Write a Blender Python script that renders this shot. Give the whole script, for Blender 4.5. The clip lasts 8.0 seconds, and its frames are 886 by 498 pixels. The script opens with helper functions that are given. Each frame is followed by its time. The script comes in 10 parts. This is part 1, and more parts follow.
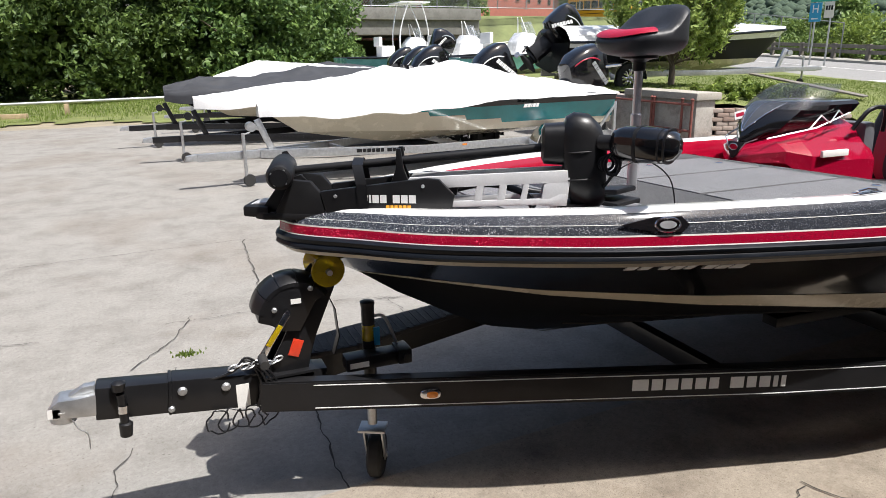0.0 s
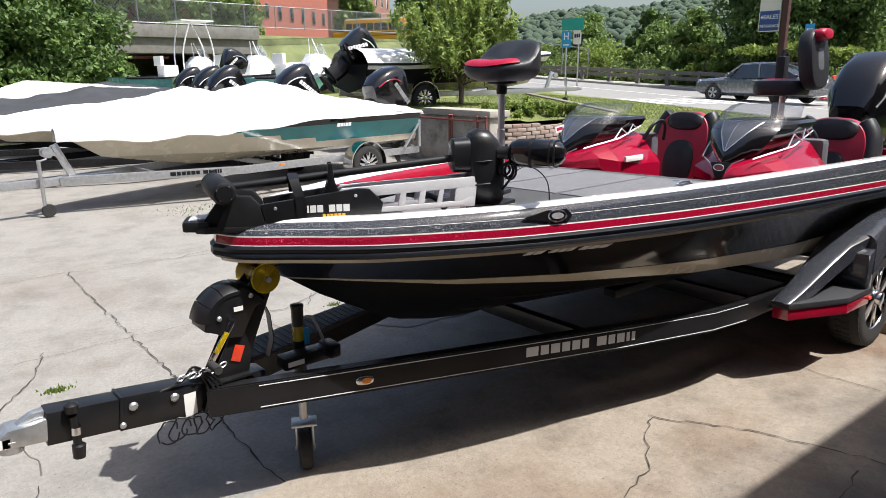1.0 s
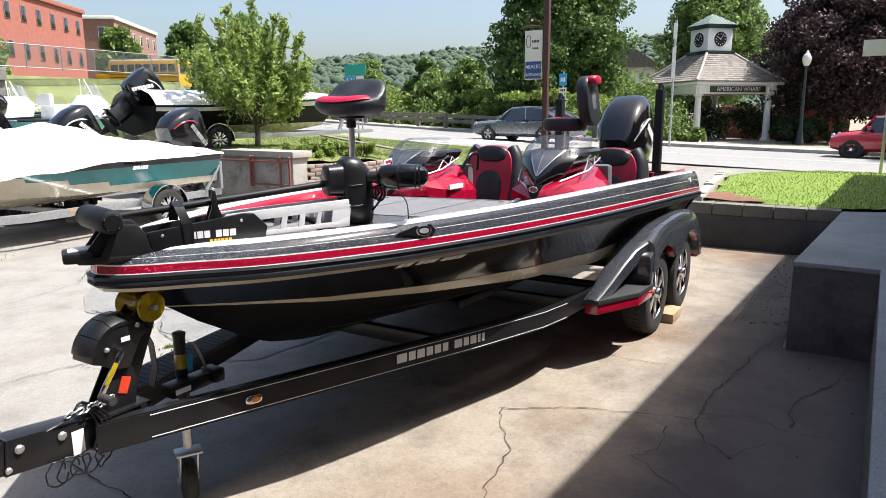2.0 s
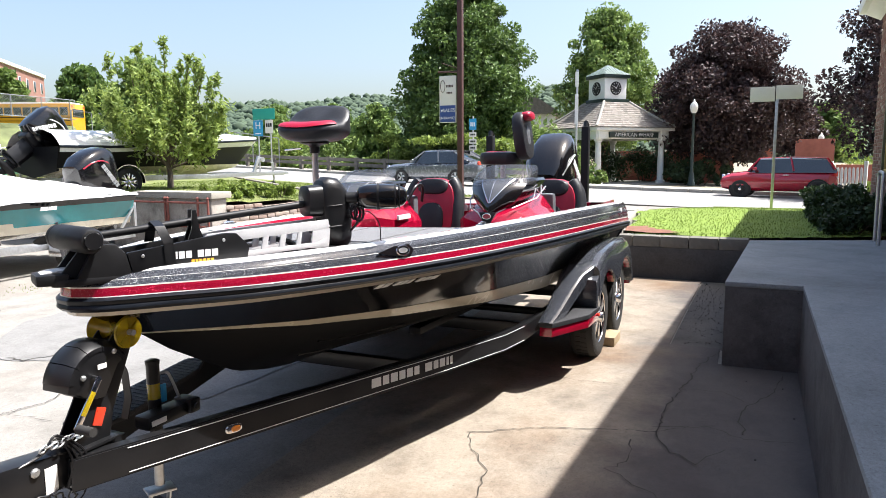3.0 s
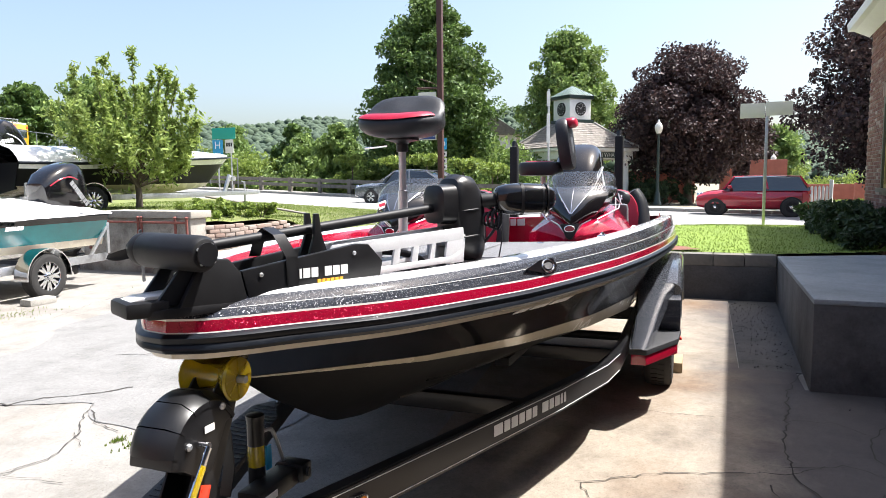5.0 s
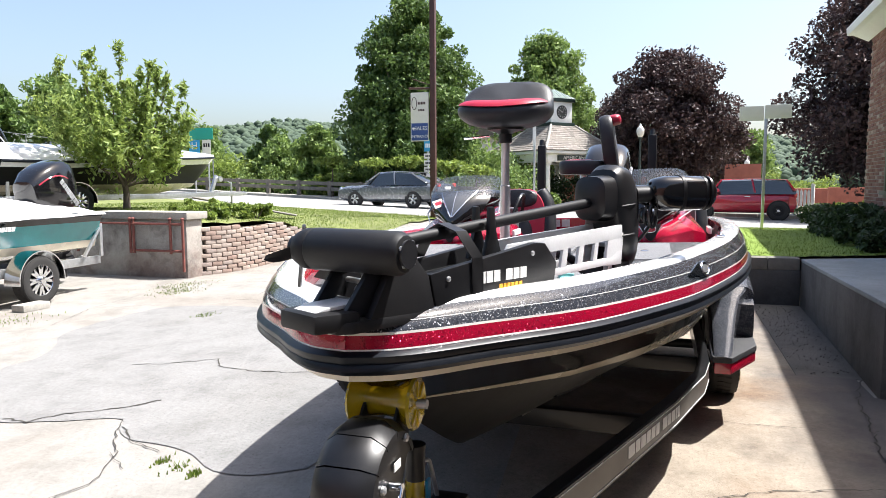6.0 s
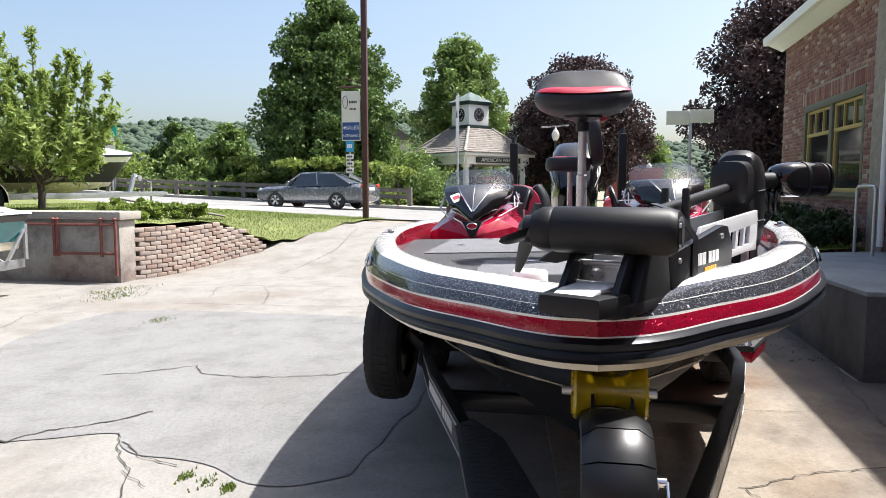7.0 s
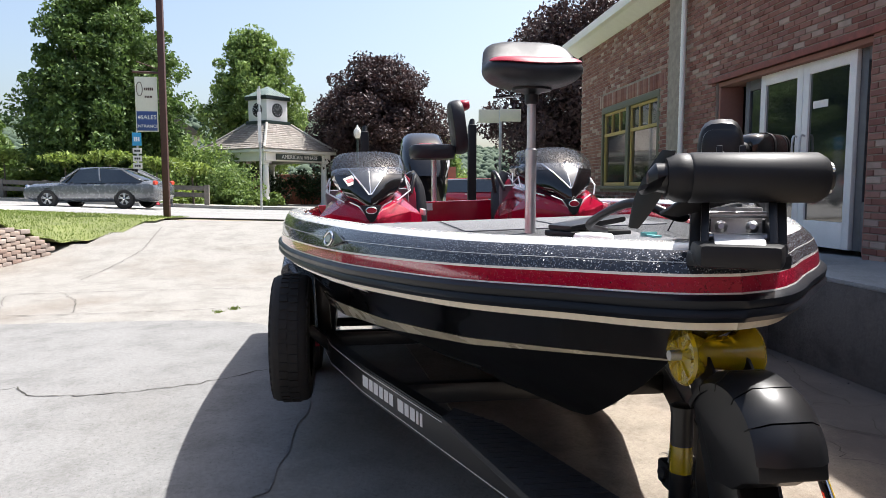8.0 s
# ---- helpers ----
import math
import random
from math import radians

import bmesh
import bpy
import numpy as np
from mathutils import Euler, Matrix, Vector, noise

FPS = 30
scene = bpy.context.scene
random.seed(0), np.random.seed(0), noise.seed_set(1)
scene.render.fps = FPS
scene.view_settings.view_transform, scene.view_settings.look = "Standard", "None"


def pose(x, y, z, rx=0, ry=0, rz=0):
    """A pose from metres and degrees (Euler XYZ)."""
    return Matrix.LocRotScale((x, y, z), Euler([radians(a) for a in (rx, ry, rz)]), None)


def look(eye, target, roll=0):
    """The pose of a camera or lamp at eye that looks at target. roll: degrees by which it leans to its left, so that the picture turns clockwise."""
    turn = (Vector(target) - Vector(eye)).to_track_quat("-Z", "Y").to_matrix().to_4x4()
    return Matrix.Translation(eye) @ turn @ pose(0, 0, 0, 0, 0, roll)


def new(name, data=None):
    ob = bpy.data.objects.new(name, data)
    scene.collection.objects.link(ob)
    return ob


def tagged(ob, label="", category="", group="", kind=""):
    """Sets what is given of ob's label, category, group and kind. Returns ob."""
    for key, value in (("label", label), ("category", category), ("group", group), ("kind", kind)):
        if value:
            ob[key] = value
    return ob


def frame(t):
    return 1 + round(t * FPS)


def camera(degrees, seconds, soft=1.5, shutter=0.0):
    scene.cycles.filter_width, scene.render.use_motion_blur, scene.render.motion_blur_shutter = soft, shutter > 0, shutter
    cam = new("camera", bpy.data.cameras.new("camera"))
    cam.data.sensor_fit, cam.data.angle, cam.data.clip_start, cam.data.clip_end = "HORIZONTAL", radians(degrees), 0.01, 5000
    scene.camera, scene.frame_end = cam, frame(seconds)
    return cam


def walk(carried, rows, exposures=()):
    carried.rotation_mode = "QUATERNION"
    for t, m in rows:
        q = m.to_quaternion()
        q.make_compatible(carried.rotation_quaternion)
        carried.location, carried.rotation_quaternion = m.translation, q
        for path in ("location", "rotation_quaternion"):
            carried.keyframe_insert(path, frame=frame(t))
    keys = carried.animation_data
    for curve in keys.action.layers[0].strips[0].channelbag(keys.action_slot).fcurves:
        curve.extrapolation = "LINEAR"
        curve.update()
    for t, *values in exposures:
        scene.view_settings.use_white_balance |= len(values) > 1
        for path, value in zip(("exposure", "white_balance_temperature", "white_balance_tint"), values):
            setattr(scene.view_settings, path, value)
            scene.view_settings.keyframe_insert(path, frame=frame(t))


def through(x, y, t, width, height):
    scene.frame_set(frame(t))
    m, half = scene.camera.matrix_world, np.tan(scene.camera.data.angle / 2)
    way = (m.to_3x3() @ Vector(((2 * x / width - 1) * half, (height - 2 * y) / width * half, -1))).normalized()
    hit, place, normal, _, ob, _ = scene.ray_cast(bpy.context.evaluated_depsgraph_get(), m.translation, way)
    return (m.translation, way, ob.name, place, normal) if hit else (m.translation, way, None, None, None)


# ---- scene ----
cam = camera(65.7, 8.0, 0.6)
PATH = [
    (0, (-0.378, -2.644, 1.868), (0.348, -0.863, 1.317), -0.8),
    (0.5, (-0.717, -2.704, 1.884), (0.281, -1.056, 1.346), -0.7),
    (1, (-1.066, -2.721, 1.904), (0.186, -1.245, 1.399), -0.4),
    (1.5, (-1.346, -2.661, 1.896), (0.18, -1.451, 1.444), -0.3),
    (2, (-1.586, -2.655, 1.857), (0.082, -1.621, 1.468), -0.3),
    (2.2, (-1.651, -2.643, 1.867), (0.054, -1.663, 1.503), -0.3),
    (3.3, (-1.808, -2.222, 1.695), (0.023, -1.451, 1.461), -0.2),
    (3.5, (-1.807, -2.133, 1.687), (0.028, -1.372, 1.465), -0.1),
    (4, (-1.689, -1.914, 1.642), (0.153, -1.161, 1.437), -0.2),
    (4.2, (-1.622, -1.824, 1.642), (0.221, -1.074, 1.443), -0.3),
    (5.3, (-1.475, -1.151, 1.606), (0.404, -0.494, 1.411), -0.3),
    (5.5, (-1.455, -1.021, 1.586), (0.426, -0.37, 1.396), -0.1),
    (6, (-1.396, -0.651, 1.59), (0.504, -0.054, 1.401), -0.2),
    (6.5, (-1.473, -0.249, 1.57), (0.459, 0.232, 1.386), -0.1),
    (7, (-1.463, 0.119, 1.531), (0.501, 0.45, 1.349), -0.0),
    (7.5, (-1.317, 0.483, 1.477), (0.673, 0.566, 1.292), -0.0),
    (8, (-1.243, 0.805, 1.42), (0.73, 0.537, 1.238), 0.0),
]
walk(cam, [(t, look(eye, target, roll)) for t, eye, target, roll in PATH],
     [(0.0, 0.60), (0.5, 0.62), (1.0, 0.68), (1.5, 0.88), (2.0, 1.04), (3.5, 1.37), (5.5, 1.37), (6.5, 1.2), (7.0, 1.09), (8.0, 1.10)])

# ---- light ----
SUN_WAY = Vector((0.25, -0.45, 1.0)).normalized()   # from the ground towards the sun
sun = new("sun", bpy.data.lights.new("sun", "SUN"))
sun.data.energy, sun.data.angle, sun.data.color = 5.0, radians(0.53), (1.0, 0.978, 0.955)
sun.matrix_world = look(SUN_WAY * 60, (0, 0, 0))

world = bpy.data.worlds.new("sky")
scene.world = world
world.use_nodes = True
wn, wl = world.node_tree.nodes, world.node_tree.links
wn.clear()
sky = wn.new("ShaderNodeTexSky")
sky.sky_type, sky.sun_disc = "NISHITA", False
sky.sun_elevation = math.asin(SUN_WAY.z)
sky.sun_rotation = math.atan2(SUN_WAY.x, SUN_WAY.y)
sky.air_density, sky.dust_density, sky.ozone_density = 1.0, 3.6, 1.0
bg = wn.new("ShaderNodeBackground")
bg.inputs["Strength"].default_value = 0.109
wout = wn.new("ShaderNodeOutputWorld")
wl.new(sky.outputs[0], bg.inputs[0])
wl.new(bg.outputs[0], wout.inputs[0])

# ---- materials ----
def shader(name):
    m = bpy.data.materials.new(name)
    m.use_nodes = True
    nt = m.node_tree
    return m, nt, nt.nodes["Principled BSDF"]


def tex_noise(nt, scale, detail=4.0, rough=0.6, coords="Object", stretch=(1, 1, 1), distort=0.0):
    tc = nt.nodes.new("ShaderNodeTexCoord")
    mp = nt.nodes.new("ShaderNodeMapping")
    mp.inputs["Scale"].default_value = stretch
    nz = nt.nodes.new("ShaderNodeTexNoise")
    nz.inputs["Scale"].default_value, nz.inputs["Detail"].default_value = scale, detail
    nz.inputs["Roughness"].default_value, nz.inputs["Distortion"].default_value = rough, distort
    nt.links.new(tc.outputs[coords], mp.inputs[0])
    nt.links.new(mp.outputs[0], nz.inputs["Vector"])
    return nz.outputs["Fac"]


def ramp(nt, fac, stops):
    r = nt.nodes.new("ShaderNodeValToRGB")
    els = r.color_ramp.elements
    els[0].position, els[0].color = stops[0][0], (*stops[0][1], 1)
    els[1].position, els[1].color = stops[-1][0], (*stops[-1][1], 1)
    for p, c in stops[1:-1]:
        e = els.new(p)
        e.color = (*c, 1)
    nt.links.new(fac, r.inputs[0])
    return r.outputs[0]


def mixcol(nt, fac, a, b, mode="MIX"):
    mx = nt.nodes.new("ShaderNodeMix")
    mx.data_type, mx.blend_type = "RGBA", mode
    for sock, val in ((mx.inputs[0], fac), (mx.inputs[6], a), (mx.inputs[7], b)):
        if isinstance(val, bpy.types.NodeSocket):
            nt.links.new(val, sock)
        elif isinstance(val, (int, float)):
            sock.default_value = val
        else:
            sock.default_value = (*val, 1)
    return mx.outputs[2]


def add_bump(nt, bsdf, fac, strength=0.3, dist=0.01, under=None):
    bp = nt.nodes.new("ShaderNodeBump")
    bp.inputs["Strength"].default_value, bp.inputs["Distance"].default_value = strength, dist
    nt.links.new(fac, bp.inputs["Height"])
    if under:
        nt.links.new(under, bp.inputs["Normal"])
    nt.links.new(bp.outputs[0], bsdf.inputs["Normal"])
    return bp.outputs[0]


def grey(c, k):
    return tuple(max(0.0, min(1.0, v * k)) for v in c)


def plain(name, col, rough=0.5, metal=0.0, scale=9.0, vary=0.18, bump=0.0, bscale=120.0, coat=0.0, spec=0.5, sheen=0.0):
    """A surface of one colour with two scales of variation."""
    m, nt, b = shader(name)
    f1 = tex_noise(nt, scale, 5.0)
    f2 = tex_noise(nt, scale * 14, 3.0)
    big = ramp(nt, f1, [(0.25, grey(col, 1 - vary)), (0.75, grey(col, 1 + vary))])
    fine = ramp(nt, f2, [(0.3, (0.86, 0.86, 0.86)), (0.7, (1.0, 1.0, 1.0))])
    nt.links.new(mixcol(nt, 0.6, big, fine, "MULTIPLY"), b.inputs["Base Color"])
    rr = ramp(nt, f1, [(0.2, (max(rough - 0.06, 0.02),) * 3), (0.8, (min(rough + 0.08, 1),) * 3)])
    nt.links.new(rr, b.inputs["Roughness"])
    b.inputs["Metallic"].default_value = metal
    b.inputs["Specular IOR Level"].default_value = spec
    b.inputs["Coat Weight"].default_value = coat
    b.inputs["Coat Roughness"].default_value = 0.04
    b.inputs["Sheen Weight"].default_value = sheen
    if bump:
        add_bump(nt, b, tex_noise(nt, bscale, 4.0), bump, 0.004)
    return m


def flake_paint(name, base, flake, amount=0.12, scale=270.0, rough=0.33):
    """Metal-flake gel coat: mirror-like grains of two sizes, each leaning its own way, under a clear coat."""
    m, nt, b = shader(name)
    tc = nt.nodes.new("ShaderNodeTexCoord")
    ge = nt.nodes.new("ShaderNodeNewGeometry")
    col, metal, normal = base, None, ge.outputs["Normal"]
    for sc_, share, size in ((scale, amount, 0.42), (scale * 0.6, amount * 0.5, 0.30)):
        vo = nt.nodes.new("ShaderNodeTexVoronoi")
        vo.inputs["Scale"].default_value = sc_
        nt.links.new(tc.outputs["Object"], vo.inputs["Vector"])
        sep = nt.nodes.new("ShaderNodeSeparateColor")
        nt.links.new(vo.outputs["Color"], sep.inputs[0])
        pick = ramp(nt, sep.outputs[0], [(1 - share - 0.02, (0, 0, 0)), (1 - share, (1, 1, 1))])
        dot = ramp(nt, vo.outputs["Distance"], [(size, (1, 1, 1)), (size + 0.06, (0, 0, 0))])
        on = mixcol(nt, 1.0, pick, dot, "MULTIPLY")
        col = mixcol(nt, on, col, flake)
        metal = on if metal is None else mixcol(nt, 1.0, metal, on, "LIGHTEN")
        off = nt.nodes.new("ShaderNodeVectorMath")
        off.operation = "SUBTRACT"
        nt.links.new(vo.outputs["Color"], off.inputs[0])
        off.inputs[1].default_value = (0.5, 0.5, 0.5)
        lean = nt.nodes.new("ShaderNodeVectorMath")
        lean.operation = "MULTIPLY"
        nt.links.new(off.outputs[0], lean.inputs[0])
        tilt = nt.nodes.new("ShaderNodeVectorMath")
        tilt.operation = "SCALE"
        tilt.inputs[3].default_value = 2.2
        nt.links.new(on, tilt.inputs[0])
        nt.links.new(tilt.outputs[0], lean.inputs[1])
        ad = nt.nodes.new("ShaderNodeVectorMath")
        ad.operation = "ADD"
        nt.links.new(lean.outputs[0], ad.inputs[0])
        nt.links.new(normal, ad.inputs[1])
        normal = ad.outputs[0]
    no = nt.nodes.new("ShaderNodeVectorMath")
    no.operation = "NORMALIZE"
    nt.links.new(normal, no.inputs[0])
    nt.links.new(no.outputs[0], b.inputs["Normal"])
    nt.links.new(col, b.inputs["Base Color"])
    nt.links.new(metal, b.inputs["Metallic"])
    nt.links.new(ramp(nt, metal, [(0.0, (0.10, 0.10, 0.10)), (1.0, (rough, rough, rough))]), b.inputs["Roughness"])
    b.inputs["Specular IOR Level"].default_value = 0.3
    b.inputs["Coat Weight"].default_value = 0.4
    b.inputs["Coat Roughness"].default_value = 0.03
    return m


def leafy(name, dark, light, rough=0.55, through=0.35):
    """Leaves: each its own green, a little light shining through."""
    m, nt, b = shader(name)
    ge = nt.nodes.new("ShaderNodeNewGeometry")
    f = tex_noise(nt, 0.9, 3.0)
    mid = tuple((a + c) / 2 for a, c in zip(dark, light))
    c1 = ramp(nt, ge.outputs["Random Per Island"], [(0.0, dark), (0.6, mid), (1.0, light)])
    c2 = ramp(nt, f, [(0.3, (0.72, 0.72, 0.72)), (0.7, (1.0, 1.0, 1.0))])
    col = mixcol(nt, 1.0, c1, c2, "MULTIPLY")
    nt.links.new(col, b.inputs["Base Color"])
    b.inputs["Roughness"].default_value = rough
    b.inputs["Specular IOR Level"].default_value = 0.35
    tr = nt.nodes.new("ShaderNodeBsdfTranslucent")
    nt.links.new(mixcol(nt, 0.5, col, light), tr.inputs[0])
    mx = nt.nodes.new("ShaderNodeMixShader")
    mx.inputs[0].default_value = through
    nt.links.new(b.outputs[0], mx.inputs[1])
    nt.links.new(tr.outputs[0], mx.inputs[2])
    nt.links.new(mx.outputs[0], nt.nodes["Material Output"].inputs[0])
    return m


def glassy(name, tint, rough=0.02, clear=0.75):
    """Clear or smoked sheet: a see-through part and a glossy skin."""
    m, nt, b = shader(name)
    b.inputs["Base Color"].default_value = (*tint, 1)
    b.inputs["Roughness"].default_value = rough
    tp = nt.nodes.new("ShaderNodeBsdfTransparent")
    tp.inputs[0].default_value = (*tint, 1)
    gl = nt.nodes.new("ShaderNodeBsdfGlossy")
    gl.inputs["Roughness"].default_value = rough
    lw = nt.nodes.new("ShaderNodeLayerWeight")
    lw.inputs["Blend"].default_value = 0.22
    gloss = ramp(nt, lw.outputs["Facing"], [(0.0, (0.035, 0.035, 0.035)), (0.55, (0.08, 0.08, 0.08)), (1.0, (0.6, 0.6, 0.6))])
    mx = nt.nodes.new("ShaderNodeMixShader")
    nt.links.new(gloss, mx.inputs[0])
    nt.links.new(tp.outputs[0], mx.inputs[1])
    nt.links.new(gl.outputs[0], mx.inputs[2])
    m2 = nt.nodes.new("ShaderNodeMixShader")
    m2.inputs[0].default_value = 1 - clear
    nt.links.new(mx.outputs[0], m2.inputs[1])
    nt.links.new(b.outputs[0], m2.inputs[2])
    nt.links.new(m2.outputs[0], nt.nodes["Material Output"].inputs[0])
    return m


def concrete(name, light, dark, stain, rough=0.9, patch=0.35):
    m, nt, b = shader(name)
    big = tex_noise(nt, 0.33, 7.0, 0.62, distort=0.4)
    mid = tex_noise(nt, 2.1, 8.0, 0.7)
    fine = tex_noise(nt, 38.0, 6.0, 0.75)
    grit = tex_noise(nt, 210.0, 2.0, 0.8)
    c = ramp(nt, mid, [(0.28, dark), (0.52, light), (0.85, grey(light, 1.14))])
    s = ramp(nt, big, [(0.50, (0, 0, 0)), (0.68, (1, 1, 1))])
    sc = nt.nodes.new("ShaderNodeMath")
    sc.operation = "MULTIPLY"
    sc.inputs[1].default_value = patch
    nt.links.new(s, sc.inputs[0])
    c = mixcol(nt, sc.outputs[0], c, stain)
    g = ramp(nt, fine, [(0.3, (0.70, 0.69, 0.67)), (0.62, (1.0, 1.0, 1.0))])
    c = mixcol(nt, 0.8, c, g, "MULTIPLY")
    g2 = ramp(nt, grit, [(0.32, (0.62, 0.62, 0.62)), (0.55, (1.0, 1.0, 1.0))])
    c = mixcol(nt, 0.75, c, g2, "MULTIPLY")
    pit = ramp(nt, tex_noise(nt, 75.0, 2.0, 0.5), [(0.64, (1, 1, 1)), (0.72, (0.5, 0.48, 0.46))])
    nt.links.new(mixcol(nt, 0.8, c, pit, "MULTIPLY"), b.inputs["Base Color"])
    b.inputs["Roughness"].default_value = rough
    b.inputs["Specular IOR Level"].default_value = 0.25
    n1 = add_bump(nt, b, mid, 0.25, 0.02)
    add_bump(nt, b, fine, 0.5, 0.006, n1)
    return m


def by_object(name, cols, rough=0.9, vary=0.25, bump=0.5, bscale=60.0):
    """For bricks and stones: each piece takes its own colour."""
    m, nt, b = shader(name)
    oi = nt.nodes.new("ShaderNodeObjectInfo")
    stops = [(i / max(len(cols) - 1, 1), c) for i, c in enumerate(cols)]
    c = ramp(nt, oi.outputs["Random"], stops)
    f = tex_noise(nt, 14.0, 6.0, coords="Object")
    g = ramp(nt, f, [(0.25, (1 - vary,) * 3), (0.7, (1, 1, 1))])
    nt.links.new(mixcol(nt, 1.0, c, g, "MULTIPLY"), b.inputs["Base Color"])
    b.inputs["Roughness"].default_value = rough
    add_bump(nt, b, tex_noise(nt, bscale, 5.0), bump, 0.006)
    return m


def by_island(name, cols, rough=0.9, vary=0.3, bump=0.4, bscale=40.0, scale=6.0):
    """For joined pieces: each island takes its own colour."""
    m, nt, b = shader(name)
    ge = nt.nodes.new("ShaderNodeNewGeometry")
    stops = [(i / max(len(cols) - 1, 1), c) for i, c in enumerate(cols)]
    c = ramp(nt, ge.outputs["Random Per Island"], stops)
    f = tex_noise(nt, scale, 6.0)
    g = ramp(nt, f, [(0.25, (1 - vary,) * 3), (0.7, (1, 1, 1))])
    nt.links.new(mixcol(nt, 1.0, c, g, "MULTIPLY"), b.inputs["Base Color"])
    b.inputs["Roughness"].default_value = rough
    if bump:
        add_bump(nt, b, tex_noise(nt, bscale, 5.0), bump, 0.006)
    return m


M = {}
M["yard"] = concrete("yard_concrete", (0.275, 0.263, 0.242), (0.19, 0.179, 0.162), (0.165, 0.125, 0.092), patch=0.5)
M["patch"] = concrete("asphalt_patch", (0.225, 0.223, 0.218), (0.155, 0.153, 0.148), (0.155, 0.145, 0.133))
M["slab"] = concrete("pad_concrete", (0.30, 0.258, 0.208), (0.17, 0.14, 0.112), (0.165, 0.10, 0.058), patch=0.85)
def shade_band(m, lo, hi, col):
    """Shade put into the colour, with a blotchy rim: from y = hi fading in to y = lo, in the mesh's own metres."""
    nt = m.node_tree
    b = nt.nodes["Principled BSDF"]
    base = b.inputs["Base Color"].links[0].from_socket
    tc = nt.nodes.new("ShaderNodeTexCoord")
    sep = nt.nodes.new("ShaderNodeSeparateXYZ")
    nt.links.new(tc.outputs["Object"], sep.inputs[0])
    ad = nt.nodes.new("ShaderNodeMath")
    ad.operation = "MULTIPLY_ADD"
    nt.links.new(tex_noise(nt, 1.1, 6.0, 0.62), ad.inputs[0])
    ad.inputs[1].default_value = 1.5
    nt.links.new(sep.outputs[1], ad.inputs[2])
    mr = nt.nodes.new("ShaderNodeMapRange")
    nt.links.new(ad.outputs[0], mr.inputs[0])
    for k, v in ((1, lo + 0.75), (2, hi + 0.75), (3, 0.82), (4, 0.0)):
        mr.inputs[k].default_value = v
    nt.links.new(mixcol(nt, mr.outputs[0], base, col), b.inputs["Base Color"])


# The shop's shade on the pad, painted as a darker band along the dock
shade_band(M["slab"], -1.95, -1.3, (0.052, 0.051, 0.056))
# Dock light is in the colours: paler bluish top, sides darkened for shade
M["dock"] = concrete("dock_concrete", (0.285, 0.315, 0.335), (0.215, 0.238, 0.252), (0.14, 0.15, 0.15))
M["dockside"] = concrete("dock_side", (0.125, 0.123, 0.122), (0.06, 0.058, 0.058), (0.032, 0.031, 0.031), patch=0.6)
M["road"] = concrete("road_asphalt", (0.28, 0.276, 0.268), (0.235, 0.231, 0.224), (0.27, 0.26, 0.25))
M["kerb"] = concrete("kerb_stone", (0.40, 0.385, 0.35), (0.30, 0.29, 0.26), (0.24, 0.22, 0.19))
M["grass"] = plain("grass_soil", (0.135, 0.155, 0.045), 0.95, scale=1.6, vary=0.35, bump=0.8, bscale=60)
# Sunlight on the shop lawn is put into this brighter green
M["mown"] = plain("mown_lawn_lit", (0.145, 0.215, 0.028), 0.95, scale=2.2, vary=0.18, bump=0.7, bscale=140)
M["blade"] = leafy("grass_blades", (0.09, 0.145, 0.020), (0.21, 0.285, 0.05), through=0.35)
M["earth"] = plain("dry_earth", (0.25, 0.215, 0.15), 0.95, scale=0.8, vary=0.3, bump=0.7, bscale=30)
M["bank"] = plain("rough_bank", (0.13, 0.15, 0.06), 0.95, scale=0.7, vary=0.4, bump=0.9, bscale=12)
M["mulch"] = plain("bark_mulch", (0.17, 0.075, 0.05), 0.95, scale=12, vary=0.4, bump=0.9, bscale=90)
M["crack"] = plain("crack_dirt", (0.04, 0.036, 0.031), 0.98, scale=20, vary=0.4)
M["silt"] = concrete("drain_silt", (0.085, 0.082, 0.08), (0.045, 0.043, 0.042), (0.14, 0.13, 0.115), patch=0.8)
M["gel_black"] = plain("black_gelcoat", (0.005, 0.005, 0.006), 0.14, scale=3, vary=0.2, coat=0.6, spec=0.4)
M["gel_dull"] = plain("weathered_black_gelcoat", (0.007, 0.007, 0.008), 0.35, scale=3, vary=0.3, spec=0.12)
M["hull_low"] = plain("hull_bottom", (0.004, 0.004, 0.005), 0.5, scale=3, vary=0.3, spec=0.15)
M["cream"] = plain("cream_stripe", (0.62, 0.56, 0.43), 0.25, scale=4, vary=0.06, coat=0.6)
M["pin"] = plain("pinstripe", (0.74, 0.72, 0.68), 0.25, vary=0.05, coat=0.5)
M["flake"] = flake_paint("black_metal_flake", (0.030, 0.033, 0.041), (0.28, 0.285, 0.30), 0.42, 275.0, 0.37)
M["red_flake"] = flake_paint("red_metal_flake", (0.29, 0.003, 0.024), (0.42, 0.03, 0.07), 0.25, 320.0, 0.35)
M["red"] = plain("red_gelcoat", (0.32, 0.003, 0.022), 0.18, scale=4, vary=0.12, coat=1.0)
M["white_gel"] = plain("white_gelcoat", (0.72, 0.72, 0.71), 0.25, scale=5, vary=0.05, coat=0.7)
M["carpet"] = plain("marine_carpet", (0.145, 0.147, 0.155), 0.95, scale=5, vary=0.14, bump=0.9, bscale=420, sheen=0.15)
M["nonskid"] = plain("black_nonskid", (0.02, 0.02, 0.023), 0.6, scale=8, vary=0.2, bump=0.8, bscale=300)
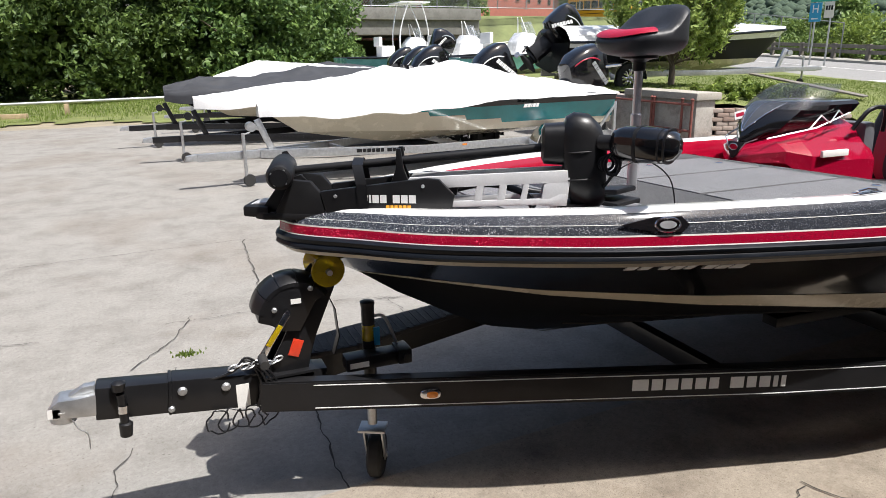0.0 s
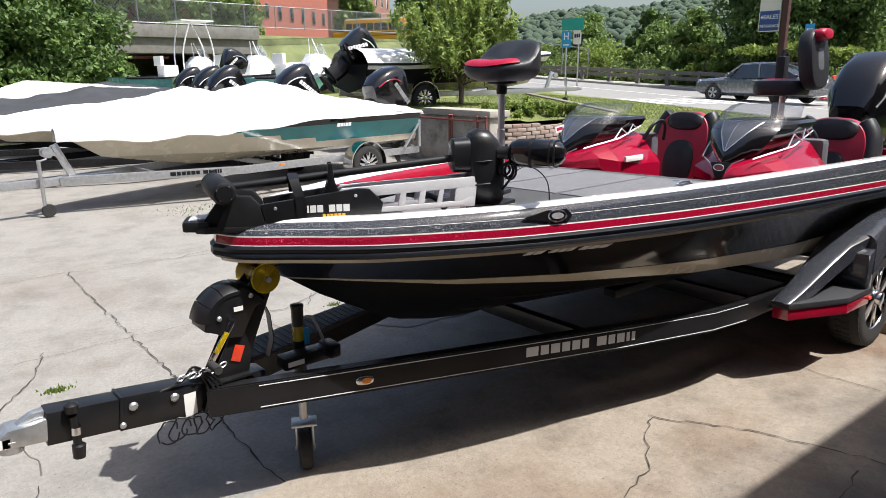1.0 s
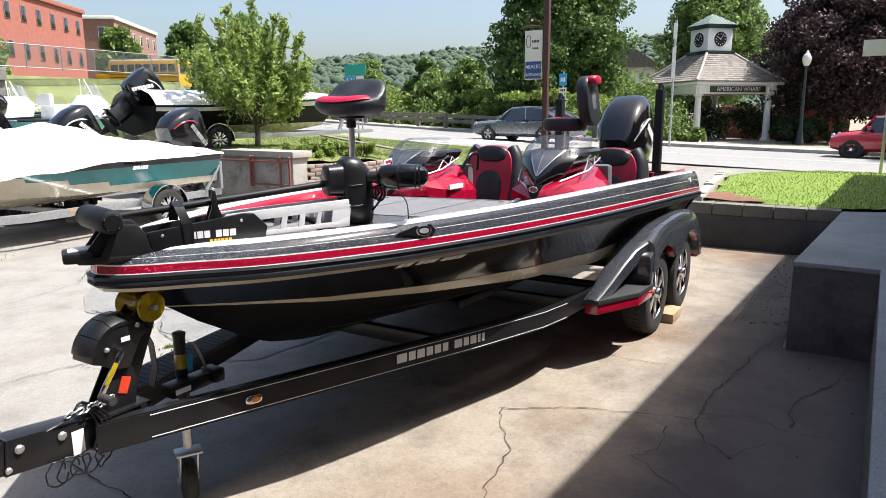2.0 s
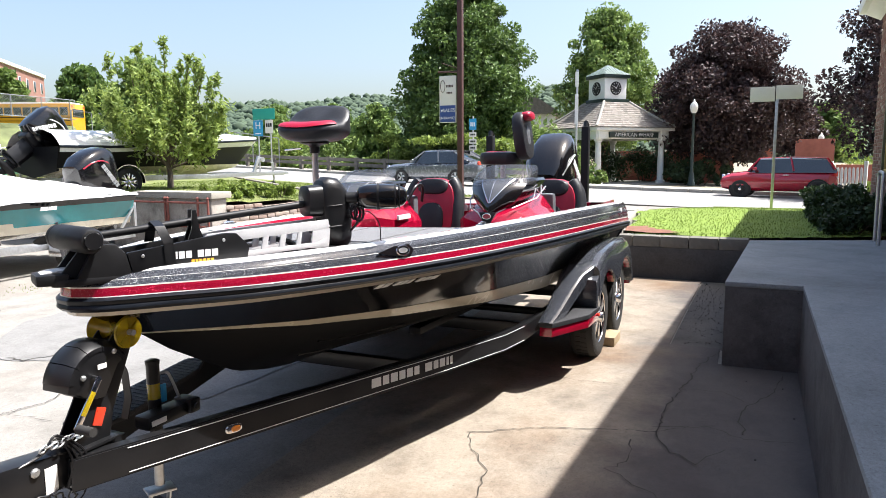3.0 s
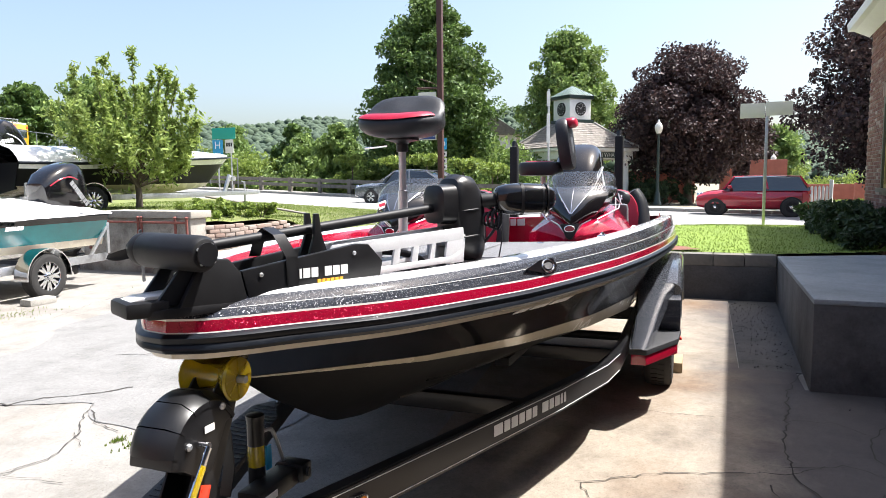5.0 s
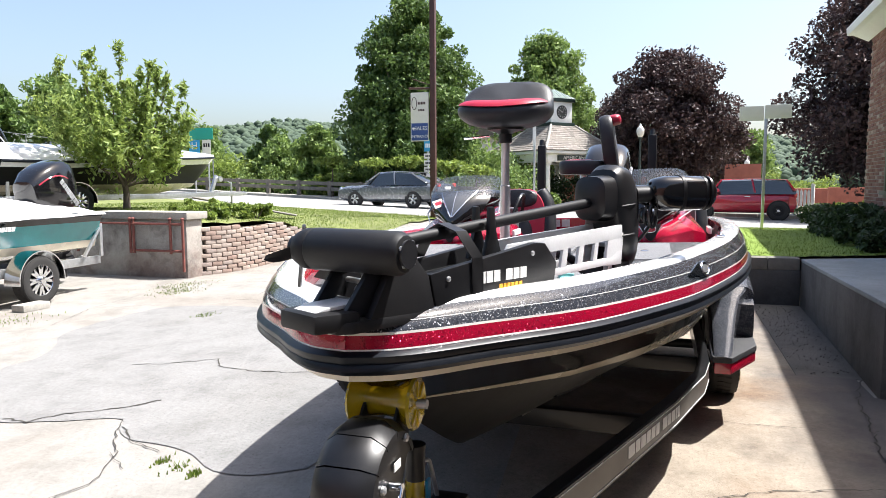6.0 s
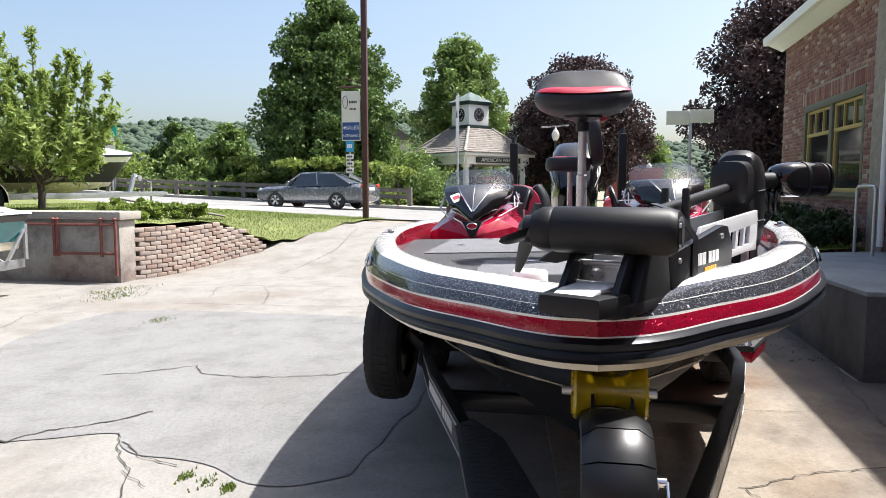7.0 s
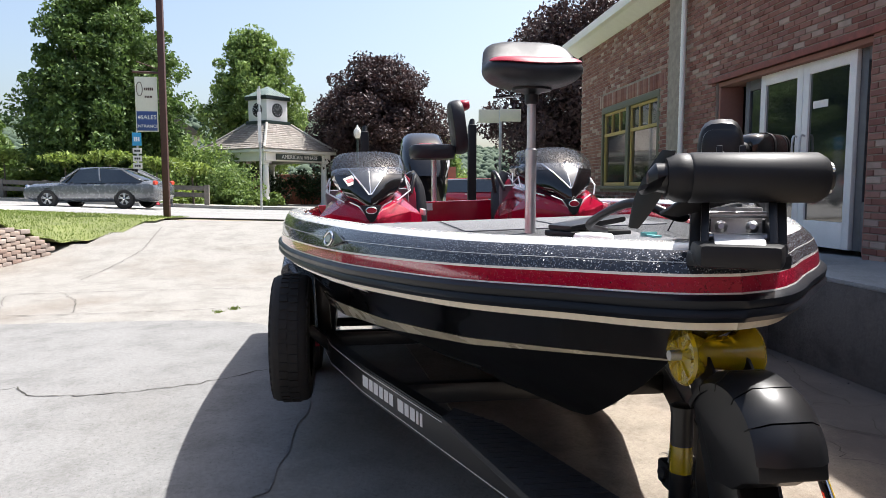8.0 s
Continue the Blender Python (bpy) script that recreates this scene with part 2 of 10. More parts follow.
M["black"] = plain("black_plastic", (0.008, 0.008, 0.009), 0.36, scale=12, spec=0.4, vary=0.25, bump=0.04, bscale=400)
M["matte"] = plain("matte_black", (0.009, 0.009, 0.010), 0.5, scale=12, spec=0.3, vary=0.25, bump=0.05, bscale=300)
M["rubber"] = plain("tyre_rubber", (0.022, 0.021, 0.020), 0.82, scale=16, vary=0.35, bump=0.3, bscale=180)
M["rubrail"] = plain("rub_rail_vinyl", (0.008, 0.010, 0.014), 0.34, scale=10, vary=0.25, spec=0.2)
M["steel"] = plain("galvanised_steel", (0.52, 0.53, 0.54), 0.4, 0.85, scale=22, vary=0.2, bump=0.15, bscale=90)
M["chrome"] = plain("chrome", (0.75, 0.76, 0.78), 0.12, 1.0, vary=0.05)
M["alu"] = plain("brushed_aluminium", (0.62, 0.63, 0.65), 0.33, 0.9, scale=15, vary=0.08)
M["silver"] = plain("silver_painted_plate", (0.56, 0.56, 0.57), 0.35, 0.1, scale=12, vary=0.06)
M["frame"] = plain("black_trailer_paint", (0.011, 0.011, 0.012), 0.32, scale=6, vary=0.3, coat=0.12, spec=0.3)
M["amber"] = plain("amber_lens", (0.75, 0.24, 0.03), 0.2, vary=0.1, coat=0.8)
M["redlens"] = plain("red_reflector", (0.62, 0.05, 0.02), 0.3, scale=30, vary=0.15, coat=0.6)
M["yellow"] = plain("yellow_polyurethane", (0.80, 0.58, 0.015), 0.22, scale=10, vary=0.2, coat=0.5)
M["yellow"].node_tree.nodes["Principled BSDF"].inputs["Transmission Weight"].default_value = 0.6
M["cowlgrey"] = plain("grey_cowl_inset", (0.085, 0.09, 0.10), 0.22, 0.2, scale=6, vary=0.1, coat=0.6)
M["vinyl"] = plain("black_vinyl", (0.022, 0.023, 0.026), 0.40, scale=10, spec=0.32, vary=0.2, bump=0.25, bscale=220)
M["greyvinyl"] = plain("grey_vinyl", (0.10, 0.105, 0.115), 0.45, scale=10, vary=0.15, bump=0.25, bscale=220)
M["redvinyl"] = plain("red_vinyl", (0.36, 0.005, 0.030), 0.4, scale=10, vary=0.12, bump=0.2, bscale=220)
M["letters"] = plain("silver_decal", (0.66, 0.66, 0.65), 0.35, vary=0.05)
M["orange_decal"] = plain("orange_decal", (0.75, 0.35, 0.03), 0.4, vary=0.08)
M["white"] = plain("white_paint", (0.78, 0.78, 0.76), 0.45, scale=6, vary=0.05)
M["paper"] = plain("white_label", (0.72, 0.71, 0.68), 0.6, vary=0.08)
M["smoke"] = glassy("smoked_acrylic", (0.80, 0.81, 0.83), 0.03, 0.985)
M["clear"] = glassy("clear_acrylic", (0.85, 0.87, 0.89), 0.02, 0.85)
M["glass"] = plain("dark_window_glass", (0.015, 0.018, 0.02), 0.04, scale=2, vary=0.2, coat=1.0, spec=0.8)
M["cover_white"] = plain("white_shrink_wrap", (0.80, 0.80, 0.79), 0.32, scale=3, vary=0.05, bump=0.5, bscale=9)
M["cover_black"] = plain("black_canvas", (0.03, 0.032, 0.037), 0.7, scale=5, vary=0.3, bump=0.4, bscale=20)
M["teal"] = plain("teal_gelcoat", (0.006, 0.19, 0.20), 0.2, scale=3, vary=0.2, coat=0.9)
M["aqua"] = plain("aqua_gelcoat", (0.22, 0.55, 0.53), 0.25, scale=3, vary=0.08, coat=0.7)
M["palegreen"] = plain("pale_green_gelcoat", (0.58, 0.66, 0.48), 0.25, scale=3, vary=0.08, coat=0.7)
M["timber"] = plain("weathered_timber", (0.33, 0.25, 0.15), 0.85, scale=10, vary=0.3, bump=0.5, bscale=70)
M["rail_wood"] = plain("grey_rail_timber", (0.16, 0.145, 0.125), 0.9, scale=5, vary=0.35, bump=0.5, bscale=50)
M["rust"] = plain("rusty_red_pipe", (0.20, 0.065, 0.05), 0.75, scale=14, vary=0.4, bump=0.3, bscale=120)
M["pier"] = concrete("old_pier_concrete", (0.42, 0.39, 0.35), (0.13, 0.105, 0.10), (0.18, 0.07, 0.05), patch=0.8)
M["cap"] = concrete("cap_stone", (0.42, 0.39, 0.34), (0.30, 0.28, 0.24), (0.24, 0.22, 0.18))
M["wallbrick"] = by_object("garden_wall_block", [(0.30, 0.21, 0.17), (0.37, 0.29, 0.24), (0.42, 0.35, 0.30), (0.31, 0.25, 0.22)])
M["block"] = by_object("grey_wall_block", [(0.15, 0.14, 0.12), (0.20, 0.19, 0.165), (0.11, 0.105, 0.095)])
M["brick"] = by_object("old_red_brick", [(0.17, 0.062, 0.047), (0.23, 0.10, 0.075), (0.30, 0.16, 0.125), (0.20, 0.085, 0.07), (0.40, 0.31, 0.26)])
M["brickmany"] = by_island("old_red_brick_wall", [(0.17, 0.062, 0.047), (0.23, 0.10, 0.075), (0.30, 0.16, 0.125), (0.20, 0.085, 0.07), (0.24, 0.12, 0.10), (0.42, 0.33, 0.28)])
M["mortar"] = plain("lime_mortar", (0.27, 0.235, 0.20), 0.95, scale=8, vary=0.3, bump=0.6, bscale=80)
M["farbrick"] = plain("far_red_brick", (0.33, 0.115, 0.085), 0.9, scale=2.0, vary=0.2, bump=0.3, bscale=12)
M["farbrick2"] = plain("far_brown_brick", (0.27, 0.14, 0.11), 0.9, scale=2.0, vary=0.2, bump=0.3, bscale=12)
M["shingle"] = by_island("weathered_shingles", [(0.15, 0.135, 0.12), (0.22, 0.195, 0.17), (0.27, 0.245, 0.22), (0.19, 0.16, 0.135)])
M["copper"] = plain("green_copper", (0.12, 0.17, 0.155), 0.6, scale=5, vary=0.2)
M["dkgreen"] = plain("dark_green_paint", (0.018, 0.032, 0.028), 0.4, vary=0.2)
M["signwhite"] = plain("cream_sign_board", (0.72, 0.69, 0.60), 0.5, vary=0.05)
M["signblue"] = plain("blue_sign_board", (0.03, 0.07, 0.24), 0.45, vary=0.08)
M["signgreen"] = plain("green_sign", (0.02, 0.33, 0.25), 0.45, vary=0.06)
M["signcyan"] = plain("blue_hospital_sign", (0.03, 0.30, 0.52), 0.45, vary=0.06)
M["brown"] = plain("brown_steel_pole", (0.060, 0.022, 0.017), 0.55, scale=8, vary=0.25)
M["bark"] = plain("bark", (0.10, 0.078, 0.058), 0.95, scale=7, vary=0.35, bump=0.9, bscale=26)
M["leaf_light"] = leafy("young_tree_leaves", (0.075, 0.14, 0.025), (0.42, 0.52, 0.14))
M["leaf_maple"] = leafy("maple_leaves", (0.035, 0.08, 0.02), (0.17, 0.265, 0.065), through=0.22)
M["leaf_mid"] = leafy("locust_leaves", (0.075, 0.14, 0.035), (0.28, 0.39, 0.11), through=0.3)
M["leaf_purple"] = leafy("purple_leaves", (0.016, 0.010, 0.012), (0.095, 0.055, 0.053), through=0.15)
M["leaf_hedge"] = leafy("hedge_leaves", (0.065, 0.115, 0.026), (0.22, 0.31, 0.075), through=0.25)
M["leaf_sumac"] = leafy("sumac_leaves", (0.09, 0.15, 0.03), (0.32, 0.41, 0.085), through=0.35)
M["leaf_wood"] = leafy("woodland_leaves", (0.04, 0.078, 0.018), (0.14, 0.21, 0.05), through=0.25)
M["leaf_dark"] = leafy("conifer_leaves", (0.02, 0.042, 0.016), (0.05, 0.085, 0.03), through=0.15)
M["hill"] = by_island("wooded_hill", [(0.035, 0.062, 0.037), (0.05, 0.08, 0.045), (0.042, 0.07, 0.043), (0.065, 0.10, 0.055)], bump=0)
M["bus"] = plain("school_bus_yellow", (0.72, 0.33, 0.012), 0.3, vary=0.06, coat=0.6)
M["carred"] = plain("red_car_paint", (0.36, 0.006, 0.022), 0.2, vary=0.08, coat=1.0)
M["cargrey"] = plain("grey_car_paint", (0.14, 0.15, 0.165), 0.25, 0.4, vary=0.08, coat=1.0)
M["lampglass"] = plain("frosted_globe", (0.74, 0.73, 0.68), 0.3, vary=0.06)
M["yellowframe"] = plain("ochre_window_frame", (0.42, 0.31, 0.10), 0.5, scale=10, vary=0.15)
M["greenframe"] = plain("olive_window_trim", (0.10, 0.10, 0.06), 0.5, scale=10, vary=0.15)
M["conc_far"] = concrete("bridge_concrete", (0.22, 0.215, 0.20), (0.14, 0.135, 0.125), (0.10, 0.10, 0.09))
M["mesh"] = plain("fence_wire", (0.25, 0.26, 0.26), 0.5, 0.6, vary=0.1)

# ---- building helpers ----
def merge(bm, tmp, m=None):
    if m is not None:
        tmp.transform(m)
    me = bpy.data.meshes.new("tmp")
    tmp.to_mesh(me)
    tmp.free()
    bm.from_mesh(me)
    bpy.data.meshes.remove(me)
    return bm


def box(bm, lo, hi, bev=0.0, m=None, seg=2):
    t = bmesh.new()
    bmesh.ops.create_cube(t, size=1)
    for v in t.verts:
        v.co = Vector([(a + b) / 2 + c * (b - a) for a, b, c in zip(lo, hi, v.co)])
    if bev:
        bmesh.ops.bevel(t, geom=t.edges[:], offset=bev, segments=seg, profile=0.6, affect="EDGES")
    return merge(bm, t, m)


def prism(bm, poly, axis, a, b, bev=0.0, m=None):
    """A flat outline pushed along an axis ('x', 'y' or 'z') from a to b."""
    t = bmesh.new()
    def place(p, h):
        return {"x": (h, p[0], p[1]), "y": (p[0], h, p[1]), "z": (p[0], p[1], h)}[axis]
    lo = [t.verts.new(place(p, a)) for p in poly]
    hi = [t.verts.new(place(p, b)) for p in poly]
    n = len(poly)
    t.faces.new(lo)
    t.faces.new(hi[::-1])
    for i in range(n):
        t.faces.new((lo[i], hi[i], hi[(i + 1) % n], lo[(i + 1) % n]))
    bmesh.ops.recalc_face_normals(t, faces=t.faces)
    if bev:
        bmesh.ops.bevel(t, geom=t.edges[:], offset=bev, segments=2, profile=0.6, affect="EDGES")
    return merge(bm, t, m)


def loft(bm, rings, cap=True, closed=True, m=None):
    t = bmesh.new()
    rows = [[t.verts.new(p) for p in r] for r in rings]
    n = len(rows[0])
    for a, b in zip(rows, rows[1:]):
        for i in range(n if closed else n - 1):
            j = (i + 1) % n
            t.faces.new((a[i], a[j], b[j], b[i]))
    if cap and closed:
        t.faces.new(rows[0][::-1])
        t.faces.new(rows[-1])
    bmesh.ops.recalc_face_normals(t, faces=t.faces)
    return merge(bm, t, m)


def tube(bm, pts, r, n=8, cap=True, m=None):
    pts = [Vector(p) for p in pts]
    rs = r if isinstance(r, (list, tuple)) else [r] * len(pts)
    rings, side = [], None
    for i, p in enumerate(pts):
        d = (pts[min(i + 1, len(pts) - 1)] - pts[max(i - 1, 0)]).normalized()
        if side is None:
            side = d.orthogonal().normalized()
        side = (side - d * side.dot(d)).normalized()
        up = d.cross(side)
        rings.append([p + (side * math.cos(a) + up * math.sin(a)) * rs[i] for a in (2 * math.pi * k / n for k in range(n))])
    return loft(bm, rings, cap, True, m)


def lathe(bm, prof, n=24, m=None, cap=True):
    """A profile of (radius, height) turned round z."""
    rings = [[(r * math.cos(2 * math.pi * k / n), r * math.sin(2 * math.pi * k / n), h) for k in range(n)] for r, h in prof]
    return loft(bm, rings, cap, True, m)


def smooth_path(pts, n=6):
    """Catmull-Rom through the points."""
    pts = [Vector(p) for p in pts]
    out = []
    for i in range(len(pts) - 1):
        a, b, c, d = pts[max(i - 1, 0)], pts[i], pts[i + 1], pts[min(i + 2, len(pts) - 1)]
        for k in range(n):
            t = k / n
            out.append(0.5 * ((2 * b) + (c - a) * t + (2 * a - 5 * b + 4 * c - d) * t * t + (3 * b - a - 3 * c + d) * t ** 3))
    out.append(pts[-1])
    return out


def finish(bm, name, mat, angle=38, smooth=True):
    me = bpy.data.meshes.new(name)
    bm.to_mesh(me)
    bm.free()
    if smooth:
        me.shade_smooth()
        me.set_sharp_from_angle(angle=radians(angle))
    if mat is not None:
        me.materials.append(M[mat] if isinstance(mat, str) else mat)
    return me


def part(name, bm, mat, parent, label="", angle=38, smooth=True):
    ob = new(name, finish(bm, name, mat, angle, smooth))
    ob.parent = parent
    if label:
        tagged(ob, label)
    return ob


def solid(name, bm, mat, label="", category="", group="", kind="", at=(0, 0, 0), angle=38, smooth=True):
    """A top-level thing or piece of the setting that is one mesh."""
    ob = new(name, finish(bm, name, mat, angle, smooth))
    ob.location = at
    return tagged(ob, label, category, group, kind)


def thing(name, label, category, m=None, group="", kind=""):
    ob = new(name)
    ob.empty_display_size = 0.2
    if m is not None:
        ob.matrix_world = m
    return tagged(ob, label, category, group, kind)


def shared(name, me, parent, m):
    """One piece on mesh data that its like share."""
    ob = new(name, me)
    ob.parent = parent
    ob.matrix_local = m
    return ob


def words(text, size, mat, name, parent, m, depth=0.003, label="", align="CENTER"):
    cu = bpy.data.curves.new(name, "FONT")
    cu.body, cu.size, cu.extrude, cu.align_x, cu.align_y = text, size, depth, align, "CENTER"
    cu.resolution_u = 3
    ob = new(name, cu)
    dg = bpy.context.evaluated_depsgraph_get()
    me = bpy.data.meshes.new_from_object(ob.evaluated_get(dg))
    bpy.data.objects.remove(ob)
    me.materials.clear()
    me.materials.append(M[mat])
    ob = new(name, me)
    if parent is not None:
        ob.parent = parent
    ob.matrix_local = m
    if label:
        tagged(ob, label)
    return ob


def bars(bm, widths, height, gap, m, depth=0.002, lean=0.0):
    """A row of plain bars in the plane x-z of m, standing in for lettering."""
    x = -(sum(widths) + gap * (len(widths) - 1)) / 2
    for w in widths:
        if w > 0:
            prism(bm, [(x, -height / 2), (x + w, -height / 2), (x + w + lean, height / 2), (x + lean, height / 2)], "y", -depth, depth, m=m)
        x += abs(w) + gap
    return bm


def lerp(xs, ys):
    return lambda x: float(np.interp(x, xs, ys))


def axes(o, u, w=(0, 0, 1)):
    """A pose at o whose x looks along u and whose z looks as near as may be along w."""
    u = Vector(u).normalized()
    w = Vector(w)
    v = w.cross(u).normalized()
    w = u.cross(v)
    m = Matrix((u, v, w)).transposed().to_4x4()
    m.translation = Vector(o)
    return m


def word_bars(name, widths, height, gap, m, depth, lean, mat, parent, label):
    """Bars for lettering, one part for each word; a negative width is the gap between words."""
    x = -(sum(widths) + gap * (len(widths) - 1)) / 2
    bm = None
    for w in list(widths) + [-1]:
        if w > 0:
            bm = bm or bmesh.new()
            prism(bm, [(x, -height / 2), (x + w, -height / 2), (x + w + lean, height / 2), (x + lean, height / 2)], "y", -depth, depth, m=m)
        elif bm:
            part(name, bm, mat, parent, label)
            bm = None
        x += abs(w) + gap

# ---- ground, walls, road ----
def ease(t):
    t = max(0.0, min(1.0, t))
    return t * t * (3 - 2 * t)


def road_z(x, y):
    yy = max(-14.0, min(y, 40.0))
    return 0.60 + (0.018 if yy < 6 else 0.034) * (yy - 6) - 0.012 * (min(max(x, 12.0), 45.0) - 17)


def ground_z(x, y):
    """The yard is level; the drive climbs to the road."""
    return road_z(x, y) * ease((x - 8.8) / 7.6)


def sheet(bm, xs, ys, height, inside=None):
    """A grid over xs and ys at height(x, y), where inside(x, y) holds."""
    grid = {}
    for i, x in enumerate(xs):
        for j, y in enumerate(ys):
            grid[i, j] = (x, y)
    made = {}
    def vert(k):
        if k not in made:
            x, y = grid[k]
            made[k] = bm.verts.new((x, y, height(x, y)))
        return made[k]
    for i in range(len(xs) - 1):
        for j in range(len(ys) - 1):
            cx, cy = (xs[i] + xs[i + 1]) / 2, (ys[j] + ys[j + 1]) / 2
            if inside is None or inside(cx, cy):
                bm.faces.new((vert((i, j)), vert((i + 1, j)), vert((i + 1, j + 1)), vert((i, j + 1))))
    return bm


def span(a, b, n):
    return [a + (b - a) * i / n for i in range(n + 1)]


far = [-1500, -600, -250, -120, -60]
bm = sheet(bmesh.new(), far + span(-40, 60, 100) + [80, 120, 250, 600, 1500], far + span(-40, 70, 110) + [90, 140, 260, 600, 1500],
           lambda x, y: ground_z(x, y) - 0.03 - 0.05 * ease((abs(x) + abs(y) - 60) / 40))
solid("ground", bm, "earth", "dry earth and thin grass around the boat yard", "ground", kind="structure")

# yard, a concrete sheet as far as the road
bm = sheet(bmesh.new(), span(-16, 16.4, 81), span(-12, 19, 62), lambda x, y: ground_z(x, y) + 0.0, lambda x, y: not (x > 8.6 and y > 8.5))
solid("yard", bm, "yard", "pale worn concrete yard with cracks and brown stains", "pavement", kind="structure")

# grass verge at the end of the yard, with a ragged edge
bm = sheet(bmesh.new(), span(-40, 8.4, 121), span(18.6, 42, 78), lambda x, y: 0.012, lambda x, y: y > 20.6 + 1.1 * noise.noise((x * 0.35, y * 0.3, 4.0)) + 0.6 * noise.noise((x * 1.3, y, 7.0)) - 1.6 * ease((x + 3) / 4) )
solid("lawn_verge", bm, "grass", "green grass verge at the end of the yard", "lawn", kind="structure")

# asphalt patch beside the trailer, with an uneven rim
rim = [(1.9, 1.2), (1.75, 1.6), (1.95, 2.1), (2.0, 2.5), (2.28, 2.79), (2.1, 3.2), (2.0, 3.6), (2.3, 4.1), (2.97, 4.73), (3.34, 4.76), (3.85, 5.04), (4.25, 5.38), (5.13, 5.52), (5.9, 5.46),
       (6.22, 4.81), (6.26, 3.71), (6.2, 2.4), (5.9, 1.7), (5.2, 1.3), (4.2, 1.1), (3.0, 1.1)]
rim = [(p.x, p.y) for p in smooth_path([(x, y, 0) for x, y in rim + rim[:1]], 6)[:-1]]
rim = [(x + 0.05 * noise.noise((x * 3, y * 3, 1.0)), y + 0.05 * noise.noise((x * 3, y * 3, 9.0))) for x, y in rim]
bm = bmesh.new()
bm.faces.new([bm.verts.new((x, y, 0.006)) for x, y in rim])
bmesh.ops.triangulate(bm, faces=bm.faces[:])
solid("asphalt_patch", bm, "patch", "grey asphalt patch in the worn concrete yard", "pavement", kind="structure")

# brownish concrete pad beside the trailer
bm = bmesh.new()
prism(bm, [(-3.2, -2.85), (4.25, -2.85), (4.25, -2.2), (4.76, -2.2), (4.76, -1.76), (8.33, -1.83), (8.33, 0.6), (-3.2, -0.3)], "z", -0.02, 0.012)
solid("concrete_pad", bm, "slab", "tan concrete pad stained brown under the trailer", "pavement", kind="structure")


def crack(name, pts, w, seed, z=0.014):
    rnd = random.Random(seed)
    bm = bmesh.new()
    prev = None
    for i, p in enumerate(pts):
        d = (pts[min(i + 1, len(pts) - 1)] - pts[max(i - 1, 0)]).normalized()
        s = Vector((-d.y, d.x, 0)) * (w * rnd.uniform(0.35, 1.1) / 2)
        h = ground_z(p.x, p.y) + z
        row = [bm.verts.new((p + s).to_tuple()[:2] + (h,)), bm.verts.new((p - s).to_tuple()[:2] + (h,))]
        if prev:
            bm.faces.new((prev[0], row[0], row[1], prev[1]))
        prev = row
    return solid(name, bm, "crack", "dark earth-filled crack in the yard surface", "crack", kind="structure")


def broken(way, seed):
    """A jagged line along the corners of way."""
    rnd = random.Random(seed)
    out = []
    for (x0, y0), (x1, y1) in zip(way, way[1:]):
        n = max(2, int(math.hypot(x1 - x0, y1 - y0) / 0.05))
        for k in range(n):
            out.append(Vector((x0 + (x1 - x0) * k / n + rnd.gauss(0, 0.011), y0 + (y1 - y0) * k / n + rnd.gauss(0, 0.011), 0)))
    return out + [Vector((*way[-1], 0))]


PAD_CRACKS = [([(4.7, -2.22), (4.13, -2.06), (3.44, -1.99), (3.06, -1.91), (2.61, -1.9), (2.42, -1.91), (2.26, -2.02), (2.13, -2.17)], 0.014),
              ([(2.06, -0.81), (2.23, -1.06), (2.35, -1.3), (2.45, -1.59), (2.53, -1.9), (2.71, -2.09)], 0.010),
              ([(2.33, -1.77), (2.2, -1.79), (2.03, -1.8), (1.9, -1.7)], 0.009), ([(4.07, -2.7), (3.54, -2.57), (3.32, -2.45), (3.02, -2.38), (2.72, -2.4)], 0.012),
              ([(2.13, -2.17), (2.26, -2.22), (2.41, -2.31)], 0.010), ([(3.35, -0.9), (3.37, -1.37), (3.39, -1.65)], 0.006),
              ([(2.06, -0.81), (1.6, -1.1), (0.9, -1.25), (0.3, -1.7)], 0.007), ([(0.9, -1.25), (1.3, -1.9), (1.35, -2.6)], 0.007),
              ([(2.61, -1.9), (2.75, -2.2), (2.62, -2.45), (2.7, -2.7)], 0.009), ([(3.44, -1.99), (3.5, -2.25), (3.32, -2.45)], 0.008), ([(1.9, -1.7), (1.6, -2.1), (1.75, -2.5)], 0.009)]
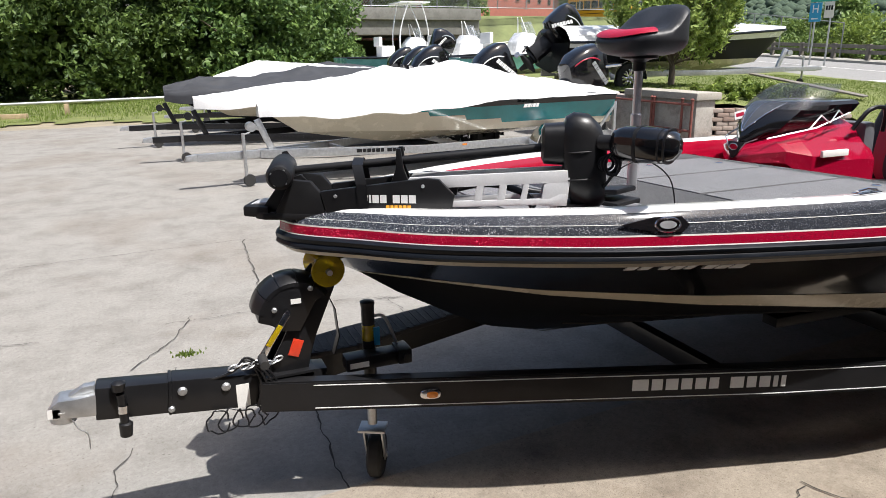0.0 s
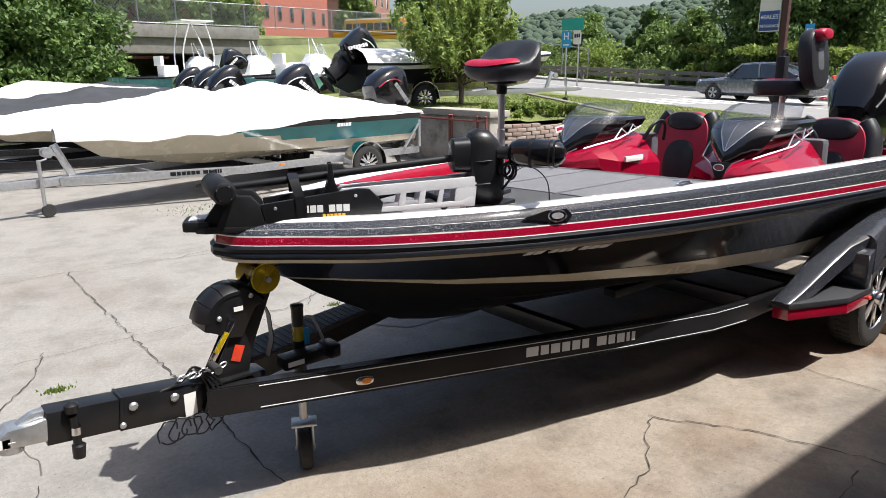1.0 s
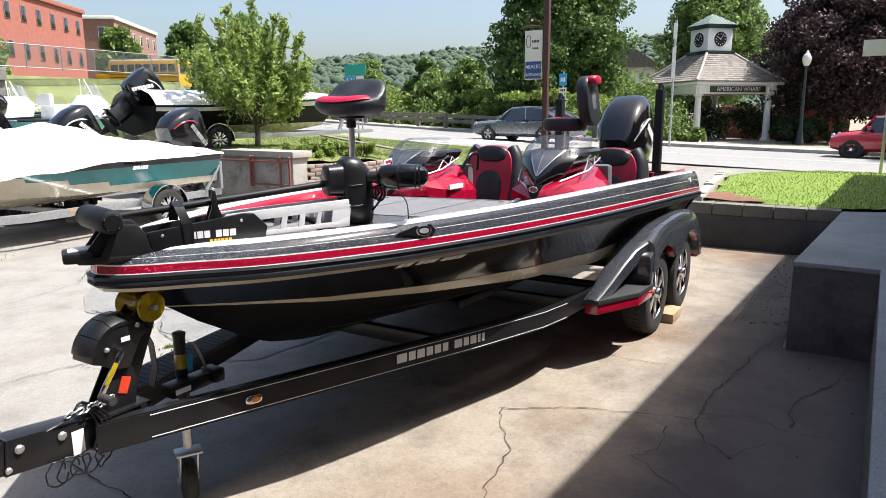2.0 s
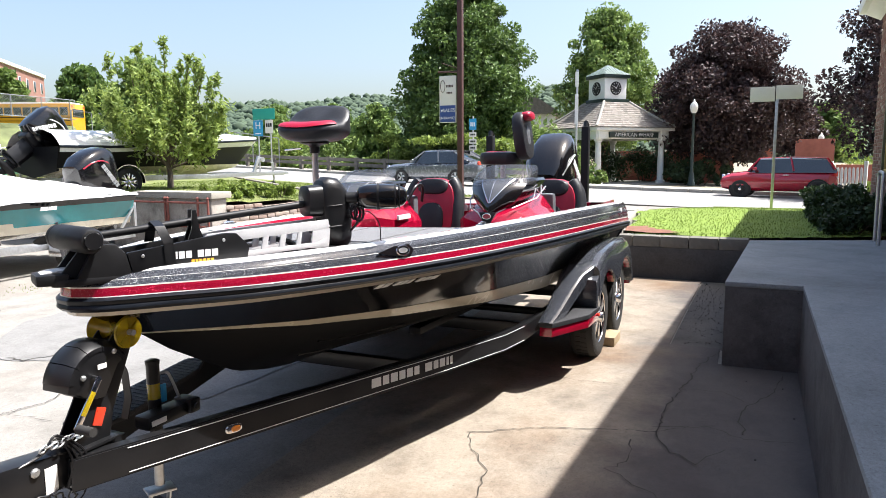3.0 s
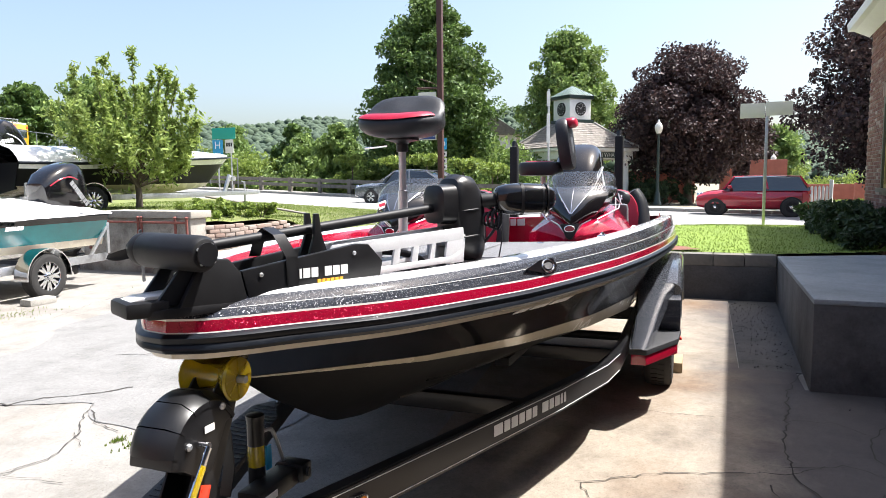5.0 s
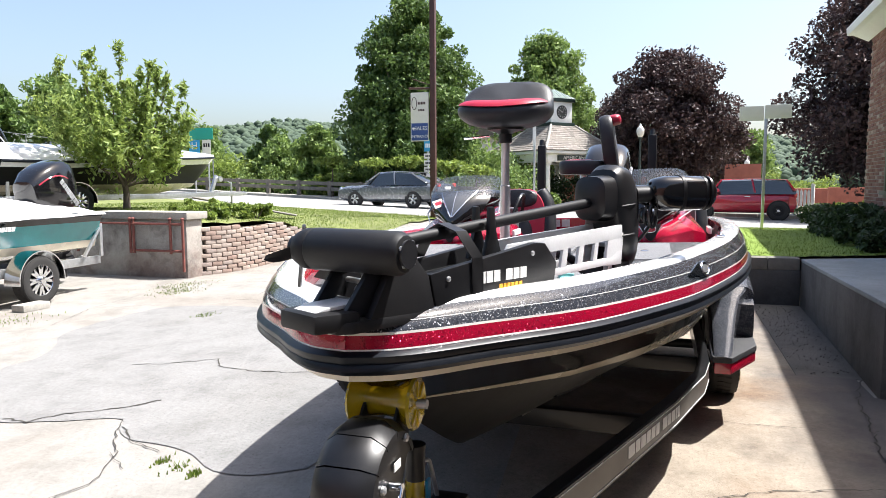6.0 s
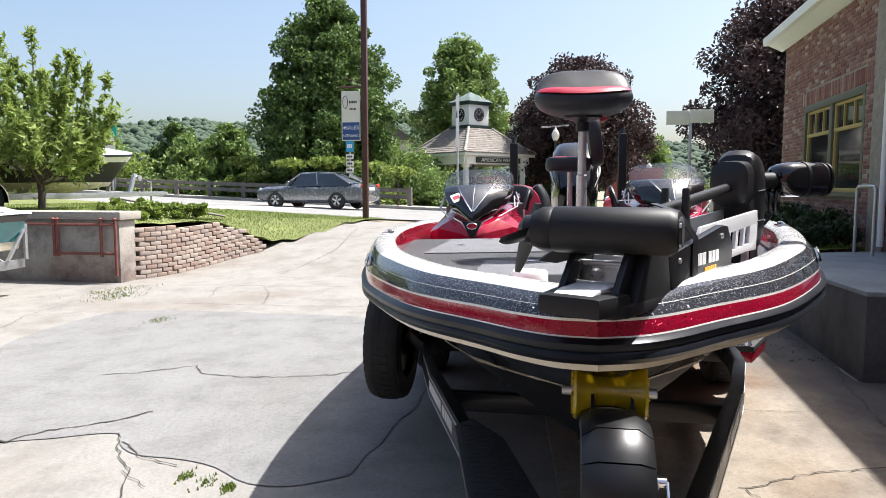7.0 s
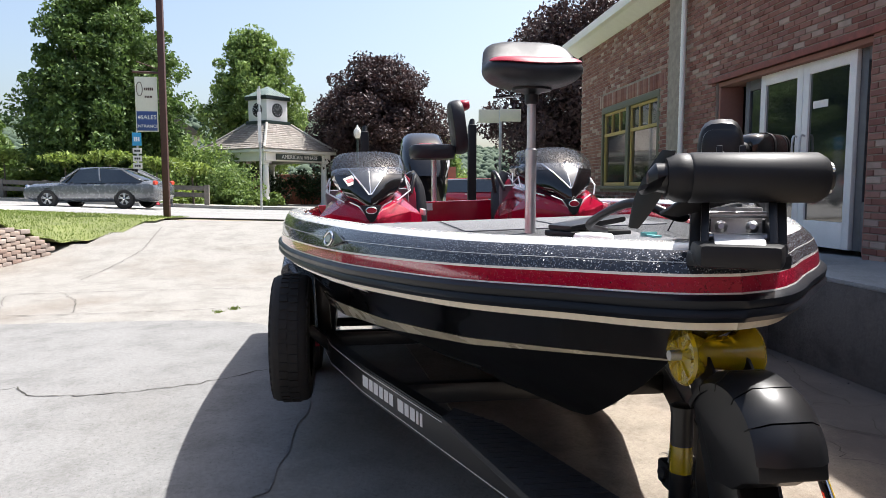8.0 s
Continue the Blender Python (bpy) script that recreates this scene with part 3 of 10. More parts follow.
YARD_CRACKS = [([(2.05, 3.57), (2.04, 3.37), (2.27, 3.23), (2.37, 3.06), (2.51, 2.94), (2.68, 2.81)], 0.026),
               ([(3.46, 3.75), (3.6, 3.42), (3.84, 3.15), (3.63, 2.98), (3.58, 2.65), (3.62, 2.35), (3.70, 2.05), (3.9, 1.7), (4.1, 1.45)], 0.020),
               ([(2.15, 2.66), (1.98, 2.46), (1.9, 2.28), (1.88, 2.16)], 0.016), ([(1.04, 2.29), (1.33, 2.21), (1.44, 2.2), (1.79, 2.39), (1.95, 2.56), (2.28, 2.79)], 0.012),
               ([(1.13, 2.23), (1.17, 1.83)], 0.008), ([(1.78, 2.41), (1.6, 2.17)], 0.008),
               ([(7.97, 6.43), (8.37, 5.36), (8.37, 4.66), (8.48, 3.73), (8.52, 1.96)], 0.022), ([(6.71, 5.1), (6.75, 3.61), (6.80, 2.86), (6.98, 2.0)], 0.018),
               ([(8.18, 5.21), (7.21, 4.84)], 0.014), ([(8.29, 4.54), (7.71, 4.18), (6.85, 3.89)], 0.012),
               ([(-0.72, 1.65), (-0.62, 1.82), (-0.48, 2.03), (-0.31, 2.5)], 0.012), ([(-0.51, 2.4), (-0.26, 2.4), (0.01, 2.41), (0.8, 2.36), (1.35, 2.23)], 0.007),
               ([(0.30, 4.6), (0.27, 3.44), (0.26, 2.98), (0.25, 1.6), (0.24, 0.66), (0.22, 0.31), (0.19, -0.25)], 0.014), ([(-0.55, 1.54), (-0.49, 1.45), (-0.45, 1.6)], 0.010),
               ([(-1.53, 2.44), (-1.3, 2.4)], 0.009), ([(-0.76, 0.29), (-0.74, 0.56), (-0.68, 0.71)], 0.008), ([(-2.6, 4.4), (-1.0, 4.5), (0.3, 4.6), (1.9, 4.3)], 0.010),
               ([(9.5, 4.8), (12.0, 4.6), (14.5, 4.9)], 0.016), ([(1.3, 4.4), (2.6, 4.75), (3.3, 5.6)], 0.012), ([(4.6, 5.9), (5.6, 6.3), (6.9, 6.5)], 0.010)]
for i, (way, w) in enumerate(PAD_CRACKS + YARD_CRACKS):
    crack("crack", broken(way, i), w * (0.9 if i < len(PAD_CRACKS) else 0.75), i, 0.019 if i < len(PAD_CRACKS) else 0.010)

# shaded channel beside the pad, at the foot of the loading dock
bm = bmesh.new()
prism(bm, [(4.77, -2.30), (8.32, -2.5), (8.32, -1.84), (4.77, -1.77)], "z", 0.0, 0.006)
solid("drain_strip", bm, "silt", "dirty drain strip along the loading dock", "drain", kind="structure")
# crumbs of concrete and dead leaves swept against the dock
rnd = random.Random(17)
bm = bmesh.new()
for k in range(330):
    x = rnd.uniform(4.8, 8.2) if k < 300 else rnd.uniform(0.0, 4.1)
    y = rnd.uniform(-2.28, -1.8) if k < 300 else -2.74 + abs(rnd.gauss(0, 0.22))
    q = rnd.choice((0.003, 0.004, 0.005, 0.008))
    t = bmesh.new()
    bmesh.ops.create_icosphere(t, subdivisions=1, radius=q)
    for v in t.verts:
        v.co *= rnd.uniform(0.6, 1.3)
    merge(bm, t, pose(x, y, 0.012 + 0.3 * q, rnd.uniform(0, 90), 0, rnd.uniform(0, 180)))
solid("rubble", bm, "silt", "crumbs of concrete and dirt along the dock", "rubble", kind="stuff", smooth=False)

# loading dock: a long platform with a block standing forward of it, stained sides coloured dark for shade under a worn
# top coloured paler
def dock_part(name, ring, z0, z1, bevel, mat, label, fall=0.0):
    bm = bmesh.new()
    prism(bm, ring, "z", z0, z1, bevel)
    for v in bm.verts:
        if v.co.z > 0.3:
            v.co.z -= fall * (0.02 + 0.11 * min(1.0, max(0.0, (v.co.x - 4.2) / 4.1)))
    return solid(name, bm, mat, label, "platform", kind="structure")


def grown(ring, d):
    return [(x - d if x < 4.5 else x + d, y + d if y > -5 else y - d) for x, y in ring]


LONG = [(-14.0, -2.55), (4.22, -2.80), (4.22, -5.6), (-14.0, -5.6)]
BLOCK = [(4.225, -2.23), (8.34, -2.42), (9.6, -5.6), (4.225, -5.6)]
dock_part("dock", LONG, -0.05, 0.700, 0.004, "dockside", "stained concrete loading dock along the shop wall, sides coloured dark for shade")
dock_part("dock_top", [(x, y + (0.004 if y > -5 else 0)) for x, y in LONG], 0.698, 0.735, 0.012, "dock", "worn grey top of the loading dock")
dock_part("dock_block", BLOCK, -0.05, 0.705, 0.012, "dockside", "square concrete end block of the loading dock, sides coloured dark for shade", 1.0)
dock_part("dock_block_top", grown(BLOCK, 0.004), 0.702, 0.745, 0.014, "dock", "worn grey top of the end block, coloured paler than its shaded sides", 1.0)

# low wall behind the pad: cast base with one course of blocks on it
bm = bmesh.new()
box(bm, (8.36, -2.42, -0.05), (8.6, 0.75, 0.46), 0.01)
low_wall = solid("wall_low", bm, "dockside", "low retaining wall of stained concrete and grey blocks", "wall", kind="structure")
bm = bmesh.new()
box(bm, (-0.115, -0.19, -0.078), (0.115, 0.19, 0.078), 0.014)
block_me = finish(bm, "block", "block")
for i in range(8):
    shared("block", block_me, low_wall, pose(8.475 + 0.008 * math.sin(i * 5), -2.22 + i * 0.388, 0.54, 0, 0, 0.8 * math.sin(i * 3)))

# lawn above the low wall, reaching the road
def lawn_r_z(x, y):
    return 0.63 + 0.02 * math.sin(x * 0.8) * math.sin(y * 0.6) - 0.07 * ease((x - 13.5) / 2.5)


def in_lawn_r(x, y):
    left = -0.75 + 0.10 * (x - 8.6) - 1.6 * ease((x - 12.6) / 3.2)
    return y < left and not (x < 9.9 and y < -2.4 - (x - 8.6) * 2)


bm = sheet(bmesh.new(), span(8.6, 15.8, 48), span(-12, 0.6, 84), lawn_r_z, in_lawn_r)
solid("lawn_shop", bm, "mown", "mown lawn above the low wall, its green brightened for sunlight", "lawn", kind="structure")


NEAR = [(9.5, -40), (13.2, -14), (14.9, -7), (16.2, -2.5), (17.6, 4.2), (20.9, 14), (25.7, 28), (32.5, 48), (40.0, 70)]
def near_x(y):
    return float(np.interp(y, [p[1] for p in NEAR], [p[0] for p in NEAR]))


# terrace behind the pier and the garden wall
WALL_LINE = smooth_path([(8.75, 7.0, 0), (9.4, 6.72, 0), (10.2, 6.55, 0), (11.0, 6.35, 0), (11.75, 6.05, 0)], 10)
wall_top = lerp([8.6, 10.75, 10.76, 11.0, 11.01, 11.25, 11.26, 11.45, 11.46, 11.8], [0.86, 0.86, 0.77, 0.77, 0.69, 0.69, 0.60, 0.60, 0.50, 0.38])
def terrace_z(x, y):
    top = 1.06 - 0.06 * math.sin(x * 0.7) * math.sin(y * 0.5)
    k = ease((x - 10.2) / 6.0)
    edge = ease((y - 5.6) / 3.2)
    near = 0.82 - 0.44 * ease((x - 10.6) / 1.6)
    t = near + (top - near) * edge
    return t * (1 - k) + (ground_z(x, y) + 0.05) * k


def in_terrace(x, y):
    if x < 8.62:
        return False
    lim = float(np.interp(x, [8.6, 9.4, 10.2, 11.0, 11.7, 13.0, 15.0, 17.4], [7.2, 6.82, 6.65, 6.45, 6.12, 5.75, 5.45, 5.0]))
    return lim < y < 44 and x < near_x(y) - 0.25


bm = sheet(bmesh.new(), span(8.6, 30, 107), span(5, 46, 164), terrace_z, in_terrace)
solid("lawn_terrace", bm, "grass", "grassy terrace behind the old pier", "lawn", kind="structure")
bm = bmesh.new()
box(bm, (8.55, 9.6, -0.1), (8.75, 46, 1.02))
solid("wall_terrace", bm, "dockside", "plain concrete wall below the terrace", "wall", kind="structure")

# road, kerbs, far footpath
def ribbon(bm, a, b, n, lift):
    """A strip between two lines of the plan, laid on the road's slope."""
    pa, pb = smooth_path([(*p, 0) for p in a], n), smooth_path([(*p, 0) for p in b], n)
    prev = None
    for p, q in zip(pa, pb):
        row = []
        for k in range(7):
            w = p.lerp(q, k / 6)
            row.append(bm.verts.new((w.x, w.y, road_z(w.x, w.y) + lift)))
        if prev:
            for k in range(6):
                bm.faces.new((prev[k], row[k], row[k + 1], prev[k + 1]))
        prev = row
    return bm


def shift(line, d):
    out = []
    for i, p in enumerate(line):
        a, b = line[max(i - 1, 0)], line[min(i + 1, len(line) - 1)]
        dx, dy = b[0] - a[0], b[1] - a[1]
        l = math.hypot(dx, dy)
        out.append((p[0] + dy / l * d, p[1] - dx / l * d))
    return out


FAR = shift(NEAR, 9.6)
solid("road", ribbon(bmesh.new(), NEAR, FAR, 10, 0.015), "road", "sun-bleached asphalt street", "road", kind="structure")
solid("footpath", ribbon(bmesh.new(), shift(FAR, 0.16), shift(FAR, 2.6), 10, 0.13), "kerb", "pale concrete footpath beyond the street", "pavement", kind="structure")
bm = bmesh.new()
for p, q in zip(smooth_path([(*p, 0) for p in FAR], 8), smooth_path([(*p, 0) for p in FAR], 8)[1:]):
    d = q - p
    m = axes((p.x, p.y, road_z(p.x, p.y)), (d.x, d.y, road_z(q.x, q.y) - road_z(p.x, p.y)))
    box(bm, (0.01, -0.16, -0.1), (d.length - 0.01, 0.0, 0.14), m=m)
solid("kerb", bm, "kerb", "granite kerb along the street", "kerb", kind="structure")
bm = bmesh.new()
line = smooth_path([(*p, 0) for p in shift(NEAR, 4.9)], 10)
for i in range(len(line) - 1):
    p, q = line[i], line[i + 1]
    d = (q - p).normalized()
    s = Vector((-d.y, d.x, 0)) * 0.06
    bm.faces.new([bm.verts.new((v.x, v.y, road_z(v.x, v.y) + 0.022)) for v in (p + s, p - s, q - s, q + s)])
solid("road_line", bm, "paper", "faded white line on the street", "road marking", kind="structure")
bm = bmesh.new()
for i in range(9):
    x0, y0 = 20.0 + i * 0.93, 10.6 - i * 0.30
    p = [(x0, y0), (x0 + 0.5, y0 - 0.17), (x0 + 1.4, y0 + 2.4), (x0 + 0.9, y0 + 2.57)]
    bm.faces.new([bm.verts.new((x, y, road_z(x, y) + 0.02)) for x, y in p])
solid("crosswalk", bm, "paper", "faded white crosswalk bars on the street", "road marking", kind="structure")

# ---- bass boat ----
boat = thing("bass_boat", "black and red metal-flake bass boat sitting on a trailer", "boat", pose(0, 0.03, 1.15) @ pose(0, 0, 0, -1.7) @ pose(0, 0, -1.15))
_plan = [(0.0, 0.0), (0.03, 0.10), (0.10, 0.19), (0.21, 0.29), (0.48, 0.53), (0.90, 0.755), (1.2, 0.87), (1.6, 0.985), (2.0, 1.075), (2.6, 1.165), (3.3, 1.225), (4.0, 1.255), (4.8, 1.265), (5.7, 1.255)]
PLAN = [Vector((p.x, p.y)) for p in smooth_path([(x, y, 0) for x, y in _plan], 7)]
INWARD = []
for i, p in enumerate(PLAN):
    d = (Vector((1.0, 0.0)) if i == len(PLAN) - 1 else PLAN[i + 1] - PLAN[max(i - 1, 0)])
    if i == 0:
        d = Vector((0.0, 1.0))
    d.normalize()
    INWARD.append(Vector((d.y, -d.x)))
rub_z = lambda x: 1.153 - 0.017 * x - 0.0045 * max(0.0, x - 1.8) ** 2 * 1.1
top_z = lambda x: 1.300 + 0.008 * min(x, 1.3) - 0.0055 * max(0.0, x - 2.0) ** 2 * 1.05
chine_y = lerp([0.33, 0.6, 1.0, 1.6, 2.4, 3.3, 5.6], [0.0, 0.17, 0.38, 0.60, 0.82, 0.97, 1.06])
chine_z = lerp([0.33, 0.6, 1.0, 1.6, 2.4, 3.3, 5.6], [0.99, 0.955, 0.90, 0.835, 0.765, 0.715, 0.67])
keel_z = lerp([0.33, 0.49, 0.75, 0.92, 1.15, 1.35, 2.0, 5.6], [0.99, 0.88, 0.735, 0.65, 0.595, 0.565, 0.53, 0.48])
band_w = lerp([0.33, 1.0, 1.7, 2.4, 3.3, 5.6], [0.008, 0.034, 0.06, 0.085, 0.10, 0.10])


def gun(i, d, z):
    """The point of the sheer line inset by d at height z."""
    p = PLAN[i] + INWARD[i] * d
    if p.y < 0 or i == 0:
        p = Vector((p.x, 0.0))
    return Vector((p.x, p.y, z))


def two_sided(bm, cols, close=False):
    """Rows of points along the port half, mirrored to starboard; cols[k][i]."""
    for sgn in (1, -1):
        t = bmesh.new()
        rows = [[t.verts.new((p.x, p.y * sgn, p.z)) for p in col] for col in cols]
        for a, b in zip(rows, rows[1:]):
            for i in range(len(a) - 1):
                f = (a[i], b[i], b[i + 1], a[i + 1])
                t.faces.new(f if sgn > 0 else f[::-1])
        bmesh.ops.remove_doubles(t, verts=t.verts[:], dist=0.0005)
        merge(bm, t)
    bmesh.ops.remove_doubles(bm, verts=bm.verts[:], dist=0.0005)
    bmesh.ops.recalc_face_normals(bm, faces=bm.faces[:])
    return bm


NP = range(len(PLAN))
def xc(i):
    return 0.33 + PLAN[i].x * (5.6 - 0.33) / 5.6
T = [gun(i, 0.035, rub_z(PLAN[i].x)) for i in NP]
CH = [Vector((xc(i), chine_y(xc(i)), chine_z(xc(i)))) for i in NP]
KE = [Vector((xc(i), 0.0, keel_z(xc(i)))) for i in NP]
def side_at(i, f, bulge=0.0):
    p = CH[i].lerp(T[i], f)
    p.y -= 0.028 * math.sin(math.pi * f) * min(1.0, PLAN[i].x / 0.8) - bulge
    p.y = max(p.y, 0.0)
    return p
FB = [min(0.5, band_w(xc(i)) / max(T[i].z - CH[i].z, 0.05)) for i in NP]
hull_cols = [[side_at(i, FB[i] + (1 - FB[i]) * k / 6) for i in NP] for k in range(7)]
hull = part("hull_side", two_sided(bmesh.new(), hull_cols), "gel_black", boat, "glossy black gelcoat topsides")
part("cream_stripe", two_sided(bmesh.new(), [[side_at(i, FB[i] * k / 2, 0.003) for i in NP] for k in range(3)]), "cream", boat, "cream stripe along the chine")
low = [[CH[i].lerp(KE[i], k / 5) + Vector((0, 0.0, -0.022 * math.sin(math.pi * k / 5) * min(1, PLAN[i].x))) for i in NP] for k in range(6)]
part("hull_bottom", two_sided(bmesh.new(), low), "hull_low", boat, "dark planing bottom of the hull")
# spray strakes
bm = bmesh.new()
for f in (0.35, 0.65):
    for s in (1, -1):
        pts = [CH[i].lerp(KE[i], f) + Vector((0, 0, -0.012)) for i in NP if PLAN[i].x > 0.9]
        tube(bm, [(p.x, p.y * s, p.z) for p in pts], 0.012, 6)
part("strake", bm, "hull_low", boat)
# transom
bm = bmesh.new()
e = len(PLAN) - 1
ring = [gun(e, 0.06, top_z(5.6)), T[e], side_at(e, 0.5), CH[e], KE[e]]
poly = [(p.y, p.z) for p in ring] + [(-p.y, p.z) for p in ring[-2::-1]]
prism(bm, poly, "x", 5.58, 5.64)
part("transom", bm, "gel_black", boat)

def belt(name, prof, mat, label="", lo=0, hi=None):
    cols = [[gun(i, d(PLAN[i].x) if callable(d) else d, z(PLAN[i].x)) for i in list(NP)[lo:hi]] for d, z in prof]
    return part(name, two_sided(bmesh.new(), cols), mat, boat, label)


up = lambda h: (lambda x: rub_z(x) + h)
frac = lambda f, k=0.0: (lambda x: (rub_z(x) + 0.094) * (1 - f) + (top_z(x) - 0.010) * f + k)
belt("pinstripe", [(0.036, up(-0.024)), (0.032, up(-0.008))], "cream", "thin cream pinstripe under the rub rail")
belt("rub_rail", [(0.04, up(-0.006)), (0.012, up(-0.004)), (0.0, up(0.008)), (0.002, up(0.020)), (0.006, up(0.024)), (0.002, up(0.028)), (0.0, up(0.042)), (0.012, up(0.052)), (0.03, up(0.053))], "rubrail", "dark vinyl rub rail")
belt("pinstripe", [(0.017, up(0.051)), (0.018, up(0.056))], "pin", "thin silver pinstripe")
belt("red_stripe", [(0.018, up(0.056)), (0.0195, up(0.072)), (0.022, up(0.088))], "red_flake", "red metal-flake stripe")
belt("pinstripe", [(0.022, up(0.088)), (0.0225, up(0.094))], "pin", "thin silver pinstripe")
belt("gunwale_side", [(0.023, frac(0.0)), (0.030, frac(0.33)), (0.042, frac(0.66)), (0.058, frac(0.92)), (0.064, frac(1.0))], "flake", "black metal-flake topside band")
belt("pinstripe", [(0.0330, frac(0.50)), (0.0338, frac(0.525))], "pin", "hairline silver pinstripe")
belt("gunwale_top", [(0.064, frac(1.0)), (0.072, lambda x: top_z(x) - 0.002), (0.088, lambda x: top_z(x) + 0.002), (0.135, lambda x: top_z(x) + 0.003), (0.152, lambda x: top_z(x) - 0.004), (0.160, lambda x: top_z(x) - 0.016)], "white_gel", "white gunwale top")
belt("coaming", [(0.160, lambda x: top_z(x) - 0.016), (0.175, lambda x: 1.26), (0.185, lambda x: 1.205)], "red", "red gelcoat inside of the gunwale")
aft = [i for i in NP if PLAN[i].x > 2.9]
for s in (1, -1):
    bm = bmesh.new()
    cols = [[gun(i, d, z) for i in aft] for d, z in ((0.185, 1.205), (0.25, 0.95), (0.37, 0.77))]
    loft(bm, [[(p.x, p.y * s, p.z) for p in col] for col in cols], False, False)
    part("cockpit_wall", bm, "red", boat)

# decks: quads across the boat between the coamings
def deck(name, x0, x1, z, mat, label, d=0.184, lift=0.0):
    bm = bmesh.new()
    idx = [i for i in NP if x0 <= PLAN[i].x <= x1 and gun(i, d, 0).y > 0.02]
    prev = None
    for i in idx:
        p = gun(i, d, z)
        row = [bm.verts.new((p.x, p.y * k / 6, z + lift)) for k in range(-6, 7)]
        if prev:
            for k in range(12):
                bm.faces.new((prev[k], row[k], row[k + 1], prev[k + 1]))
        prev = row
    bmesh.ops.solidify(bm, geom=bm.faces[:], thickness=0.02)
    bmesh.ops.recalc_face_normals(bm, faces=bm.faces[:])
    return part(name, bm, mat, boat, label)


deck("bow_deck", 0.0, 2.98, 1.215, "carpet", "grey marine carpet on the fore deck")
deck("bow_panel", 0.0, 0.74, 1.245, "nonskid", "black non-skid bow panel", 0.19)
deck("cockpit_floor", 2.95, 4.75, 0.78, "carpet", "grey carpet on the cockpit floor", 0.36)
deck("rear_deck", 4.7, 5.62, 1.16, "carpet", "grey carpet on the rear deck")
bm = bmesh.new()
box(bm, (2.96, -0.78, 0.78), (2.99, 0.78, 1.195), 0.004)
part("bulkhead", bm, "red", boat)
bm = bmesh.new()
prism(bm, [(-0.84, 0.78), (0.84, 0.78), (1.04, 1.29), (-1.04, 1.29)], "x", 4.70, 4.74, 0.01)
part("bulkhead", bm, "red", boat, "red rear bulkhead with a white maker's mark")
bm = bmesh.new()
bars(bm, [0.07, 0.052, 0.058, 0.052, 0.055, 0.045], 0.062, 0.014, pose(4.692, 0.26, 1.245, 0, 0, 90), 0.003)
part("lettering", bm, "letters", boat, "white maker's mark")
# deck hatch lids: shallow panels
for x0, x1, y0, y1 in ((0.95, 1.5, -0.40, -0.05), (0.95, 1.5, 0.05, 0.40), (1.9, 2.8, -0.75, -0.27), (1.9, 2.8, 0.27, 0.75), (1.9, 2.8, -0.24, 0.24)):
    bm = bmesh.new()
    box(bm, (x0, y0, 1.212), (x1, y1, 1.221), 0.003)
    part("hatch_lid", bm, "carpet", boat)
for x, y in ((1.45, -0.2), (1.45, 0.2), (2.72, -0.5), (2.72, 0.5), (2.3, -0.62), (2.3, 0.62)):
    bm = bmesh.new()
    lathe(bm, [(0.022, 0), (0.022, 0.004), (0.016, 0.006)], 14, pose(x, y, 1.221))
    part("latch", bm, "chrome", boat, "chrome hatch latch")
# cleats on the gunwale
for s in (1, -1):
    bm = bmesh.new()
    i = [k for k in NP if PLAN[k].x > 1.95][0]
    p = gun(i, 0.115, top_z(2.0) + 0.004)
    box(bm, (p.x - 0.06, s * p.y - 0.018, p.z), (p.x + 0.06, s * p.y + 0.018, p.z + 0.009), 0.004)
    tube(bm, [(p.x - 0.05, s * p.y, p.z + 0.012), (p.x, s * p.y, p.z + 0.018), (p.x + 0.05, s * p.y, p.z + 0.012)], 0.006)
    part("cleat", bm, "chrome", boat, "chrome pull-up cleat")

# maker's badges: oval chrome ring in a black arrow-shaped panel
for s in (1, -1):
    i = [k for k in NP if PLAN[k].x > 1.2][0]
    d = (PLAN[i + 2] - PLAN[i - 2]).normalized()
    base = gun(i, 0.028, rub_z(1.22) + 0.128)
    u = Vector((d.x, s * d.y, -0.02))
    mm = axes((base.x, s * base.y, base.z), u, (0, -s * 0.32, 1))
    bm = bmesh.new()
    prism(bm, [(-0.17, 0.0), (-0.05, 0.027), (0.05, 0.029), (0.078, 0.0), (0.05, -0.027), (-0.05, -0.024)], "y", -0.003, 0.003, m=mm)
    badge = part("badge", bm, "gel_black", boat, "black arrow-shaped badge with a chrome oval")
    bm = bmesh.new()
    tube(bm, [(0.044 * math.cos(a), s * 0.005, 0.024 * math.sin(a)) for a in [2 * math.pi * k / 24 for k in range(25)]], 0.0042, 6, m=mm)
    part("ring", bm, "chrome", badge)
    bm = bmesh.new()
    prism(bm, [(0.030 * math.cos(a), 0.014 * math.sin(a)) for a in [2 * math.pi * k / 20 for k in range(20)]], "y", s * 0.006 - 0.002, s * 0.006 + 0.002, m=mm)
    part("plaque", bm, "alu", badge)

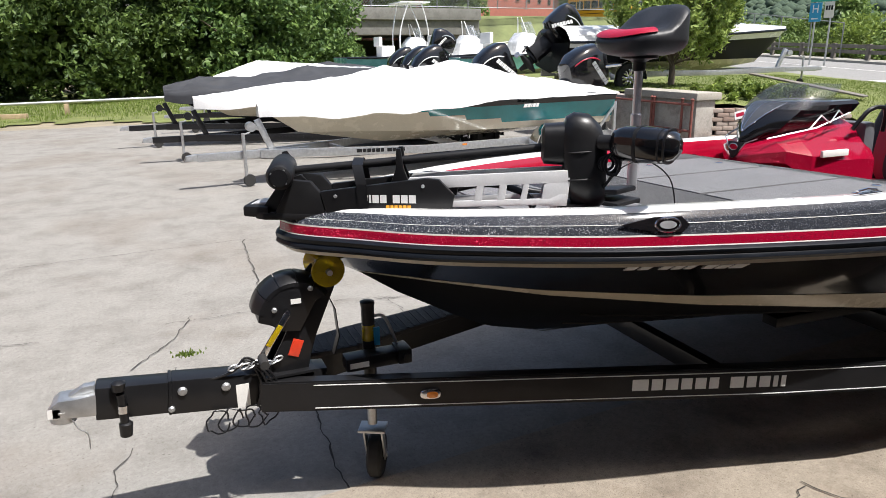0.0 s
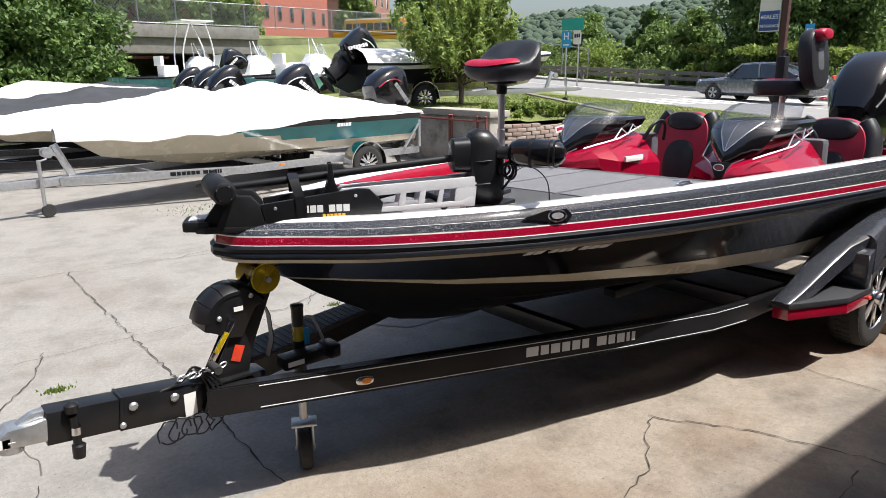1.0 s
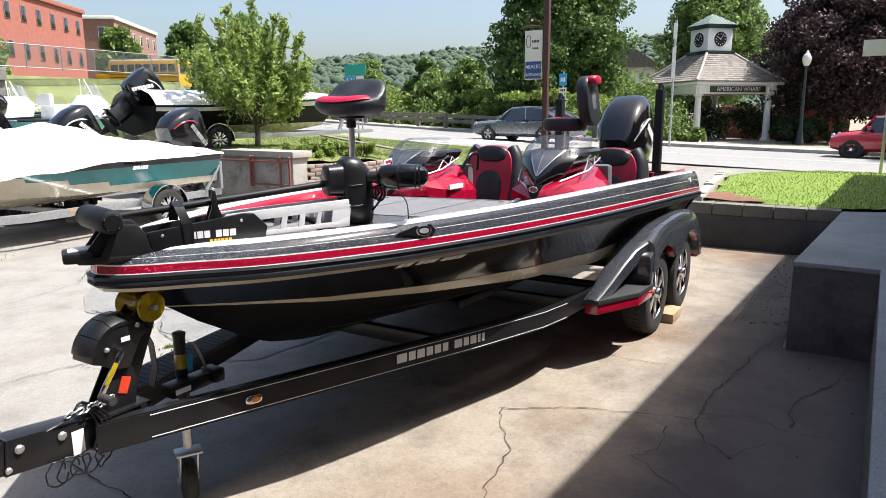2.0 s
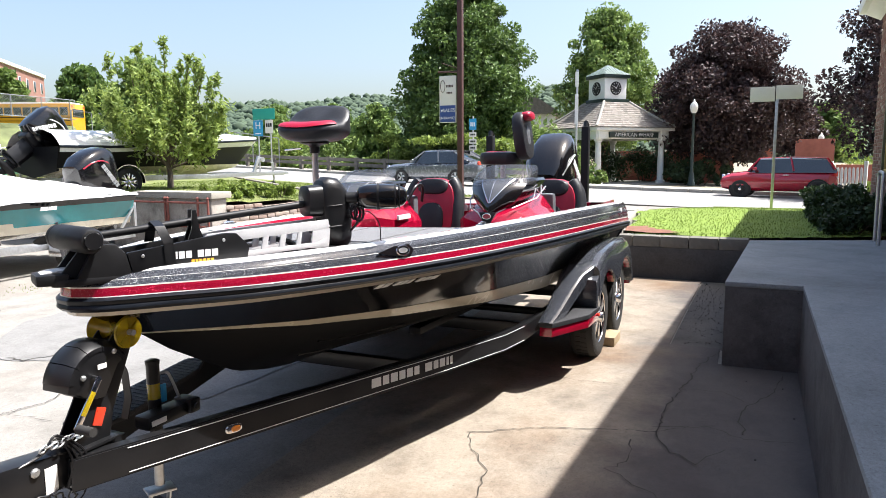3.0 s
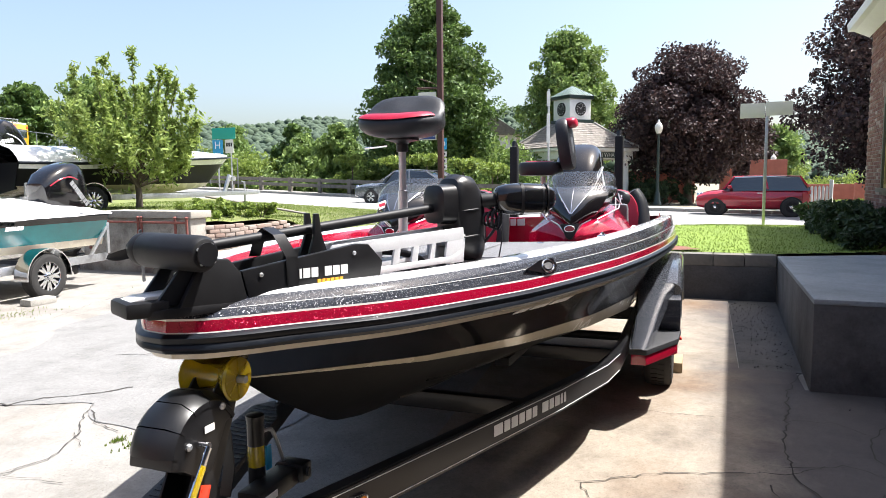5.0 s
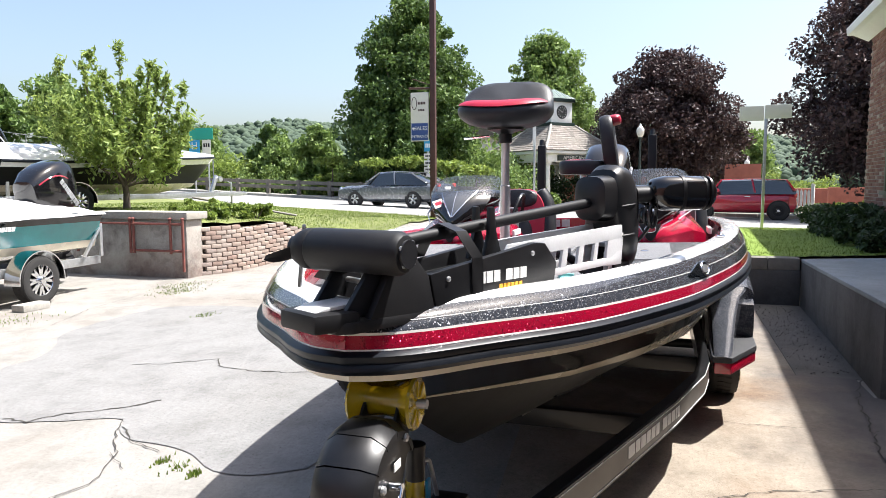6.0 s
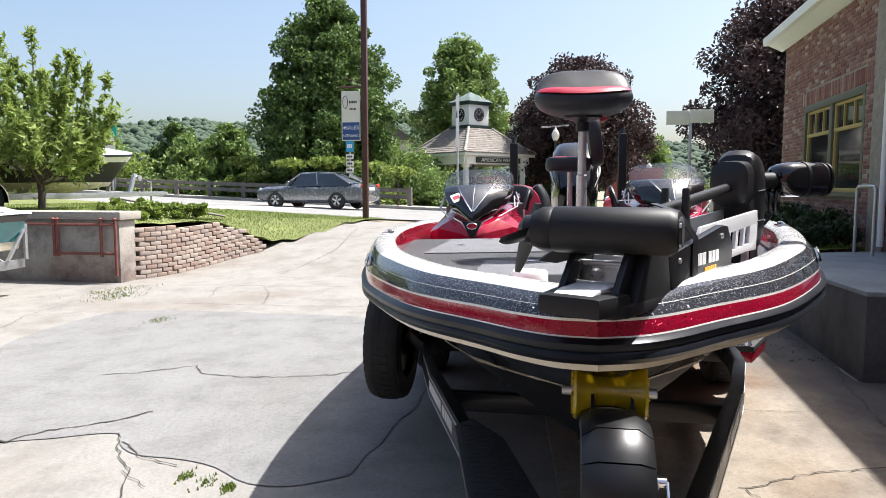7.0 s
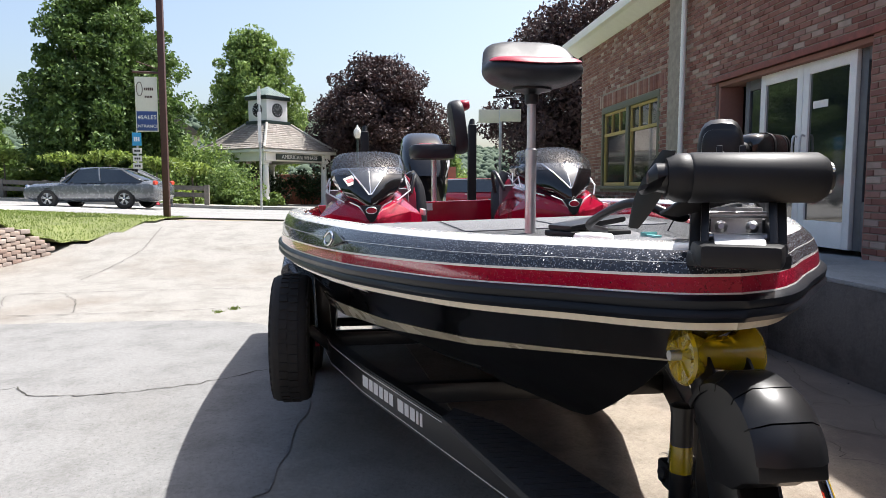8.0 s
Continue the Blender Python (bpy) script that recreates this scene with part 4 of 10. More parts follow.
# registration marks on both bows, as plain bars
for s in (1, -1):
    k0 = [k for k in NP if PLAN[k].x > 1.25][0]
    a, b2 = side_at(k0 - 2, 0.87), side_at(k0 + 2, 0.87)
    lo_p, hi_p = side_at(k0, 0.8), side_at(k0, 0.94)
    u = Vector((b2.x - a.x, s * (b2.y - a.y), b2.z - a.z))
    w = Vector((hi_p.x - lo_p.x, s * (hi_p.y - lo_p.y), hi_p.z - lo_p.z))
    c = side_at(k0, 0.83, 0.004)
    word_bars("registration", [0.04, 0.04, -0.015, 0.035, 0.035, 0.03, -0.015, 0.04, 0.04, 0.05], 0.045, 0.012, axes((c.x, s * c.y, c.z), u, w), 0.0015, 0.012, "letters", boat, "silver registration marks, shown as bars")
# silver spec plate and stern decal
bm = bmesh.new()
mm = axes((5.2, -1.212, rub_z(5.2) + 0.16), (1, 0.0, 0), (0, 0.2, 1))
bars(bm, [0.05, 0.03, 0.05, 0.03, 0.06], 0.05, 0.02, mm, 0.012, 0.02)
part("decal", bm, "letters", boat, "silver model decal near the stern")


def console(s):
    """A helm or passenger console: red body, black cowl, smoked screen."""
    y0 = s * 0.64
    def ring(x, hw, z0, z1):
        half = [(1.0, 0.0), (1.0, 0.50), (0.93, 0.60), (0.62, 0.90), (0.30, 1.0)]
        return [(x, y0 + hw * a, z0 + (z1 - z0) * b) for a, b in half] + [(x, y0 - hw * a, z0 + (z1 - z0) * b) for a, b in half[::-1]]
    bm = bmesh.new()
    loft(bm, [ring(2.965, 0.035, 1.20, 1.25), ring(2.99, 0.075, 1.20, 1.28), ring(3.04, 0.15, 1.20, 1.31), ring(3.13, 0.255, 1.20, 1.345), ring(3.26, 0.335, 1.10, 1.385), ring(3.50, 0.36, 0.98, 1.43), ring(3.72, 0.355, 0.95, 1.45), ring(3.80, 0.34, 0.95, 1.42)])
    body = part("console", bm, "red_flake", boat, "red metal-flake console with a smoked windscreen", angle=14)
    def deck_ring(z, xf, hw, xr):
        half = [(xf, 0.0), (xf + 0.02, 0.30 * hw), (xf + 0.06, 0.62 * hw), (xf + 0.13, 0.90 * hw), (min(xf + 0.24, xr - 0.01), hw), (xr, hw * 0.96)]
        return [(x, y0 + y, z) for x, y in half] + [(x, y0 - y, z) for x, y in half[:0:-1]]
    bm = bmesh.new()
    loft(bm, [deck_ring(1.265, 2.995, 0.03, 3.06), deck_ring(1.31, 2.995, 0.085, 3.16), deck_ring(1.36, 3.01, 0.145, 3.30), deck_ring(1.42, 3.045, 0.20, 3.50), deck_ring(1.49, 3.105, 0.238, 3.70), deck_ring(1.535, 3.16, 0.245, 3.74), deck_ring(1.556, 3.20, 0.232, 3.73), deck_ring(1.562, 3.26, 0.20, 3.70)])
    part("cowl", bm, "gel_black", body, "gloss black instrument cowl", angle=30)
    # grey wedge on the cowl, edged with silver lines
    def front(z, y):
        lv = [(1.36, 3.01, 0.145), (1.42, 3.045, 0.20), (1.49, 3.105, 0.238), (1.535, 3.16, 0.245), (1.556, 3.20, 0.232)]
        xf, hw = (float(np.interp(z, [q[0] for q in lv], [q[j] for q in lv])) for j in (1, 2))
        return (xf + float(np.interp(abs(y) / hw, [0, 0.30, 0.62, 0.90], [0, 0.02, 0.06, 0.13])) - 0.003, y0 + y, z + 0.001)
    zs = (1.385, 1.42, 1.455, 1.49, 1.52, 1.553)
    wide = lambda z: 0.004 + 0.125 * (z - 1.385) / 0.168
    bm = bmesh.new()
    loft(bm, [[front(z, wide(z) * f) for f in (-1, -0.75, -0.5, -0.25, 0, 0.25, 0.5, 0.75, 1)] for z in zs], False, False)
    bmesh.ops.solidify(bm, geom=bm.faces[:], thickness=0.003)
    bmesh.ops.recalc_face_normals(bm, faces=bm.faces[:])
    part("cowl_inset", bm, "cowlgrey", body, "grey wedge-shaped inset of the cowl")
    bm = bmesh.new()
    tube(bm, [front(z, 0.0) for z in zs], 0.004, 6)
    part("trim_line", bm, "chrome", body)
    for k in (1, -1):
        bm = bmesh.new()
        tube(bm, [front(z, k * wide(z)) for z in zs], 0.0055, 6)
        part("trim_line", bm, "chrome", body)
        bm = bmesh.new()
        tube(bm, [(3.06, y0 + k * 0.165, 1.345), (3.34, y0 + k * 0.275, 1.405), (3.62, y0 + k * 0.27, 1.485)], 0.005, 6)
        tube(bm, [(2.965, y0 + k * 0.012, 1.235), (2.985, y0 + k * 0.075, 1.318), (3.02, y0 + k * 0.13, 1.345)], 0.004, 6)
        tube(bm, [(3.30, y0 + k * 0.26, 1.40), (3.40, y0 + k * 0.25, 1.475), (3.44, y0 + k * 0.282, 1.43), (3.54, y0 + k * 0.255, 1.50), (3.57, y0 + k * 0.28, 1.46)], 0.005, 6)
        part("trim_strut", bm, "alu", body)
    # nose shield and oval emblem
    bm = bmesh.new()
    prism(bm, [(y0 - 0.066, 1.325), (y0 + 0.066, 1.325), (y0 + 0.026, 1.24), (y0 + 0.010, 1.222), (y0 - 0.010, 1.222), (y0 - 0.026, 1.24)], "x", 2.955, 2.97, 0.004, m=pose(2.96, 0, 1.22) @ pose(0, 0, 0, 0, 12, 0) @ pose(-2.96, 0, -1.22))
    shield = part("nose_shield", bm, "matte", body, "black shield with a red oval emblem")
    bm = bmesh.new()
    prism(bm, [(y0 + 0.030 * math.cos(a), 1.292 + 0.017 * math.sin(a)) for a in [2 * math.pi * k / 20 for k in range(20)]], "x", 2.962, 2.972)
    part("emblem", bm, "red", shield)
    bm = bmesh.new()
    tube(bm, [(2.963, y0 + 0.033 * math.cos(a), 1.292 + 0.020 * math.sin(a)) for a in [2 * math.pi * k / 24 for k in range(25)]], 0.003, 6)
    part("ring", bm, "chrome", shield)
    # screen
    bm = bmesh.new()
    t = bmesh.new()
    def scr(z, xf, hw, xr):
        half = [(xf, 0.0), (xf + 0.02, 0.35 * hw), (xf + 0.06, 0.68 * hw), (xf + 0.13, 0.92 * hw), (xf + 0.22, hw), (xr, hw * 0.98)]
        return [(x, y0 - y, z + 0.05 * (xf - x)) for x, y in half[:0:-1]] + [(x, y0 + y, z + 0.05 * (xf - x)) for x, y in half]
    rows = [scr(1.52, 3.135, 0.249, 3.46), scr(1.57, 3.195, 0.253, 3.47), scr(1.62, 3.27, 0.245, 3.52), scr(1.655, 3.34, 0.225, 3.58), scr(1.67, 3.39, 0.19, 3.62)]
    loft(bm, rows, False, False)
    bmesh.ops.solidify(bm, geom=bm.faces[:], thickness=0.004)
    scrn = part("windscreen", bm, "smoke", body, "smoked acrylic windscreen")
    scrn.visible_shadow = False
    # dash slab and grab rail behind
    bm = bmesh.new()
    box(bm, (3.74, y0 - 0.30, 1.05), (3.84, y0 + 0.30, 1.42), 0.03)
    part("dash", bm, "greyvinyl", body)
    bm = bmesh.new()
    tube(bm, smooth_path([(3.62, y0 + s * -0.30, 1.38), (3.70, y0 - s * 0.34, 1.50), (3.84, y0 - s * 0.34, 1.50), (3.88, y0 - s * 0.31, 1.36)], 5), 0.014, 8)
    part("grab_rail", bm, "black", body)
    if s < 0:
        bm = bmesh.new()
        tube(bm, [(3.97 + 0.05 * math.sin(a) * 0.4, y0 + 0.17 * math.cos(a), 1.34 + 0.17 * math.sin(a)) for a in [2 * math.pi * k / 28 for k in range(29)]], 0.014, 8)
        tube(bm, [(3.84, y0, 1.33), (3.97, y0, 1.34)], 0.03, 10)
        for a in (0.4, 2.5, 4.7):
            tube(bm, [(3.97, y0, 1.34), (3.97, y0 + 0.165 * math.cos(a), 1.34 + 0.165 * math.sin(a))], 0.012, 6)
        part("steering_wheel", bm, "black", body)
    else:
        bm = bmesh.new()
        prism(bm, [(-0.03, -0.03), (0.04, -0.03), (0.04, 0.03), (-0.03, 0.03)], "y", -0.002, 0.002, m=axes((3.12, y0 + 0.125, 1.475), (0.5, -0.8, 0.3), (0.5, 0.1, 0.8)))
        part("sticker", bm, "paper", body, "white sticker with a red mark")
        bm = bmesh.new()
        prism(bm, [(-0.02, -0.012), (0.028, -0.012), (0.028, 0.014), (-0.02, 0.014)], "y", -0.003, 0.003, m=axes((3.12, y0 + 0.125, 1.475), (0.5, -0.8, 0.3), (0.5, 0.1, 0.8)))
        part("sticker_mark", bm, "redvinyl", body)
    bm = bmesh.new()
    box(bm, (3.30, y0 - 0.372, 1.235), (3.52, y0 - 0.352, 1.275), 0.004)
    part("label_strip", bm, "paper", body, "white label strip")


console(1)
console(-1)


def slab_form(bm, w, h, d, m, power=3.2, dish=0.0, n=28, rows=8):
    """A cushion: a rounded slab in the plane x-z, d thick along y."""
    def sup(a, s):
        c, sn = math.cos(a), math.sin(a)
        return (w / 2 * s * math.copysign(abs(c) ** (2 / power), c), h / 2 * s * math.copysign(abs(sn) ** (2 / power), sn))
    rings = []
    for k in range(rows + 1):
        ph = -math.pi / 2 + math.pi * k / rows
        s = 1 - 0.5 * d / min(w, h) * 2 * (1 - abs(math.cos(ph)) ** 0.5) * 0.55
        yy = d / 2 * math.sin(ph)
        rings.append([(x, yy + dish * ((x / w) ** 2 * 4) * (1 if yy < 0 else 0.6), z) for x, z in (sup(2 * math.pi * j / n, s) for j in range(n))])
    return loft(bm, rings, m=m)


def bucket_seat(x, y):
    m = pose(x, y, 0.78) @ pose(0, 0, 0, 0, 0, -90)
    seat = thing("bucket_seat", "black and red vinyl bucket seat in the cockpit", "boat seat", m, "bucket seats in the boat")
    bm = bmesh.new()
    slab_form(bm, 0.50, 0.66, 0.14, pose(0, 0.22, 0.44, -12), 3.0, -0.02)
    back = part("backrest", bm, "redvinyl", seat, "red vinyl backrest with black panels")
    bm = bmesh.new()
    slab_form(bm, 0.30, 0.40, 0.13, pose(0, 0.170, 0.33, -12), 2.6, 0.0)
    part("back_panel", bm, "vinyl", back)
    bm = bmesh.new()
    slab_form(bm, 0.36, 0.17, 0.15, pose(0, 0.245, 0.675, -12), 2.6)
    part("headrest", bm, "vinyl", back)
    for s in (1, -1):
        bm = bmesh.new()
        tube(bm, smooth_path([(s * 0.255, 0.15, 0.14), (s * 0.265, 0.19, 0.4), (s * 0.245, 0.25, 0.62), (s * 0.17, 0.28, 0.745)], 6), [0.066] * 18 + [0.035], 12)
        part("side_bolster", bm, "vinyl", back)
    bm = bmesh.new()
    slab_form(bm, 0.54, 0.5, 0.16, pose(0, -0.05, 0.10, 90), 3.4)
    cush = part("cushion", bm, "redvinyl", seat)
    bm = bmesh.new()
    slab_form(bm, 0.32, 0.42, 0.165, pose(0, -0.06, 0.108, 90), 3.0)
    part("cushion_panel", bm, "vinyl", cush)
    bm = bmesh.new()
    box(bm, (-0.2, -0.22, -0.03), (0.2, 0.22, 0.04), 0.02)
    part("seat_base", bm, "matte", seat)


bucket_seat(4.22, 0.50)
bucket_seat(4.22, -0.70)

# fore-deck pedestal seat: a wide saddle with a raised rim at its rear
ped = thing("pedestal_seat", "black saddle seat with a red stripe on a chrome pole", "boat seat", pose(1.69, 0.02, 1.158))
bm = bmesh.new()
lathe(bm, [(0.075, 0.0), (0.075, 0.008), (0.035, 0.02)], 24)
part("base_plate", bm, "steel", ped)
bm = bmesh.new()
lathe(bm, [(0.024, 0.01), (0.024, 0.42), (0.019, 0.425), (0.019, 0.625)], 20)
part("pole", bm, "alu", ped, "brushed metal pole")
bm = bmesh.new()
lathe(bm, [(0.026, 0.615), (0.030, 0.62), (0.030, 0.655), (0.046, 0.665), (0.085, 0.672), (0.085, 0.69)], 20)
part("swivel", bm, "black", ped)
bm = bmesh.new()
rings = []
for k in range(13):
    ph = -math.pi / 2 + math.pi * k / 12
    s = max(0.02, abs(math.cos(ph)) ** 0.42)
    row = []
    for j in range(36):
        a = 2 * math.pi * j / 36
        c, sn = math.cos(a), math.sin(a)
        x = 0.17 * s * math.copysign(abs(c) ** 0.8, c)
        y = 0.215 * s * math.copysign(abs(sn) ** 0.75, sn)
        back = ease((x + 0.02) / 0.15)
        zz = 0.735 + 0.056 * math.sin(ph) + (0.10 * back + 0.02 * back * (1 - (y / 0.22) ** 2) if ph > 0 else 0.0) + 0.02 * (abs(y) / 0.2) ** 2
        row.append((x, y, zz))
    rings.append(row)
loft(bm, rings)
saddle = part("saddle", bm, "vinyl", ped, "black vinyl saddle")
bm = bmesh.new()
rows = []
for i in range(8):
    ph = 0.40 + 1.05 * i / 7
    q = max(0.02, abs(math.cos(ph)) ** 0.42)
    row = []
    for j in range(17):
        a = math.radians(108 + 144 * j / 16)
        c, sn = math.cos(a), math.sin(a)
        x, y = 0.17 * q * math.copysign(abs(c) ** 0.8, c), 0.215 * q * math.copysign(abs(sn) ** 0.75, sn)
        back = ease((x + 0.02) / 0.15)
        row.append((x - 0.003, y, 0.739 + 0.056 * math.sin(ph) + 0.10 * back + 0.02 * back * (1 - (y / 0.22) ** 2) + 0.02 * (abs(y) / 0.2) ** 2))
    rows.append(row)
loft(bm, rows, False, False)
bmesh.ops.solidify(bm, geom=bm.faces[:], thickness=-0.004)
bmesh.ops.recalc_face_normals(bm, faces=bm.faces[:])
part("red_panel", bm, "redvinyl", saddle, "red vinyl top panel")
bm = bmesh.new()
tube(bm, [(-0.05, 0.06, 0.645), (-0.05, 0.18, 0.635)], 0.006, 6)
part("lever", bm, "chrome", ped)

# rear casting seat, turned sideways, with a tall narrow backrest
rear = thing("casting_seat", "black and red folding casting seat on the rear deck", "boat seat", pose(5.15, 0.02, 1.165))
bm = bmesh.new()
lathe(bm, [(0.07, 0), (0.07, 0.008), (0.026, 0.02), (0.026, 0.50)], 18)
part("pole", bm, "alu", rear)
bm = bmesh.new()
slab_form(bm, 0.40, 0.42, 0.13, pose(0, 0.02, 0.57, 90), 3.0)
c = part("cushion", bm, "vinyl", rear)
bm = bmesh.new()
slab_form(bm, 0.24, 0.30, 0.135, pose(0, 0.04, 0.578, 90), 3.0)
part("red_panel", bm, "redvinyl", c)
bm = bmesh.new()
slab_form(bm, 0.36, 0.50, 0.12, pose(0, -0.22, 0.80, -8), 2.8)
bk = part("backrest", bm, "vinyl", rear)
bm = bmesh.new()
slab_form(bm, 0.22, 0.10, 0.124, pose(0, -0.262, 1.0, -8), 2.6)
part("red_top", bm, "redvinyl", bk)
bm = bmesh.new()
slab_form(bm, 0.14, 0.22, 0.128, pose(0, -0.222, 0.80, -8), 3.6)
part("mesh_pocket", bm, "greyvinyl", bk)

# outboard, tilted up
def outboard(name, label, m, cowl="gel_black", deco="letters", tilt=0, leg=True, scale=1.0, stripe=None):
    """Tilting outboard; x aft, the bracket at the origin."""
    ob = thing(name, label, "outboard motor", m @ Matrix.Scale(scale, 4))
    tm = pose(0, 0, 0, 0, tilt, 0)
    bm = bmesh.new()
    def ring(x, hw, z0, z1, n=14):
        out = []
        for k in range(n * 2):
            a = 2 * math.pi * k / (n * 2)
            c, sn = math.cos(a), math.sin(a)
            out.append((x, hw * math.copysign(abs(c) ** 0.5, c), (z0 + z1) / 2 + (z1 - z0) / 2 * math.copysign(abs(sn) ** 0.5, sn)))
        return out
    loft(bm, [ring(-0.25, 0.07, 0.30, 0.56), ring(-0.22, 0.17, 0.20, 0.66), ring(-0.06, 0.235, 0.13, 0.77), ring(0.18, 0.25, 0.10, 0.83), ring(0.40, 0.24, 0.11, 0.83), ring(0.52, 0.20, 0.15, 0.77), ring(0.56, 0.10, 0.26, 0.64)], m=tm)
    cw = part("cowling", bm, cowl, ob, "glossy engine cowling")
    for s in (1, -1):
        bm = bmesh.new()
        tube(bm, smooth_path([(-0.14, s * 0.19, 0.60), (0.02, s * 0.243, 0.66), (0.22, s * 0.25, 0.64), (0.42, s * 0.215, 0.52)], 5), 0.012, 6, m=tm)
        part("trim_line", bm, stripe or "steel", cw)
        bm = bmesh.new()
        bars(bm, [0.055, 0.05, 0.02, 0.055, 0.05, 0.05, 0.05, 0.045], 0.075, 0.012, tm @ pose(0.30, s * 0.246, 0.38, 0, 62 if s < 0 else 62, 0), 0.004, 0.01)
        part("lettering", bm, deco, cw, "pale maker's mark as plain bars")
    bm = bmesh.new()
    box(bm, (-0.14, -0.17, 0.0), (0.40, 0.17, 0.16), 0.05, tm)
    part("lower_cowl", bm, "black", ob)
    if leg:
        bm = bmesh.new()
        loft(bm, [[(x + dx, y, z) for x, y in ((-0.02, 0), (0.06, 0.07), (0.20, 0.07), (0.34, 0), (0.20, -0.07), (0.06, -0.07))] for z, dx in ((0.02, 0), (-0.25, 0.0), (-0.5, 0.02))], m=tm)
        box(bm, (-0.02, -0.11, -0.45), (0.42, 0.11, -0.43), 0.008, tm)
        tube(bm, [(-0.12, 0, -0.62), (0.0, 0, -0.62), (0.22, 0, -0.62), (0.34, 0, -0.62)], [0.02, 0.065, 0.07, 0.045], 14, m=tm)
        prism(bm, [(0.02, -0.5), (0.22, -0.5), (0.20, -0.62), (0.04, -0.62)], "y", -0.025, 0.025, 0.01, m=tm)
        prism(bm, [(0.02, -0.66), (0.18, -0.66), (0.16, -0.84), (0.09, -0.84)], "y", -0.008, 0.008, 0.003, m=tm)
        part("gearcase", bm, "black", ob)
        for k in range(3):
            bm = bmesh.new()
            rr = pose(0.37, 0, -0.62) @ pose(0, 0, 0, 120 * k, 0, 0)
            t = [(0, 0.0, 0.03), (0.04, 0.07, 0.08), (0.05, 0.06, 0.16), (0.02, -0.02, 0.18), (-0.03, -0.06, 0.11)]
            loft(bm, [[Vector(p) + Vector((-0.005, 0, 0)) for p in t], [Vector(p) + Vector((0.005, 0, 0)) for p in t]], m=tm @ rr)
            part("propeller_blade", bm, "steel", ob)
    bm = bmesh.new()
    box(bm, (-0.24, -0.13, -0.28), (-0.10, 0.13, 0.06), 0.02)
    part("bracket", bm, "black", ob)
    return ob


outboard("outboard_motor", "large black outboard motor tilted forward at the stern", pose(7.0, -0.06, 1.02), tilt=-30, scale=1.12)
bm = bmesh.new()
box(bm, (5.62, -0.20, 0.62), (6.58, 0.14, 0.98), 0.03)
box(bm, (6.3, -0.22, 0.66), (6.62, 0.16, 1.06), 0.03)
part("jack_plate", bm, "black", boat)

# shallow-water anchors on both quarters
for s, x in ((1, 6.45), (-1, 6.45)):
    a = thing("shallow_anchor", "folded black shallow-water anchor pole at the stern", "anchor", pose(x, 0.03 + s * 0.60, 0.75 if s < 0 else 0.66), "stern anchors")
    bm = bmesh.new()
    box(bm, (-0.055, -0.045, 0.2), (0.055, 0.045, 1.36), 0.02)
    part("housing", bm, "matte", a)
    bm = bmesh.new()
    tube(bm, [(-0.02, 0, 1.32), (0.0, 0, 1.40), (0.07, 0, 1.36)], 0.03, 10)
    part("elbow", bm, "black", a)
    bm = bmesh.new()
    tube(bm, [(0.09, 0, 0.25), (0.075, 0, 1.37)], 0.02, 10)
    part("spike", bm, "black", a)
    bm = bmesh.new()
    box(bm, (-0.85, -0.06, 0.1), (0.06, 0.06, 0.36), 0.01)
    part("bracket", bm, "steel", a)

# ---- trailer under the bass boat ----
def lug(bm, lo, hi, m):
    """A plain block added straight to bm."""
    v = [bm.verts.new(m @ Vector((x, y, z))) for x in (lo[0], hi[0]) for y in (lo[1], hi[1]) for z in (lo[2], hi[2])]
    for f in ((0, 1, 3, 2), (4, 6, 7, 5), (0, 4, 5, 1), (2, 3, 7, 6), (0, 2, 6, 4), (1, 5, 7, 3)):
        bm.faces.new([v[i] for i in f])


